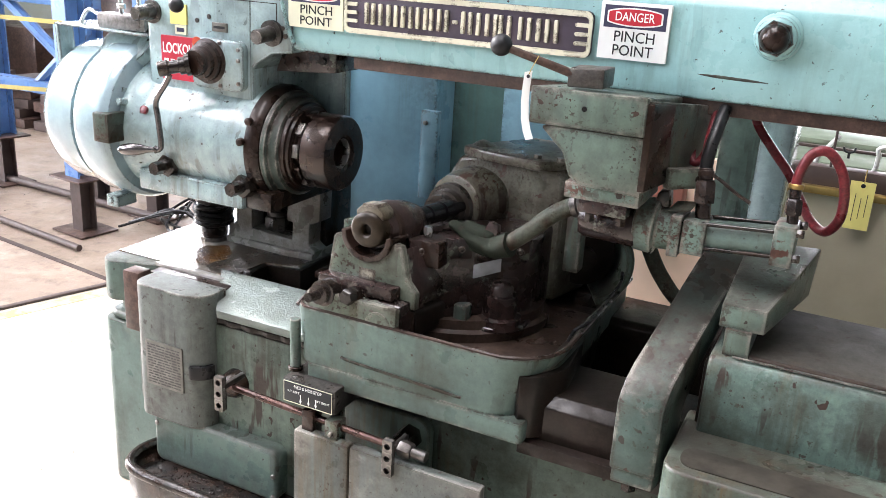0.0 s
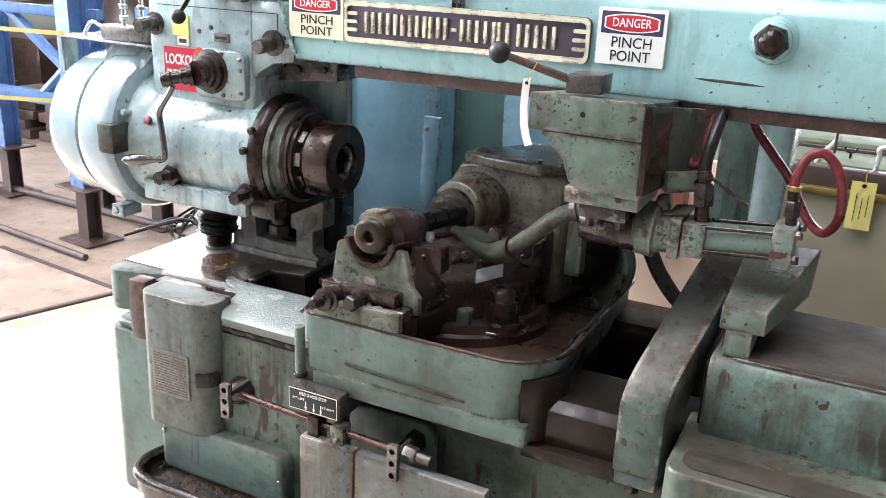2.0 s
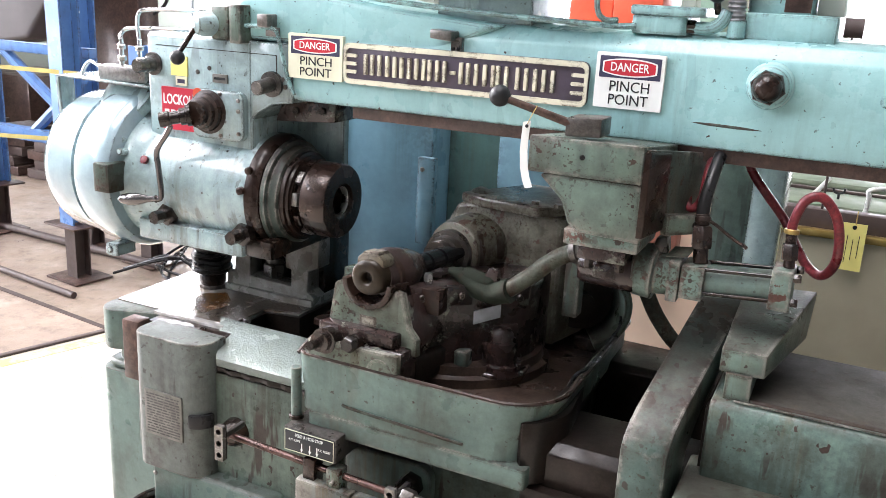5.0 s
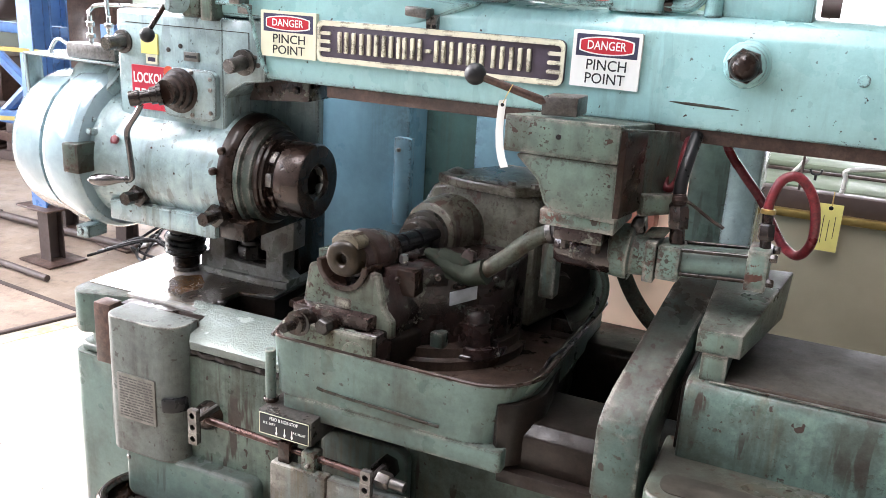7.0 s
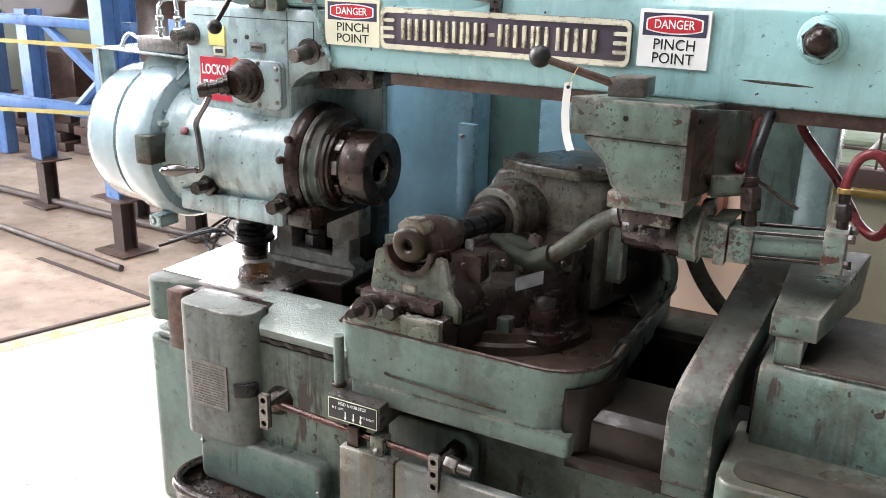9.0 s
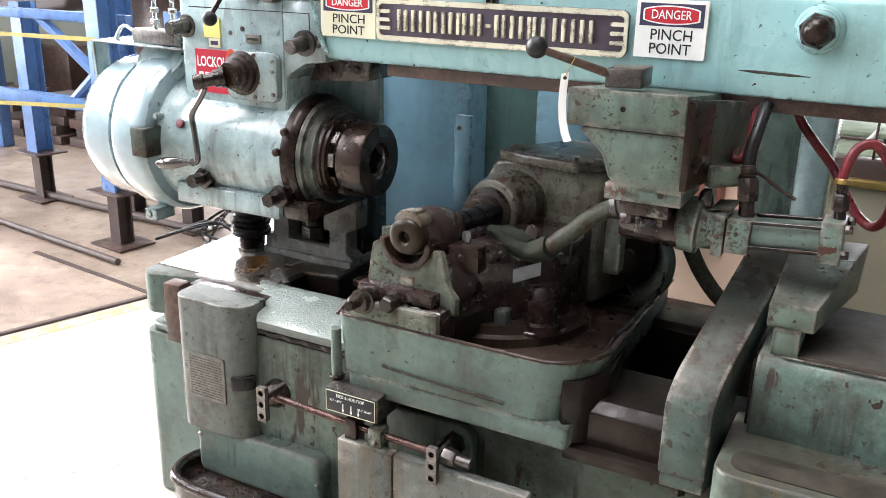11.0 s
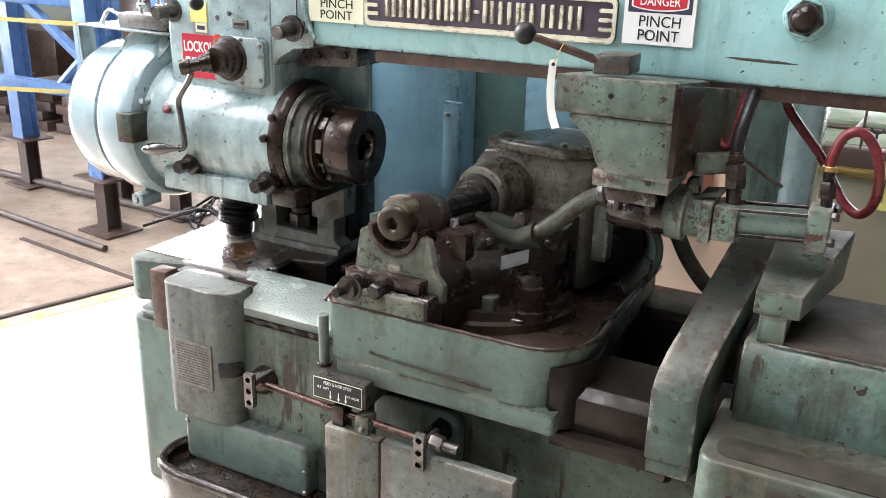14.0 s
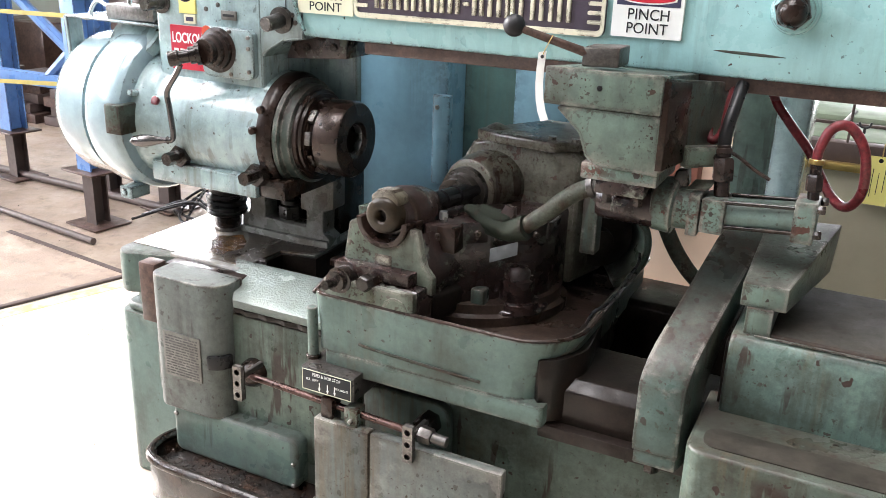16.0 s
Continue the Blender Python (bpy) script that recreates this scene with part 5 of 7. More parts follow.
# ---- overarm ----
arm = thing("overarm", (-0.5, 2.25, 1.49), "massive blue-green cast overarm", "overarm")
prof = [(2.045, 1.505), (2.038, 1.56), (2.042, 1.66), (2.05, 1.71), (2.075, 1.742), (2.12, 1.752), (2.48, 1.752), (2.50, 1.73), (2.50, 1.505), (2.10, 1.505)]
part("beam", Shape().prism("x", -1.47, 0.9, prof, 0.006, 3), BEAM, arm)
part("head_end", Shape().prism("y", 2.045, 2.50, [(-1.80, 1.66), (-1.455, 1.66), (-1.455, 1.505), (-1.40, 1.505), (-0.85, 1.745), (-1.2, 1.775), (-1.56, 1.815), (-1.62, 1.80)], 0.02, 4), BEAM, arm)
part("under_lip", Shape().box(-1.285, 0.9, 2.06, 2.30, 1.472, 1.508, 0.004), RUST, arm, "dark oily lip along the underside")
# Shade of a soft dent, put in as a thin dark sliver.
part("dent_shade_streak", Shape().lathe((-0.44, 2.0415, 1.563), (-0.16, 2.0415, 1.557), [(0, 0.0004), (0.05, 0.003), (0.11, 0.0048), (0.17, 0.0048), (0.23, 0.003), (0.28, 0.0004)], 14), DARKGREEN, arm, "dark streak that paints in the shade of a casting dent")
pb = part("pivot_bolt", Shape().lathe((-0.218, 2.05, 1.656), (-0.218, 2.0, 1.656), [(0, 0.052), (0.02, 0.049), (0.034, 0.047), (0.042, 0.042), (0.046, 0.034)], 48), BEAM, arm, "painted pivot boss")
part("bolt_head", Shape().lathe((-0.218, 2.012, 1.656), (-0.218, 1.95, 1.656), [(0, 0.038), (0.022, 0.038), (0.027, 0.035)], 6).lathe((-0.218, 1.99, 1.656), (-0.218, 1.95, 1.656), [(0, 0.032), (0.008, 0.031), (0.022, 0.026), (0.030, 0.018), (0.034, 0.008)], 28), BROWN, pb, "worn brown hexagon head")
part("plug", Shape().cyl((0.015, 2.03, 1.645), (0.015, 2.027, 1.645), 0.013), BEAM, arm)
part("hook", Shape().hexa([(-1.03, 2.0, 1.705), (-0.97, 2.0, 1.70), (-0.97, 2.05, 1.70), (-1.03, 2.05, 1.705), (-1.03, 2.0, 1.728), (-0.97, 2.0, 1.725), (-0.97, 2.05, 1.725), (-1.03, 2.05, 1.728)], 0.004)
     .box(-0.985, -0.955, 2.03, 2.05, 1.672, 1.71, 0.003), DULL, arm, "dull steel hook block")
part("hook", Shape().box(-1.56, -1.525, 2.0, 2.05, 1.70, 1.735, 0.004).box(-1.55, -1.515, 2.025, 2.05, 1.675, 1.70, 0.003), DULL, arm, "dull steel hook block")
part("top_pipe", Shape().tube([(-1.60, 2.06, 1.832), (-1.45, 2.055, 1.815), (-1.2, 2.05, 1.79), (-0.9, 2.05, 1.772), (-0.6, 2.055, 1.762), (-0.53, 2.06, 1.765)], 0.007, 8, False), BEAM, arm, "thin pipe along the top edge")
part("front_pipe", Shape().tube([(-1.62, 2.02, 1.70), (-1.55, 2.02, 1.70), (-1.51, 2.02, 1.69), (-1.50, 2.025, 1.65), (-1.475, 2.03, 1.56), (-1.458, 2.032, 1.52)], 0.006, 8), BEAM, arm, "thin bent oil pipe")

cd = thing("conduit", (-1.70, 2.12, 1.75), "galvanised upright conduit with a tee fitting over the arm", "conduit")
part("pipe", Shape().tube([(-1.66, 2.12, 1.70), (-1.682, 2.12, 1.745), (-1.69, 2.12, 1.79), (-1.70, 2.12, 1.827), (-1.739, 2.12, 1.99), (-1.80, 2.12, 2.25)], 0.011, 12), GALVANISED, cd)
tee = part("tee", Shape().cyl((-1.693, 2.12, 1.80), (-1.708, 2.12, 1.857), 0.018, None, 20).cyl((-1.70, 2.12, 1.827), (-1.655, 2.11, 1.825), 0.015, None, 20), GALVANISED, cd)
part("nut", Shape().hexnut((-1.665, 2.112, 1.8255), (-1.64, 2.105, 1.8235), 0.018), DULL, tee)
part("nut", Shape().hexnut((-1.708, 2.12, 1.855), (-1.714, 2.12, 1.878), 0.019), DULL, tee)
hb = thing("handle_bar", (-1.5, 2.1, 1.81), "grey handle bar with a flattened end on top of the arm", "handle")
part("bar", Shape().tube([(-1.603, 2.1, 1.81), (-1.603, 2.1, 1.853), (-1.57, 2.1, 1.872), (-1.534, 2.1, 1.887), (-1.41, 2.1, 1.955)], 0.012, 12), DULL, hb)
part("flat_end", Shape().hexa([(-1.425, 2.088, 1.937), (-1.375, 2.088, 1.962), (-1.375, 2.112, 1.962), (-1.425, 2.112, 1.937), (-1.432, 2.088, 1.950), (-1.382, 2.088, 1.976), (-1.382, 2.112, 1.976), (-1.432, 2.112, 1.950)], 0.004), DULL, hb)

for x in (-0.978, -0.962):
    part("hook_bolt", Shape().cyl((x, 2.031, 1.682), (x, 2.026, 1.682), 0.005, None, 10), BLACK, arm)


def swarf(name, label, count, seed, boxes):
    """Loose steel chips lying in oil: small curled slivers."""
    rnd = random.Random(seed)
    s = Shape()
    for k in range(count):
        x0, x1, y0, y1, z = boxes[k % len(boxes)]
        x, y, a, n = rnd.uniform(x0, x1), rnd.uniform(y0, y1), rnd.uniform(0, 6.28), rnd.uniform(0.002, 0.0055)
        u, w = Vector((math.cos(a), math.sin(a), rnd.uniform(-0.2, 0.5))) * n, Vector((-math.sin(a), math.cos(a), rnd.uniform(-0.3, 0.6))) * n * 0.5
        p = Vector((x, y, z + 0.001))
        s.put([p - u, p + w, p + u * 0.8, p - w * 0.6, p + Vector((0, 0, n * 0.7))], [(0, 1, 4), (1, 2, 4), (2, 3, 4), (3, 0, 4), (3, 2, 1, 0)])
    return solo(name, s, OILY, label, "metal chips", kind="stuff")


swarf("metal_chips", "small steel chips lying in the oily tray", 420, 4, [(-1.22, -1.10, 1.765, 1.90, 0.830), (-1.22, -1.0, 1.765, 1.80, 0.830)])
swarf("metal_chips", "steel chips and sludge in the drip trough", 520, 9, [(-1.82, -1.22, 1.70, 1.79, 0.226)])
swarf("metal_chips", "steel chips scattered on the bed end", 160, 6, [(-1.86, -1.69, 2.02, 2.14, 0.805), (-1.60, -1.30, 1.98, 2.3, 0.705)])


swarf("floor_debris", "scattered dark bits and chips on the concrete floor", 90, 15, [(-3.3, -2.3, 1.3, 2.7, 0.0), (-3.5, -2.9, 2.2, 3.0, 0.0), (-5.2, -3.8, 3.0, 4.4, -0.003)])


def danger(x0, x1, z0, z1, ground, label):
    """A safety sticker: white or yellowed ground, dark header with a red oval, two words below."""
    w, h = x1 - x0, z1 - z0
    y = 2.030
    s = thing("danger_sign", ((x0 + x1) / 2, y, z0), label, "sign", "danger signs")
    part("panel", Shape().prism("y", y, y + 0.014, rounded(x0, x1, z0, z1, 0.003), 0), ground, s)
    xm = (x0 + x1) / 2
    hd = part("header", Shape().box(x0 + w * 0.055, x1 - w * 0.05, y - 0.001, y + 0.001, z0 + h * 0.55, z1 - h * 0.06, 0), NAVY, s)
    def oval(a, b, yy, mat, nm):
        ring = [(xm + a * max(-1, min(1, 1.22 * math.cos(t))) * 1.0, z0 + h * 0.745 + b * math.sin(t)) for t in (2 * math.pi * i / 40 for i in range(40))]
        part(nm, Shape().prism("y", yy, yy + 0.001, ring, 0), mat, hd)
    oval(w * 0.40, h * 0.165, y - 0.0018, WHITE, "oval_border")
    oval(w * 0.375, h * 0.14, y - 0.0026, REDINK, "oval")
    lettering("lettering", "DANGER", WHITE, hd, front(xm, y - 0.0032, z0 + h * 0.745), h * 0.22, 0.0004, w * 0.56, 0.0002)
    lettering("lettering", "PINCH", INK, s, front(xm + w * 0.02, y - 0.0008, z0 + h * 0.395), h * 0.27, 0.0004, w * 0.58, 0.0001)
    lettering("lettering", "POINT", INK, s, front(xm + w * 0.01, y - 0.0008, z0 + h * 0.155), h * 0.27, 0.0004, w * 0.58, 0.0001)


danger(-1.476, -1.302, 1.570, 1.690, YELLOWED, "yellowed danger pinch point sticker on the overarm")
danger(-0.606, -0.446, 1.576, 1.703, WHITE, "white danger pinch point sticker on the overarm")

npl = thing("nameplate", (-0.96, 2.03, 1.57), "long cast nameplate with cream border and raised bars on plum ground", "nameplate")
NX0, NX1, NZ0, NZ1 = -1.296, -0.622, 1.570, 1.676
part("ground", Shape().prism("y", 2.030, 2.045, rounded(NX0, NX1, NZ0, NZ1, 0.018), 0.001), PLUM, npl)
s = Shape()
o, i_ = rounded(NX0, NX1, NZ0, NZ1, 0.018), rounded(NX0 + 0.009, NX1 - 0.009, NZ0 + 0.013, NZ1 - 0.013, 0.010)
n = len(o)
v = [(x, 2.03, z) for x, z in o] + [(x, 2.025, z) for x, z in o] + [(x, 2.025, z) for x, z in i_] + [(x, 2.03, z) for x, z in i_]
part("border", s.put(v, [(k * n + j, k * n + (j + 1) % n, ((k + 1) % 4) * n + (j + 1) % n, ((k + 1) % 4) * n + j) for k in range(4) for j in range(n)]), CREAM, npl, "raised cream border")
for side, x in ((1, NX0 + 0.006), (-1, NX1 - 0.006)):
    for k in range(3):
        z = NZ0 + 0.032 + k * 0.021
        part("border_bar", Shape().prism("y", 2.0248, 2.031, rounded(min(x, x + side * 0.035), max(x, x + side * 0.035), z - 0.0045, z + 0.0045, 0.004), 0), CREAM, npl)
# the maker's name stands as plain raised bars, two in each letter's place
widths = (0.036, 0.040, 0.037, 0.037, 0.033, 0.037, 0.018, 0.036, 0.040, 0.030, 0.046, 0.040, 0.039)
x = -1.234
for k, w in enumerate(widths):
    z0_, z1_ = (1.618, 1.627) if k == 6 else (1.597, 1.65)
    for u in ((x, x + w - 0.003),) if k == 6 else ((x + 0.002, x + 0.0115), (x + w - 0.0145, x + w - 0.005)):
        part("raised_bar", Shape().prism("y", 2.022, 2.031, rounded(*u, z0_, z1_, 0.002), 0.001), CREAM, npl)
    x += w + 0.0055

DULLRED = plain("dull_red_paint", (0.30, 0.12, 0.09), 0.5)

# ---- outboard support on the overarm ----
sup = thing("outboard_support", (-0.55, 1.95, 1.18), "chipped green cast outboard support hanging from the overarm", "support")
part("upper_body", Shape().hexa([(-0.684, 1.826, 1.442), (-0.425, 1.826, 1.442), (-0.40, 2.06, 1.442), (-0.66, 2.06, 1.442),
                                 (-0.684, 1.826, 1.524), (-0.425, 1.826, 1.526), (-0.40, 2.06, 1.505), (-0.66, 2.06, 1.505)], 0.005), WORN, sup)
part("lower_body", Shape().prism("y", 1.832, 2.06, [(-0.645, 1.442), (-0.425, 1.442), (-0.418, 1.312), (-0.555, 1.318), (-0.582, 1.335), (-0.60, 1.385), (-0.655, 1.435)], 0.005), WORN, sup)
part("side_face", Shape().hexa([(-0.424, 1.835, 1.32), (-0.416, 1.835, 1.32), (-0.335, 2.08, 1.35), (-0.36, 2.08, 1.35),
                                (-0.424, 1.835, 1.52), (-0.416, 1.835, 1.52), (-0.335, 2.08, 1.49), (-0.36, 2.08, 1.49)], 0.003), GUARD, sup, "dusty side of the support")
part("corner_strip", Shape().hexa([(-0.426, 1.830, 1.325), (-0.412, 1.836, 1.325), (-0.385, 1.92, 1.335), (-0.415, 1.92, 1.335), (-0.426, 1.830, 1.515), (-0.412, 1.836, 1.515), (-0.385, 1.92, 1.505), (-0.415, 1.92, 1.505)], 0.002), BROWN, sup, "oil-brown worn corner")
lug_m = pose(-0.352, 1.945, 1.345, 90, 0, 42)
eye_ = [(0.030 + 0.022 * math.cos(radians(a)), 0.022 * math.sin(radians(a))) for a in range(-90, 91, 12)]
part("lug", Shape(lug_m).prism("z", -0.012, 0.012, [(-0.045, -0.024)] + eye_ + [(-0.045, 0.024)], 0.004), WORN, sup, "rounded eye lug")
part("lug_hole", Shape(lug_m).lathe((0.030, 0, 0.0125), (0.030, 0, 0.0135), [(0, 0.009), (0.0008, 0.0085)], 18), SLUDGE, sup)
part("pin_hole", Shape().cyl((-0.5585, 1.832, 1.487), (-0.5585, 1.825, 1.487), 0.006, None, 16, 0.0003), BLACK, sup)
part("clamp_plate", Shape().box(-0.59, -0.42, 1.84, 2.02, 1.285, 1.322, 0.004), CHIPPED, sup)
part("packing", Shape().box(-0.555, -0.445, 1.842, 1.98, 1.256, 1.288, 0.003), SOAKED, sup, "rusty packing block")
for x in (-0.53, -0.46):
    part("bolt_head", Shape().hexnut((x, 1.86, 1.26), (x, 1.86, 1.235), 0.012), OILY, sup)
part("sleeve", Shape().lathe((-0.565, 1.93, 1.222), (-0.42, 1.93, 1.218), [(0, 0.04), (0.01, 0.046), (0.13, 0.046), (0.145, 0.04)], 36).rough(0.002, 60), SOAKED, sup, "rusty brown spindle sleeve")
part("hub", Shape().lathe((-0.445, 1.945, 1.228), (-0.355, 1.945, 1.224), [(0, 0.05), (0.008, 0.062), (0.05, 0.064), (0.055, 0.05), (0.09, 0.046)], 40), CHIPPED, sup)
part("clamp_ear", Shape().hexa([(-0.41, 1.93, 1.27), (-0.37, 1.93, 1.275), (-0.37, 1.97, 1.275), (-0.41, 1.97, 1.27), (-0.40, 1.93, 1.31), (-0.375, 1.93, 1.315), (-0.375, 1.97, 1.315), (-0.40, 1.97, 1.31)], 0.006), OILY, sup)

lev = thing("clamp_lever", (-0.6, 1.87, 1.53), "clamp lever with a black ball on a steel block", "lever")
part("block", Shape().hexa([(-0.608, 1.84, 1.527), (-0.527, 1.84, 1.53), (-0.527, 1.92, 1.53), (-0.608, 1.92, 1.527), (-0.608, 1.84, 1.568), (-0.527, 1.84, 1.572), (-0.527, 1.92, 1.572), (-0.608, 1.92, 1.568)], 0.004), DARKSTEEL, lev)
part("rod", Shape().cyl((-0.60, 1.85, 1.555), (-0.735, 1.80, 1.60), 0.010, 0.008), RUST, lev)
part("ball", Shape().ball((-0.750, 1.80, 1.605), 0.024), SOCKET, lev, "black plastic ball")

tag = thing("paper_tag", (-0.68, 1.80, 1.41), "curled white paper tag wired to the lever", "tag")
pts = [(-0.6815, 1.80, 1.556), (-0.684, 1.80, 1.52), (-0.684, 1.799, 1.49), (-0.680, 1.797, 1.455), (-0.672, 1.793, 1.43), (-0.663, 1.79, 1.412)]
s = Shape()
v, f = [], []
for k, (x, y, z) in enumerate(pts):
    for dy in (0, 0.0006):
        v += [(x - 0.009, y + dy - 0.002, z - 0.002), (x + 0.007, y + dy + 0.002, z + 0.002)]
for k in range(len(pts) - 1):
    a = 4 * k
    f += [(a, a + 1, a + 5, a + 4), (a + 2, a + 6, a + 7, a + 3), (a, a + 4, a + 6, a + 2), (a + 1, a + 3, a + 7, a + 5)]
part("card", s.put(v, f + [(0, 2, 3, 1), (20, 21, 23, 22)], smooth=True), WHITE, tag)
part("wire", Shape().tube([(-0.681, 1.80, 1.55), (-0.676, 1.803, 1.565), (-0.667, 1.815, 1.59)], 0.001, 6), BRASS, tag)
part("eyelet", Shape().cyl((-0.681, 1.797, 1.546), (-0.681, 1.7955, 1.546), 0.004), SOCKET, tag)

# ---- air cylinder ----
air = thing("air_cylinder", (-0.24, 1.95, 1.19), "chipped green air cylinder with square end caps", "air cylinder")
CZ = 1.224
part("flange", Shape().box(-0.36, -0.335, 1.90, 2.0, 1.175, 1.268, 0.003), CHIPPED, air)
part("head_block", Shape().box(-0.333, -0.282, 1.905, 1.995, 1.185, 1.262, 0.004), CHIPPED, air)
part("barrel", Shape().cyl((-0.283, 1.95, CZ), (-0.14, 1.95, CZ + 0.014), 0.036), GREEN, air)
part("end_cap", Shape().box(-0.145, -0.10, 1.908, 1.992, 1.195, 1.285, 0.004), CHIPPED, air, "rust-chipped end cap")
for y, z in ((1.914, 1.20), (1.914, 1.255), (1.986, 1.255)):
    part("tie_rod", Shape().cyl((-0.335, y, z), (-0.09, y, z + 0.018), 0.0045), OILY, air)
    part("nut", Shape().hexnut((-0.10, y, z + 0.018), (-0.085, y, z + 0.019), 0.010), OILY, air)
part("port", Shape().cyl((-0.30, 1.95, 1.26), (-0.305, 1.96, 1.30), 0.017).hexnut((-0.303, 1.956, 1.295), (-0.308, 1.962, 1.345), 0.024).cyl((-0.308, 1.963, 1.345), (-0.312, 1.968, 1.37), 0.016), BROWN, air, "oily hose connector")
part("port", Shape().cyl((-0.115, 1.95, 1.28), (-0.118, 1.958, 1.31), 0.012).hexnut((-0.118, 1.958, 1.30), (-0.12, 1.963, 1.335), 0.018).cyl((-0.12, 1.963, 1.335), (-0.122, 1.968, 1.365), 0.012), BROWN, air, "oily hose connector")
part("name_sticker", Shape().hexa([(-0.372, 1.92, 1.272), (-0.325, 1.92, 1.278), (-0.315, 1.965, 1.292), (-0.362, 1.965, 1.286), (-0.372, 1.92, 1.273), (-0.325, 1.92, 1.279), (-0.315, 1.965, 1.293), (-0.362, 1.965, 1.287)], 0), GREYHOSE, air, "curled grey sticker")

rh = thing("red_hose", (-0.1, 2.2, 1.2), "looped red rubber air hose", "hose")
part("hose", Shape().tube([(-0.27, 2.20, 1.50), (-0.245, 2.20, 1.44), (-0.205, 2.2, 1.39), (-0.155, 2.19, 1.335), (-0.12, 2.15, 1.29), (-0.085, 2.1, 1.255), (-0.05, 2.05, 1.252),
                           (-0.026, 2.02, 1.30), (-0.035, 2.0, 1.385), (-0.07, 1.985, 1.437), (-0.105, 1.975, 1.43), (-0.122, 1.97, 1.38), (-0.121, 1.966, 1.345)], 0.0108, 14), REDHOSE, rh)
part("clip", Shape().cyl((-0.122, 1.967, 1.355), (-0.122, 1.968, 1.366), 0.016), BRASS, rh)
rh2 = thing("red_hose", (-0.33, 2.1, 1.3), "short red rubber air hose above the cylinder", "hose")
part("hose", Shape().tube([(-0.312, 1.968, 1.36), (-0.315, 1.98, 1.40), (-0.318, 2.02, 1.45), (-0.32, 2.1, 1.49)], 0.0125, 12), REDHOSE, rh2)
part("sheath", Shape().tube([(-0.311, 1.967, 1.352), (-0.312, 1.975, 1.395), (-0.308, 2.0, 1.44), (-0.304, 2.06, 1.49)], 0.0145, 12), RUBBER, rh2, "black sheath over the hose")
part("second_run", Shape().tube([(-0.34, 2.12, 1.49), (-0.352, 2.08, 1.45), (-0.36, 2.04, 1.40), (-0.352, 2.02, 1.37), (-0.335, 2.02, 1.375), (-0.32, 2.04, 1.42), (-0.31, 2.1, 1.49)], 0.0095, 12), REDHOSE, rh2)
tie = thing("cable_tie", (-0.26, 1.98, 1.33), "loose black cable tie end on the connector", "cable tie")
part("tail", Shape().tube([(-0.31, 1.967, 1.362), (-0.28, 1.96, 1.352), (-0.24, 1.95, 1.33), (-0.205, 1.94, 1.315)], 0.0042, 8), BROWN, tie)
part("loop", Shape().cyl((-0.309, 1.964, 1.352), (-0.311, 1.967, 1.364), 0.019), BROWN, tie)

# ---- guard, bracket block and covers of the tail end ----
gd = thing("splash_guard", (-0.32, 1.9, 0.7), "thick bent green guard leaning over the bed", "guard")
GSH = Matrix(((1, 0.15, 0, -0.255), (0, 1, 0, 0), (0, 0, 1, 0), (0, 0, 0, 1)))   # the guard stands a little askew
part("guard_plate", Shape(GSH).prism("x", -0.378, -0.277, [(1.70, 0.735), (1.70, 0.895), (1.712, 0.92), (1.735, 0.945), (1.77, 0.968), (2.10, 1.118), (2.16, 1.135), (2.16, 1.06), (2.08, 1.03), (1.90, 0.93), (1.83, 0.86), (1.80, 0.72)], 0.005), GUARD, gd)
part("guard_foot", Shape(GSH).prism("x", -0.374, -0.281, [(1.705, 0.70), (1.705, 0.737), (1.80, 0.737), (1.80, 0.69)], 0.004), GUARD, gd)
part("foot_bolt", Shape().hexnut((-0.335, 1.73, 0.70), (-0.335, 1.73, 0.675), 0.018), OILY, gd)

bk = thing("bracket_block", (-0.14, 2.0, 1.0), "green bracket block beside the guard", "bracket")
part("block", Shape().hexa([(-0.216, 1.85, 1.058), (-0.122, 1.85, 1.058), (-0.063, 2.235, 1.033), (-0.22, 2.235, 1.033),
                            (-0.216, 1.85, 1.110), (-0.122, 1.85, 1.112), (-0.055, 2.235, 1.160), (-0.22, 2.235, 1.150)], 0.004), WORN, bk)
part("spacer", Shape().box(-0.20, -0.145, 1.84, 2.1, 1.0, 1.06, 0.003), WORN, bk)

tc = thing("tail_cover", (0.35, 2.0, 0.6), "stepped green cast cover over the tail end", "cover")
part("upper_cover", Shape().prism("x", -0.222, 0.9, [(1.80, 0.80), (1.812, 0.965), (1.818, 0.988), (1.832, 1.0), (2.2, 1.0), (2.22, 0.98), (2.22, 0.80)], 0.010, 3), TAILFACE, tc)
part("lid", Shape().prism("x", -0.16, 0.9, [(1.845, 1.0), (1.85, 1.007), (2.19, 1.007), (2.195, 1.0)], 0.002), GRIME, tc, "grimy flat lid")
part("ledge", Shape().box(-0.225, 0.9, 1.70, 1.82, 0.74, 0.815, 0.006), GRIME, tc, "ledge under oil and dust")
part("end_face", Shape().prism("x", -0.232, -0.220, [(1.84, 0.81), (1.85, 0.97), (2.18, 0.98), (2.19, 0.81)], 0.003), SLUDGE, tc, "oil-black end of the cover")
part("lower_cover", Shape().prism("z", 0.05, 0.825, rounded(-0.255, 0.9, 1.61, 1.90, (0.045, 0.01, 0.01, 0.01)), 0.028, 5), STAINED, tc)
part("oil_film", Shape().prism("z", 0.824, 0.8275, rounded(-0.226, 0.9, 1.640, 1.72, (0.03, 0.002, 0.002, 0.03)), 0), GRIMEFILM, tc, "oily dirt lying on the lower cover")
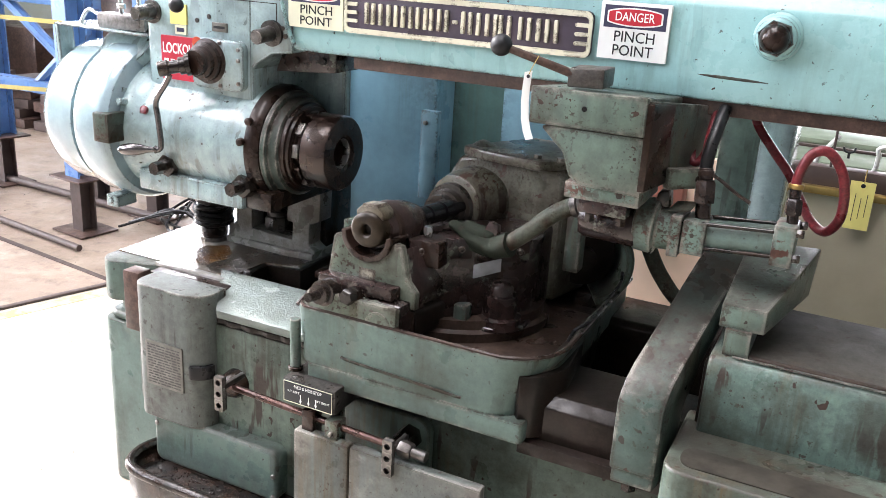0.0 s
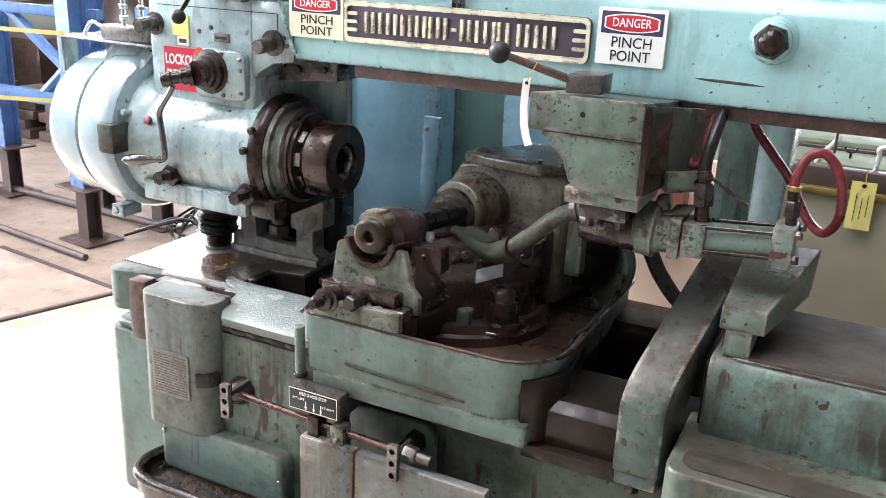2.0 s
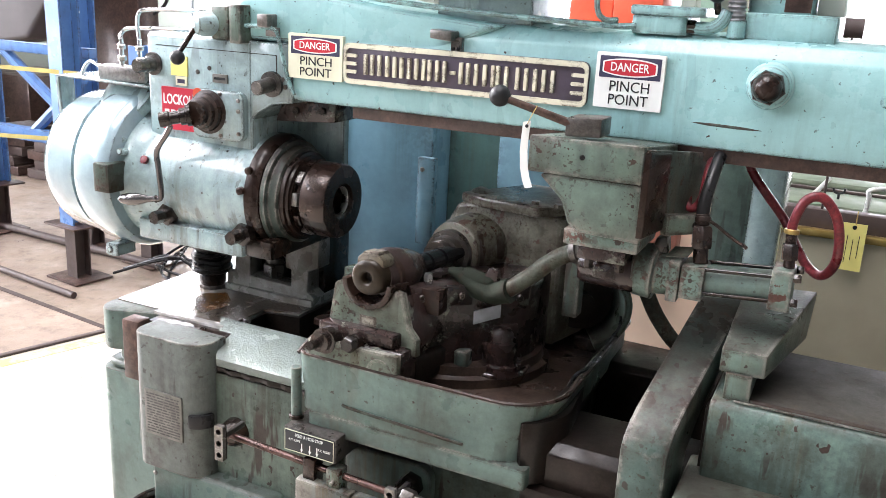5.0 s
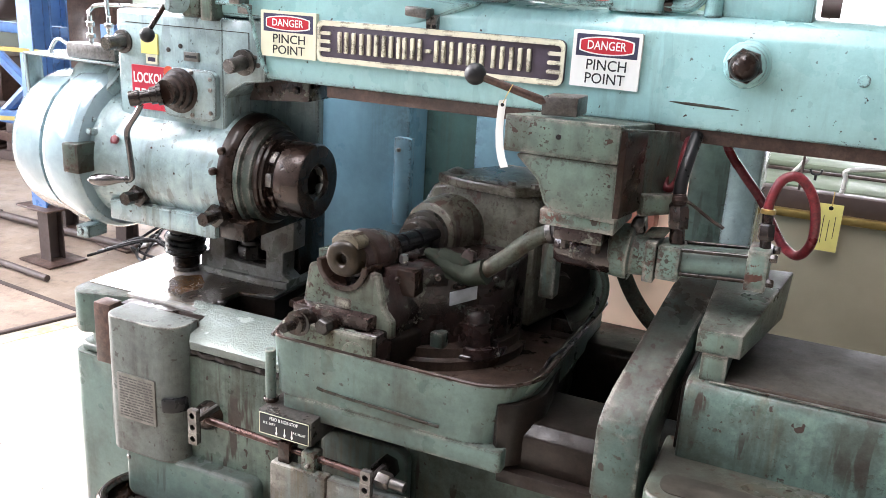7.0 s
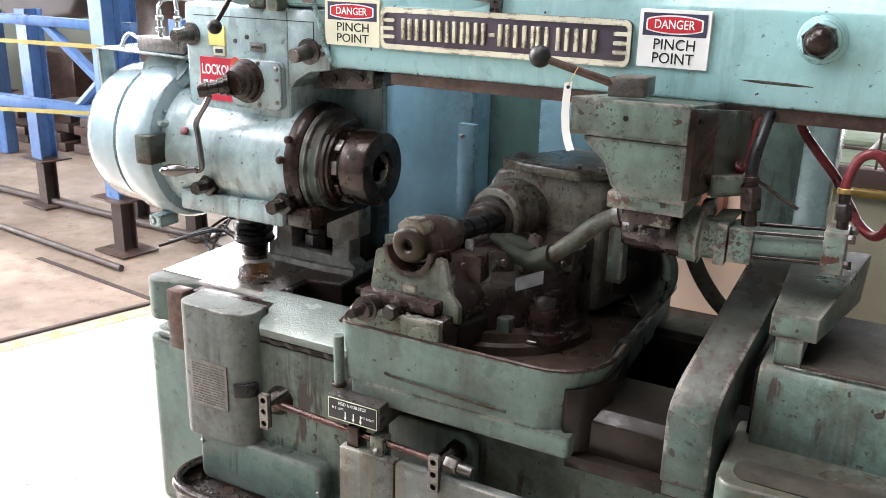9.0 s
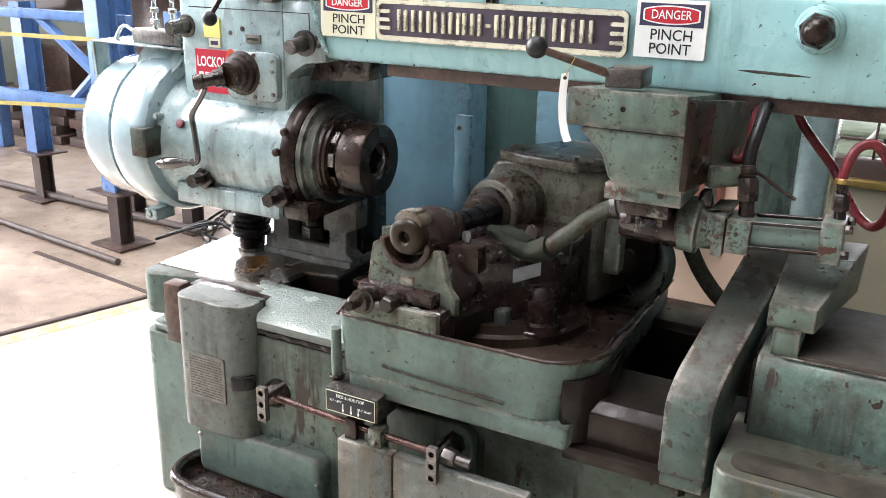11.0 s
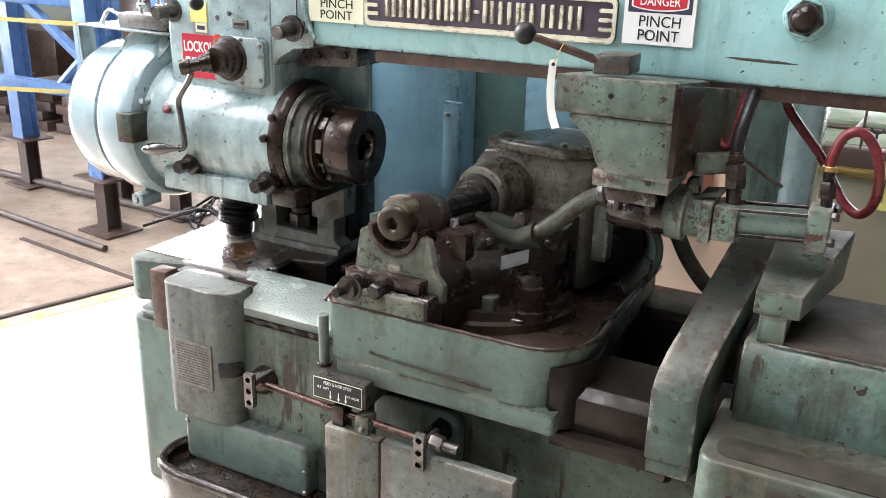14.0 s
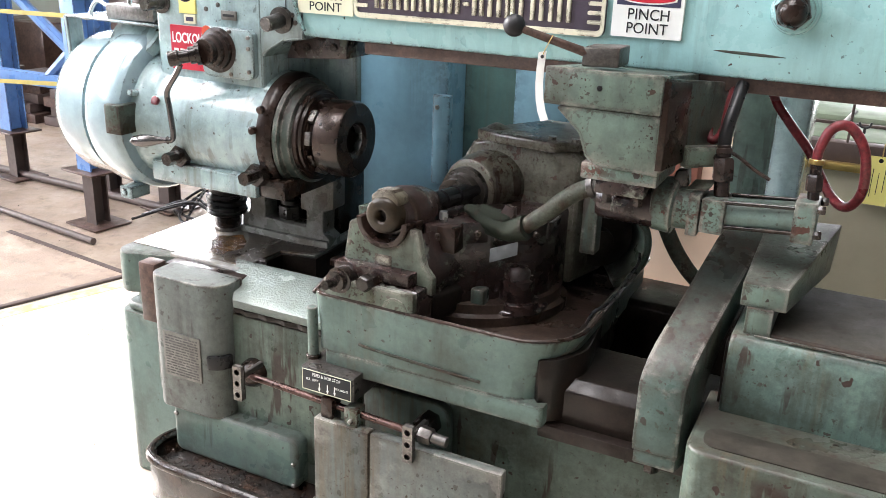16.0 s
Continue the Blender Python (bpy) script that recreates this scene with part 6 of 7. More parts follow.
part("beading", Shape().tube([(-0.175, 1.832, 1.003), (0.2, 1.832, 1.003), (0.9, 1.832, 1.003)], 0.0022, 12, False, False), WORN, tc, "worn edge bead")

# black ring hose behind the guard
ring = thing("black_cable_hose", (-0.45, 2.4, 0.8), "thick dark grey hose curving down behind the bed", "hose")
part("hose", Shape().tube([(-0.55, 2.40, 1.13), (-0.50, 2.40, 1.02), (-0.455, 2.40, 0.945), (-0.39, 2.40, 0.88), (-0.28, 2.40, 0.835)], 0.022, 14), GREYHOSE, ring)
wheel = thing("change_gear_guard", (-0.62, 2.36, 0.835), "open round green gear guard, dark inside, behind the hob head", "guard")
WM = pose(-0.665, 2.33, 0.985, 90, 0, 28)
arc = [(0.128 * math.cos(radians(a)), 0.128 * math.sin(radians(a))) for a in range(-75, 66, 7)]
arc += [(0.106 * math.cos(radians(a)), 0.106 * math.sin(radians(a))) for a in range(65, -76, -7)]
part("shell", Shape(WM).prism("z", -0.10, 0.07, arc, 0.004), WORN, wheel)
part("back_plate", Shape(WM).cyl((0, 0, -0.10), (0, 0, -0.09), 0.11, None, 44), OILY, wheel)
# Black disc added to fill the dark inside of the guard.
part("gear", Shape(WM).lathe((0, 0, -0.09), (0, 0, 0.09), [(0, 0.09), (0.08, 0.09), (0.082, 0.03), (0.12, 0.03)], 44), SLUDGE, wheel, "black disc filling the guard's dark inside")
part("bracket", Shape().box(-0.68, -0.60, 2.33, 2.45, 0.83, 0.875, 0.004), OILY, wheel)
cb_ = thing("frayed_cable", (-0.55, 2.2, 0.9), "frayed dark cable hooked over the tray rim", "cable")
part("cable", Shape().tube([(-0.60, 2.02, 0.84), (-0.575, 2.0, 0.90), (-0.55, 2.02, 0.92), (-0.545, 2.12, 0.93), (-0.535, 2.25, 0.955), (-0.545, 2.3, 0.97)], 0.005, 8), RUBBER, cb_)
part("strand", Shape().tube([(-0.585, 2.03, 0.86), (-0.552, 2.06, 0.925), (-0.54, 2.2, 0.94), (-0.54, 2.30, 0.955)], 0.003, 6), GREYHOSE, cb_)

# ---- cabinet and column behind the machine ----
cab = thing("electrical_cabinet", (-1.3, 2.9, 0), "light blue sheet-steel electrical cabinet behind the machine", "cabinet")
part("side_panel", Shape().box(-2.02, -1.36, 2.72, 3.1, 0.0, 1.62, 0.004), PANEL, cab)
part("tall_panel", Shape().box(-2.03, -1.74, 2.73, 3.1, 1.62, 2.5, 0.004), PANEL, cab)
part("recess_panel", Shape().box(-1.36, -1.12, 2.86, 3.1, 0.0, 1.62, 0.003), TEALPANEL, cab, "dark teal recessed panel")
part("door_panel", Shape().box(-1.12, -0.93, 2.74, 3.1, 0.0, 1.62, 0.004), PANEL, cab)
part("door_strip", Shape().box(-1.725, -1.705, 2.705, 2.72, 0.6, 1.62, 0.003), DULL, cab, "grey edge strip")
part("hinge_plate", Shape().box(-1.40, -1.335, 2.69, 2.72, 0.95, 1.262, 0.004), PANEL, cab)
part("hinge_bolt", Shape().cyl((-1.38, 2.692, 1.22), (-1.38, 2.682, 1.22), 0.008), DULL, cab)
col = thing("rear_column", (-0.3, 2.75, 0), "green machine column behind the air cylinder", "column")
part("column", Shape().box(-0.40, -0.285, 2.70, 2.9, 0.0, 1.7, 0.004), GREEN, col)
part("column_face", Shape().box(-0.285, -0.195, 2.66, 2.9, 0.0, 1.7, 0.004), HEAD, col, "pale blue face of the column")

# black cable bundle beside the panel
cbu = thing("black_cable", (-1.25, 2.45, 0.9), "bundle of black cables behind the hob head", "cable")
part("cable", Shape().tube([(-1.30, 2.50, 0.84), (-1.22, 2.45, 0.98), (-1.16, 2.44, 1.08), (-1.08, 2.45, 1.12), (-1.0, 2.47, 1.10)], 0.026, 10), RUBBER, cbu)
part("cable", Shape().tube([(-1.28, 2.42, 0.84), (-1.19, 2.40, 0.97), (-1.10, 2.42, 1.04), (-1.0, 2.44, 1.06)], 0.018, 10), RUBBER, cbu)

# ---- control box above the overarm ----
ctl = thing("control_box", (-0.95, 2.2, 1.75), "teal push-button control box on a pedestal over the arm", "control box")
part("case", Shape().prism("y", 2.0, 2.26, [(-1.262, 2.35), (-0.665, 2.35), (-0.648, 1.826), (-1.222, 1.835)], 0.004), BEAM, ctl)
part("side_box", Shape().box(-0.645, -0.595, 2.03, 2.10, 1.83, 2.35, 0.003), BEAM, ctl)
part("latch", Shape().tube([(-0.60, 2.03, 1.90), (-0.615, 2.025, 1.87), (-0.617, 2.03, 1.80), (-0.60, 2.04, 1.775), (-0.575, 2.06, 1.775)], 0.007, 8), BEAM, ctl)
part("pedestal", Shape().box(-1.06, -0.80, 2.10, 2.40, 1.745, 1.84, 0.004), HEAD, ctl)
for col_, (x, kind) in enumerate(((-1.106, "knob"), (-1.037, "knob"), (-0.968, "knob"), (-0.898, "red"), (-0.838, "stop"))):
    z = 1.888
    lp = part("legend_plate", Shape().box(x - 0.026, x + 0.026, 1.9975, 2.0005, z - 0.012, z + 0.046, 0), YELLOWED, ctl, "yellowed legend plate")
    part("bezel", Shape().lathe((x, 2.0, z), (x, 1.98, z), [(0, 0.024), (0.008, 0.024), (0.012, 0.02), (0.014, 0.02)], 28), CHROME, ctl)
    if kind == "knob":
        part("selector", Shape().lathe((x, 1.988, z), (x, 1.972, z), [(0, 0.016), (0.014, 0.015), (0.016, 0.012)], 24)
             .hexa([(x - 0.018, 1.958, z - 0.012), (x - 0.010, 1.958, z - 0.018), (x + 0.012, 1.975, z + 0.008), (x + 0.004, 1.975, z + 0.014),
                    (x - 0.018, 1.968, z - 0.012), (x - 0.010, 1.968, z - 0.018), (x + 0.012, 1.985, z + 0.008), (x + 0.004, 1.985, z + 0.014)], 0.001), SOCKET, ctl, "black selector knob")
    elif kind == "red":
        part("push_button", Shape().cyl((x, 1.99, z), (x, 1.978, z), 0.016), REDCAP, ctl, "red push button")
    else:
        part("stop_button", Shape().lathe((x, 1.99, z), (x, 1.955, z), [(0, 0.013), (0.012, 0.014), (0.014, 0.026), (0.024, 0.026), (0.032, 0.02), (0.035, 0.006)], 32), REDCAP, ctl, "red mushroom stop button")
for x in (-1.062, -0.982, -0.913, -0.85):
    z = 1.964
    part("bezel", Shape().lathe((x, 2.0, z), (x, 1.975, z), [(0, 0.026), (0.012, 0.026), (0.018, 0.023), (0.022, 0.021), (0.022, 0.016), (0.012, 0.015)], 28), CHROME, ctl)
    part("push_button", Shape().cyl((x, 1.995, z), (x, 1.98, z), 0.016), SOCKET, ctl, "black push button")
part("blank_cap", Shape().lathe((-1.112, 2.0, 1.968), (-1.112, 1.99, 1.968), [(0, 0.022), (0.006, 0.022), (0.009, 0.016)], 28), BEAM, ctl)

# pump unit on top of the arm
pu = thing("valve_unit", (-0.47, 2.12, 1.75), "painted valve housing with an elbow and a black ball lever", "valve")
part("housing", Shape().prism("z", 1.748, 1.79, rounded(-0.545, -0.42, 2.07, 2.25, 0.015), 0.004), BEAM, pu)
part("cover", Shape().prism("z", 1.79, 1.812, rounded(-0.55, -0.38, 2.065, 2.26, 0.015), 0.005), BEAM, pu)
part("elbow", Shape().tube([(-0.42, 2.10, 1.768), (-0.37, 2.10, 1.768), (-0.345, 2.10, 1.785), (-0.335, 2.10, 1.81)], 0.015, 12), BEAM, pu)
part("nut", Shape().hexnut((-0.425, 2.10, 1.768), (-0.40, 2.10, 1.768), 0.017), OILY, pu)
part("lever_rod", Shape().cyl((-0.36, 2.12, 1.80), (-0.365, 2.10, 1.84), 0.008), OILY, pu)
part("ball", Shape().ball((-0.362, 2.09, 1.848), 0.024), SOCKET, pu, "black plastic ball")
sc = thing("spring_column", (-0.32, 2.11, 1.75), "threaded upright screw with close steel turns", "screw")
turns = [(k * 0.00475, 0.0215 if k % 2 else 0.0165) for k in range(130)]
part("thread", Shape().lathe((-0.318, 2.11, 1.785), (-0.336, 2.11, 2.4), turns, 24), GALVANISED, sc, "steel screw thread")
part("foot", Shape().cyl((-0.314, 2.11, 1.748), (-0.314, 2.11, 1.79), 0.02), BEAM, sc)
tw = thing("rear_tower", (-0.2, 2.35, 1.74), "blue-green tower with rust patches behind the arm", "tower")
part("plinth", Shape().box(-0.30, -0.105, 2.11, 2.45, 1.745, 1.808, 0.006), BEAM, tw)
part("tower", Shape().box(-0.30, -0.165, 2.14, 2.45, 1.80, 2.6, 0.005), BEAM, tw)
part("rust_patch", Shape().prism("y", 2.1385, 2.1402, [(-0.222, 1.812), (-0.222, 1.838), (-0.208, 1.846), (-0.203, 1.862), (-0.188, 1.868), (-0.184, 1.89), (-0.176, 1.894), (-0.170, 1.93), (-0.166, 1.932), (-0.166, 1.812)], 0), RUST, tw, "flaked rusty patch")
part("seam", Shape().box(-0.2325, -0.2305, 2.1375, 2.1402, 1.83, 2.5, 0), DARKGREEN, tw)
part("yellow_note", Shape().box(-0.163, -0.148, 2.19, 2.203, 1.94, 2.05, 0), PALEYELLOW, tw, "faded yellow paper strip")
bc = thing("beige_cabinet", (-0.12, 2.4, 1.81), "beige sheet-metal cabinet with handles beside the tower", "cabinet")
part("body", Shape().box(-0.158, -0.10, 2.20, 2.5, 1.808, 2.6, 0.003), BEIGE, bc)
for z in (1.88, 2.12):
    part("handle", Shape().tube([(-0.128, 2.20, z), (-0.128, 2.175, z + 0.01), (-0.128, 2.175, z + 0.06), (-0.128, 2.20, z + 0.07)], 0.004, 8), CHROME, bc)

# ---- blue barrier posts, rails and pipes on the floor ----


def blue_post(x, y, h, angle):
    m = pose(x, y, 0, 0, 0, angle)
    p = thing("barrier_post", (x, y, 0), "blue steel post on a brown base column with flange plates", "post", "barrier posts")
    part("base_plate", Shape(m).box(-0.15, 0.15, -0.13, 0.13, 0.0, 0.012, 0.002), RUST, p)
    part("stub", Shape(m).prism("z", 0.01, 0.34, [(-0.05, -0.05), (0.05, -0.05), (0.05, -0.04), (0.006, -0.04), (0.006, 0.04), (0.05, 0.04), (0.05, 0.05), (-0.05, 0.05), (-0.05, 0.04), (-0.006, 0.04), (-0.006, -0.04), (-0.05, -0.04)], 0), CLUTTER, p, "rusty brown stub column")
    part("flange_plate", Shape(m).box(-0.15, 0.15, -0.12, 0.12, 0.34, 0.352, 0.002), RUST, p)
    part("post", Shape(m).prism("z", 0.35, h, [(-0.065, -0.065), (0.065, -0.065), (0.065, -0.053), (0.008, -0.053), (0.008, 0.053), (0.065, 0.053), (0.065, 0.065), (-0.065, 0.065), (-0.065, 0.053), (-0.008, 0.053), (-0.008, -0.053), (-0.065, -0.053)], 0), BLUE, p)
    return p


blue_post(-4.26, 3.74, 1.80, -8)
blue_post(-5.56, 4.22, 1.40, -8)
blue_post(-4.12, 4.22, 1.4, -8)
bp2 = blue_post(-4.73, 4.30, 1.85, -8)
dg = thing("diamond_sign", (-4.70, 4.2, 1.5), "white diamond-shaped sign on a blue post", "sign")
part("plate", Shape().prism("y", 4.222, 4.230, [(-4.71, 1.49), (-4.655, 1.575), (-4.71, 1.66), (-4.765, 1.575)], 0), WHITE, dg)
part("print_bar", Shape().box(-4.735, -4.685, 4.2205, 4.2225, 1.565, 1.585, 0), INK, dg)
fr = thing("blue_frame", (-5.0, 3.9, 0.8), "blue diagonal braces and rails between the posts", "frame")
part("rail", Shape().box(-7.0, -4.2, 3.86, 3.92, 1.33, 1.39, 0.002), BLUE, fr)
part("rail", Shape().box(-7.0, -4.2, 3.86, 3.92, 0.78, 0.86, 0.002), BLUE, fr)
part("brace", Shape().cyl((-5.0, 3.9, 1.35), (-4.3, 3.9, 0.86), 0.035, None, 8), BLUE, fr)
part("brace", Shape().cyl((-4.75, 3.9, 0.84), (-4.3, 3.9, 1.2), 0.035, None, 8), BLUE, fr)
sp = thing("safety_strap", (-4.6, 3.7, 1.2), "yellow safety strap along the posts", "strap")
part("strap", Shape().hexa([(-7.0, 3.70, 1.20), (-3.2, 3.66, 1.27), (-3.2, 3.664, 1.27), (-7.0, 3.704, 1.20), (-7.0, 3.70, 1.225), (-3.2, 3.66, 1.295), (-3.2, 3.664, 1.295), (-7.0, 3.704, 1.225)], 0), YELLOW, sp)
part("strap", Shape().hexa([(-7.0, 3.70, 0.68), (-4.2, 3.68, 0.86), (-4.2, 3.684, 0.86), (-7.0, 3.704, 0.68), (-7.0, 3.70, 0.705), (-4.2, 3.68, 0.885), (-4.2, 3.684, 0.885), (-7.0, 3.704, 0.705)], 0), YELLOW, sp)
for a, b, r in (((-6.2, 4.25, 0.028), (-3.95, 4.12, 0.028), 0.026), ((-5.3, 3.62, 0.022), (-3.98, 3.44, 0.022), 0.02)):
    q = thing("loose_pipe", ((a[0] + b[0]) / 2, (a[1] + b[1]) / 2, 0), "dark steel pipe lying on the floor", "pipe", "loose pipes")
    part("pipe", Shape().cyl(a, b, r, None, 16), CLUTTER, q)
cw = thing("floor_cable", (-3.7, 4.2, 0), "tangle of dark cable on the floor behind the machine", "cable")
rnd = random.Random(3)
for k in range(8):
    part("loop", Shape().tube([(-4.05 + rnd.uniform(-0.15, 0.15), 4.1 + rnd.uniform(-0.25, 0.25), 0.02), (-3.85 + rnd.uniform(-0.1, 0.1), 4.0 + rnd.uniform(-0.2, 0.3), 0.03 + rnd.uniform(0, 0.14)), (-3.55 + rnd.uniform(-0.1, 0.1), 4.0 + rnd.uniform(-0.2, 0.2), 0.02 + rnd.uniform(0, 0.1)), (-3.2, 3.8 + 0.1 * k, 0.05), (-2.6, 3.3 + 0.07 * k, 0.25)], 0.009, 6), RUBBER, cw)
solo("floor_line", Shape().prism("z", -0.01, 0.002, [seam(-6, 0.035), seam(-6, 0.12), seam(6, 0.12), seam(6, 0.035)], 0), FADED, "worn yellow floor marking line", "marking", kind="structure")
solo("plate_joint", Shape().hexa([(-4.6, 3.34, -0.006), (-3.5, 3.20, -0.006), (-3.5, 3.23, -0.006), (-4.6, 3.375, -0.006), (-4.6, 3.34, 0.0), (-3.5, 3.20, 0.0), (-3.5, 3.23, 0.0), (-4.6, 3.375, 0.0)], 0), CLUTTER, "dark joint between two floor plates", "joint", kind="structure")
solo("floor_gap", Shape().prism("z", -0.01, 0.012, [seam(-6, -0.03), seam(-6, 0.004), seam(6, 0.004), seam(6, -0.03)], 0.002), CLUTTER, "dark raised edge of the floor plates", "edge strip", kind="structure")

# ---- distance ----
cv = thing("conveyor_chute", (-8.0, 6.5, 0), "big grey inclined chute in the distance", "chute")
part("chute", Shape().prism("y", 4.95, 5.35, [(-9.3, 4.50), (-5.62, 1.92), (-5.60, 1.84), (-5.72, 1.66), (-6.02, 1.30), (-6.7, 1.18), (-9.3, 2.9)], 0.05, 3), GREYBEAM, cv)
part("leg", Shape().box(-7.4, -7.28, 5.15, 5.27, 0, 2.6, 0.01), BLUE, cv)
part("leg", Shape().box(-9.0, -8.86, 5.3, 5.45, 0, 3.5, 0.01), BLUE, cv)
dm = thing("distant_machine", (-6.1, 6.3, 0), "dark brown machine with a motor in the distance", "machine")
part("body", Shape().box(-6.57, -5.95, 6.0, 6.3, 1.64, 2.03, 0.03), CLUTTER, dm)
part("round_plate", Shape().cyl((-6.25, 6.0, 1.82), (-6.25, 5.95, 1.82), 0.13, None, 28), CLUTTER, dm)
part("flange", Shape().cyl((-6.40, 6.0, 1.99), (-6.40, 5.9, 1.99), 0.09, None, 24), CLUTTER, dm)
part("pedestal", Shape().box(-6.60, -5.92, 6.04, 6.3, 0, 1.64, 0.03), RUST, dm)
part("motor", Shape().lathe((-5.98, 6.15, 2.05), (-5.42, 6.05, 2.08), [(0, 0.08), (0.25, 0.08), (0.26, 0.115), (0.50, 0.115), (0.505, 0.125), (0.54, 0.125), (0.56, 0.11), (0.56, 0.07), (0.545, 0.06)], 28), CLUTTER, dm, "round dark motor")
for k in range(5):
    a = radians(72 * k + 10)
    part("wheel_spoke", Shape().cyl((-5.425, 6.05, 2.08), (-5.425 + 0.012, 6.05 + 0.10 * math.cos(a), 2.08 + 0.10 * math.sin(a)), 0.010, None, 8), GALVANISED, dm)
part("guard_plate", Shape().box(-6.50, -6.02, 5.985, 6.0, 1.68, 1.99, 0.006), GREYBEAM, dm, "grey cover plate")
part("lever", Shape().cyl((-6.5, 5.97, 1.70), (-6.45, 5.97, 1.98), 0.03, None, 12), GALVANISED, dm)
part("cable", Shape().tube([(-5.6, 6.1, 1.98), (-5.58, 6.1, 1.8), (-5.66, 6.1, 1.6), (-5.8, 6.1, 1.5)], 0.015, 8), RUBBER, dm)
part("base", Shape().box(-7.2, -5.6, 6.9, 7.6, 0, 0.9, 0.03), RUST, dm)
rnd = random.Random(8)
for k in range(7):
    x0 = -9.3 + 0.62 * k
    q = thing("scrap_stack", (x0 + 0.28, 5.75, 0), "low stack of rusty dark steel scrap on the floor", "scrap", "scrap stacks")
    for j in range(5):
        w, z0 = rnd.uniform(0.18, 0.30), 0.085 * j
        part("bar", Shape(pose(x0 + 0.28 + rnd.uniform(-0.04, 0.04), 5.75 + rnd.uniform(-0.05, 0.05), z0, 0, 0, rnd.uniform(-9, 9))).box(-w, w, -0.22, 0.22, 0.0, 0.083, 0.006), CLUTTER if (j + k) % 3 else RUST, q)
for k, (x0, x1, y0, z1, mt) in enumerate(((-9.2, -7.6, 8.4, 1.1, CLUTTER), (-7.4, -5.8, 9.0, 1.3, RUST), (-5.6, -4.4, 8.6, 0.9, CLUTTER), (-9.2, -8.3, 6.8, 0.7, RUST))):
    q = thing("crate", ((x0 + x1) / 2, y0 + 0.4, 0), "dark steel bin standing in the far part of the hall", "bin", "far bins")
    part("bin", Shape().box(x0, x1, y0, y0 + 0.9, 0.08, z1, 0.02), mt, q)
    part("skid", Shape().box(x0 + 0.05, x0 + 0.2, y0, y0 + 0.9, 0, 0.08, 0.005), CLUTTER, q)
    part("skid", Shape().box(x1 - 0.2, x1 - 0.05, y0, y0 + 0.9, 0, 0.08, 0.005), CLUTTER, q)
yf = thing("safety_barrier", (-6.6, 9.5, 0), "yellow painted steel barrier in the distance", "barrier")
part("post", Shape().box(-7.0, -6.93, 9.5, 9.6, 0, 2.25, 0.005), YELLOW, yf)
part("rail", Shape().box(-8.4, -5.6, 9.5, 9.6, 2.22, 2.27, 0.005), YELLOW, yf)
part("rail", Shape().box(-8.4, -5.6, 9.5, 9.6, 1.80, 1.85, 0.005), YELLOW, yf)
part("brace", Shape().cyl((-6.9, 9.55, 0.9), (-5.9, 9.55, 2.22), 0.03, None, 8), YELLOW, yf)

ob = thing("orange_welder", (-1.1, 4.2, 1.0), "orange-red sheet-metal box on a stand", "box")
part("box", Shape().box(-1.12, -0.90, 4.0, 4.4, 1.4, 1.87, 0.008), ORANGE, ob)
part("panel", Shape().box(-1.45, -1.15, 4.1, 4.5, 1.4, 1.82, 0.008), ORANGE, ob)
part("stand", Shape().box(-1.4, -0.95, 4.05, 4.4, 0.0, 1.4, 0.01), DARKGREEN, ob)

ct = thing("cable_tangle", (-1.2, 4.2, 1.82), "tangle of dark cables lying on the orange boxes", "cable")
rnd = random.Random(5)
for k in range(7):
    x0, y0 = -1.40 + 0.07 * k, 4.15 + rnd.uniform(0, 0.15)
    part("loop", Shape().tube([(x0, y0, 1.83), (x0 + 0.03, y0, 1.88 + rnd.uniform(0, 0.05)), (x0 + 0.10, y0 + 0.05, 1.90 + rnd.uniform(0, 0.04)), (x0 + 0.16, y0, 1.87), (x0 + 0.18, y0 - 0.02, 1.83 + 0.04 * (x0 > -1.3))], 0.009, 8), RUBBER, ct)
dmo = thing("dark_motor", (-0.1, 3.5, 1.6), "dark motor with a cable on a stand behind the tower", "motor")
part("casing", Shape().cyl((-0.15, 3.55, 1.765), (-0.08, 3.55, 1.765), 0.035), CLUTTER, dmo)
part("stand", Shape().cyl((-0.115, 3.55, 1.09), (-0.115, 3.55, 1.74), 0.005, None, 8).box(-0.3, 0.2, 3.53, 3.6, 1.02, 1.10, 0.005), CLUTTER, dmo)

hp = thing("brown_post", (-1.6, 6.0, 0), "brown steel post standing behind the orange boxes", "post")
part("post", Shape().box(-1.65, -1.55, 5.95, 6.1, 0, 4.0, 0.006), RUST, hp)
part("edge_strip", Shape().box(-1.71, -1.65, 5.96, 6.05, 0, 4.0, 0.004), FRAMEGREEN, hp, "pale green edge strip")
part("edge_strip", Shape().box(-1.55, -1.50, 5.96, 6.05, 0, 4.0, 0.004), FRAMEGREEN, hp, "pale green edge strip")
wp = thing("white_panel", (-2.5, 3.06, 1.5), "white sheet panel carrying pilot lamps behind the headstock", "panel")
part("sheet", Shape().box(-2.53, -2.36, 3.05, 3.10, 1.66, 2.3, 0.004), WHITE, wp)
part("bracket", Shape().box(-2.48, -2.42, 3.06, 3.10, 1.40, 1.66, 0.003), GALVANISED, wp)
part("button", Shape().cyl((-2.445, 3.05, 1.985), (-2.46, 3.02, 1.98), 0.022), DULL, wp, "grey push button")
pl = thing("pilot_lamp", (-2.47, 3.0, 1.8), "red pilot lamp on a grey conduit behind the headstock", "lamp")
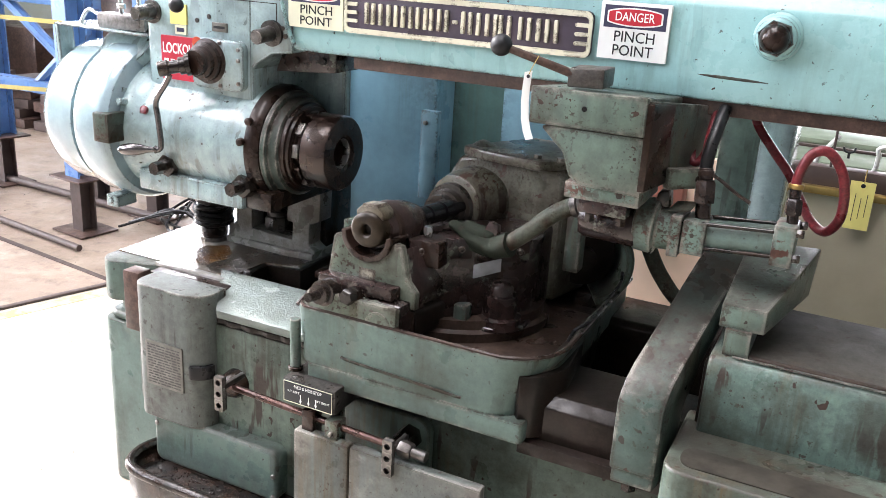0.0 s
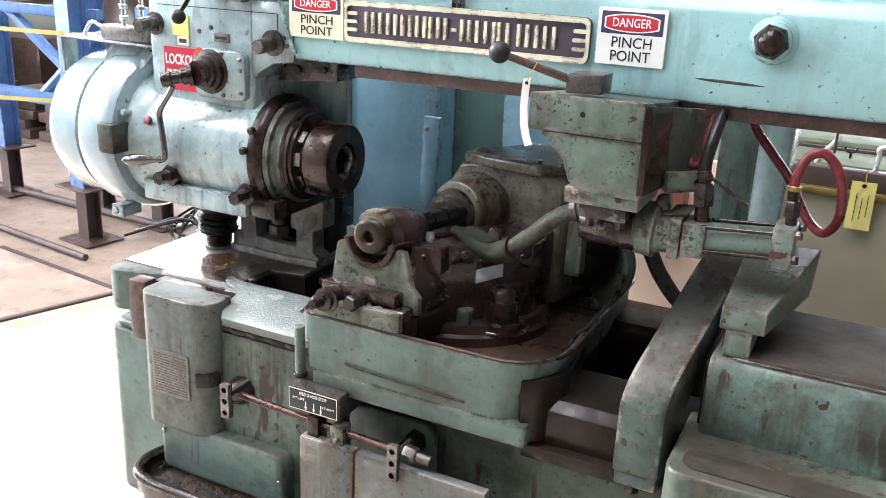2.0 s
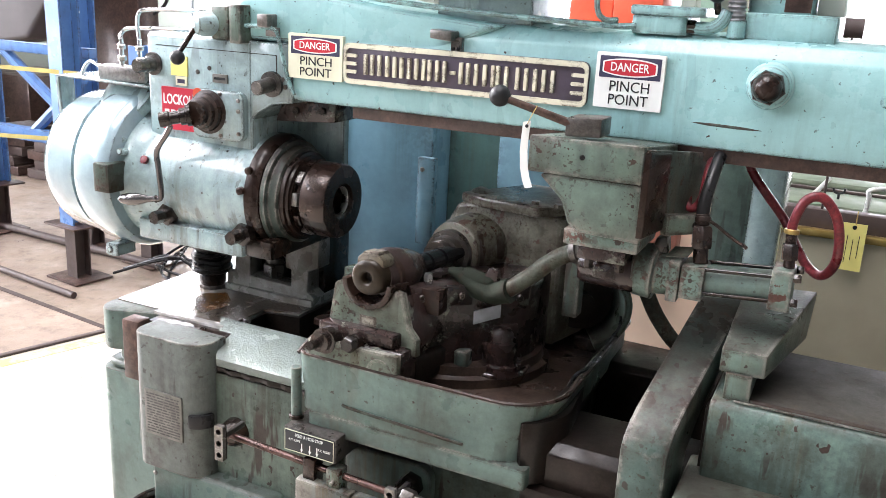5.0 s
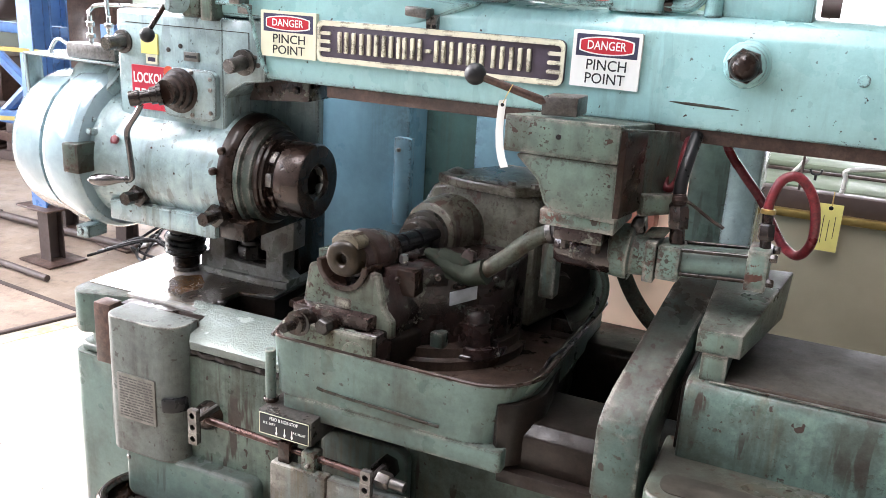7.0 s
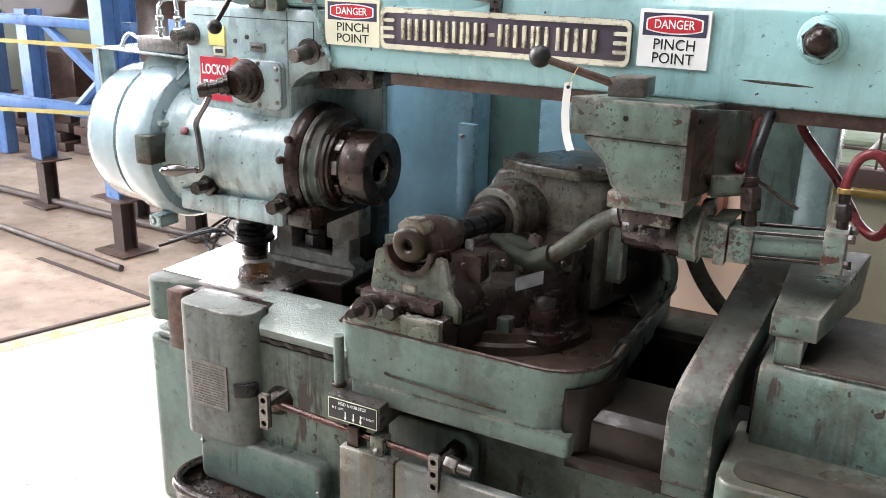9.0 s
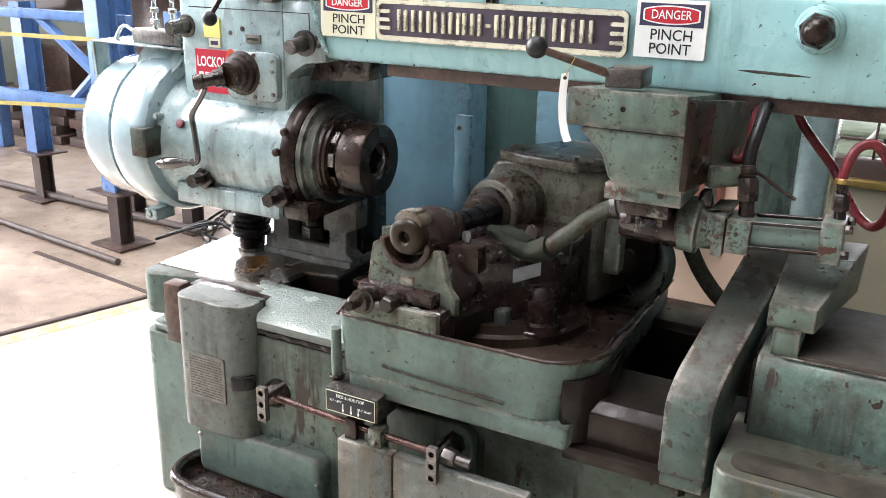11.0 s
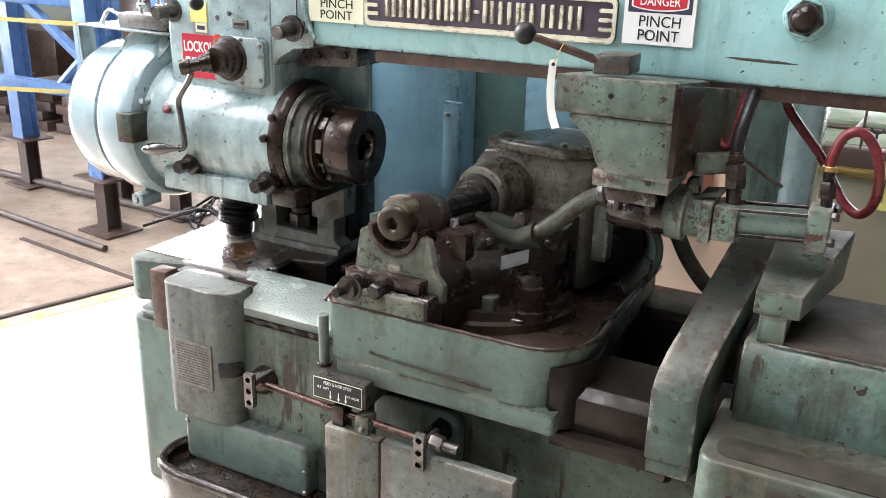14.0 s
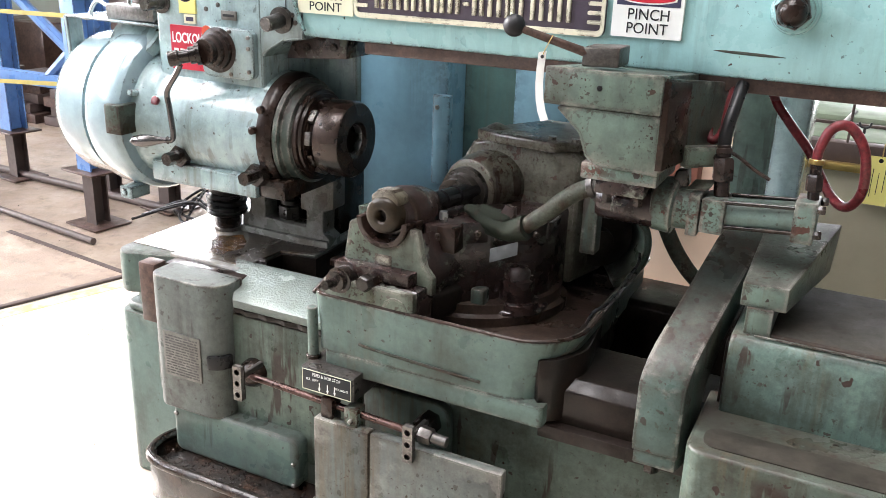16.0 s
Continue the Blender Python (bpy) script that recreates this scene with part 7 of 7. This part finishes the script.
part("conduit", Shape().tube([(-2.0, 2.9, 1.40), (-2.35, 2.98, 1.41), (-2.6, 3.0, 1.45), (-2.656, 3.0, 1.55), (-2.656, 3.0, 1.736), (-2.65, 3.0, 1.88), (-2.629, 3.0, 1.943), (-2.58, 3.0, 1.995), (-2.519, 3.0, 2.014), (-2.455, 3.0, 2.005), (-2.44, 3.0, 1.95)], 0.006, 8), GALVANISED, pl)
part("body", Shape().lathe((-2.44, 3.0, 1.90), (-2.48, 2.95, 1.885), [(0, 0.03), (0.03, 0.032), (0.035, 0.026)], 20), DULL, pl)
part("lens", Shape().lathe((-2.463, 2.971, 1.891), (-2.50, 2.925, 1.877), [(0, 0.024), (0.02, 0.022), (0.03, 0.012)], 20), REDCAP, pl, "red lens")

tank = thing("khaki_tank", (0.1, 3.8, 0), "khaki sheet-metal tank with a yellow tag behind the machine", "tank")
part("tank", Shape().box(-0.30, 1.6, 3.52, 3.75, 0.0, 1.02, 0.02, 3), STAINLESS, tank)
part("back_bar", Shape().box(-0.32, 1.62, 3.70, 3.78, 1.02, 1.05, 0.006), CLUTTER, tank)
part("rim", Shape().box(-0.32, 1.62, 3.50, 3.54, 1.0, 1.03, 0.006), BRASS, tank, "brassy rim")
tg = thing("yellow_tag", (0.03, 3.5, 0.9), "yellow inspection tag with unreadable handwriting", "tag")
part("eyelet", Shape().cyl((0.008, 3.489, 1.06), (0.008, 3.486, 1.06), 0.008), RUBBER, tg)
part("card", Shape().box(-0.035, 0.05, 3.488, 3.49, 0.895, 1.075, 0), PALEYELLOW, tg)
for k in range(3):
    part("writing_bar", Shape().box(-0.012 + k * 0.02, -0.0095 + k * 0.02, 3.4865, 3.4882, 0.925 + 0.01 * k, 1.03 - 0.015 * (k % 2), 0), INK, tg)
part("string", Shape().cyl((0.01, 3.489, 1.07), (0.01, 3.496, 1.12), 0.002), BRASS, tg)
lc = thing("low_cabinet", (1.0, 6.2, 0), "long low pale green steel cabinet behind the workbench", "cabinet")
part("body", Shape().box(-1.2, 3.4, 6.0, 6.5, 0.06, 0.76, 0.01), LOWGREEN, lc)
part("top", Shape().box(-1.24, 3.44, 5.96, 6.54, 0.76, 0.79, 0.005), LOWGREEN, lc)
for k in range(6):
    part("door", Shape().box(-1.15 + 0.76 * k, -0.43 + 0.76 * k, 5.985, 6.0, 0.1, 0.72, 0.004), LOWGREEN, lc)
part("plinth", Shape().box(-1.15, 3.35, 6.05, 6.45, 0.0, 0.06, 0.004), CLUTTER, lc)
bn = thing("workbench", (0.7, 4.9, 0), "pale green steel workbench behind the tank", "workbench")
part("top", Shape().box(-0.55, 2.0, 4.66, 5.06, 0.865, 0.90, 0.006), LOWGREEN, bn)
part("front_rail", Shape().box(-0.55, 2.0, 4.64, 4.66, 0.79, 0.885, 0.004), CLUTTER, bn, "dark front rail")
part("back_rail", Shape().box(-0.55, 2.0, 5.02, 5.05, 0.90, 0.915, 0.003), CLUTTER, bn, "dark back rail")
for x in (-0.5, 0.7, 1.9):
    for y in (4.70, 5.0):
        part("leg", Shape().box(x - 0.025, x + 0.025, y - 0.025, y + 0.025, 0, 0.865, 0.003), CLUTTER, bn)
th = thing("tank_handle", (-0.07, 3.62, 1.02), "bright steel tube handle standing on the tank", "handle")
part("tube", Shape().tube([(-0.111, 3.72, 1.19), (-0.135, 3.68, 1.16), (-0.168, 3.62, 1.12), (-0.172, 3.62, 1.080), (-0.155, 3.62, 1.066), (-0.06, 3.62, 1.070), (0.015, 3.62, 1.078), (0.034, 3.62, 1.10), (0.038, 3.62, 1.15), (0.046, 3.62, 1.185), (0.2, 3.66, 1.20)], 0.009, 10), BRIGHTTUBE, th)
for x in (-0.13, 0.01):
    part("stud", Shape().cyl((x, 3.62, 1.015), (x, 3.62, 1.07), 0.006), DARKSTEEL, th)
hk = thing("hook_clip", (-0.05, 4.85, 0.90), "small dark double hook on the workbench", "hook")
part("hook", Shape().tube([(-0.115, 4.85, 0.955), (-0.105, 4.85, 0.935), (-0.085, 4.85, 0.93), (-0.065, 4.85, 0.937), (-0.058, 4.85, 0.958)], 0.006, 8), SOCKET, hk)
part("stem", Shape().cyl((-0.085, 4.85, 0.898), (-0.085, 4.85, 0.932), 0.007), SOCKET, hk)
pp = thing("peach_panel", (-0.7, 3.6, 0), "peach-coloured sheet panel behind the bed", "panel")
part("panel", Shape().box(-1.0, -0.34, 3.55, 3.6, 0.0, 1.06, 0.004), PEACH, pp)
part("red_box", Shape().box(-0.86, -0.62, 3.45, 3.55, 0.74, 0.98, 0.004), DULLRED, pp, "dull red box")
s = Shape()
for k in range(60):
    x = -6.3 + k * 0.22
    s.box(x, x + 0.10, HY1 - 0.03, HY1, 0.0 if not -0.6 < x < 2.2 else 2.06, HZ, 0)
solo("wall_ribs", s, SIDING, "ribs of the corrugated wall sheets", "wall", kind="structure")
for x in (-2.0, -0.55, 3.0):
    q = thing("hall_column", (x, 11.7, 0), "pale green steel hall column with braces", "column", "hall columns")
    part("column", Shape().box(x - 0.1, x + 0.1, 11.55, 11.75, 0, HZ, 0.004), FRAMEGREEN, q)
    part("brace", Shape().cyl((x, 11.6, 2.7), (x - 1.6, 11.75, 4.2), 0.04, None, 8), FRAMEGREEN, q)
    part("brace", Shape().cyl((x, 11.6, 2.6), (x - 1.7, 11.75, 1.2), 0.04, None, 8), FRAMEGREEN, q)
    part("brace", Shape().cyl((x, 11.6, 2.6), (x + 1.2, 11.75, 3.8), 0.04, None, 8), FRAMEGREEN, q)
gt = thing("wall_girt", (-1.0, 11.9, 2.0), "horizontal steel wall rails", "girt")
for z in (2.05, 2.25, 3.3):
    part("rail", Shape().box(-5.5, HX1, 11.78, 11.97, z, z + 0.07, 0.003), DULL, gt)
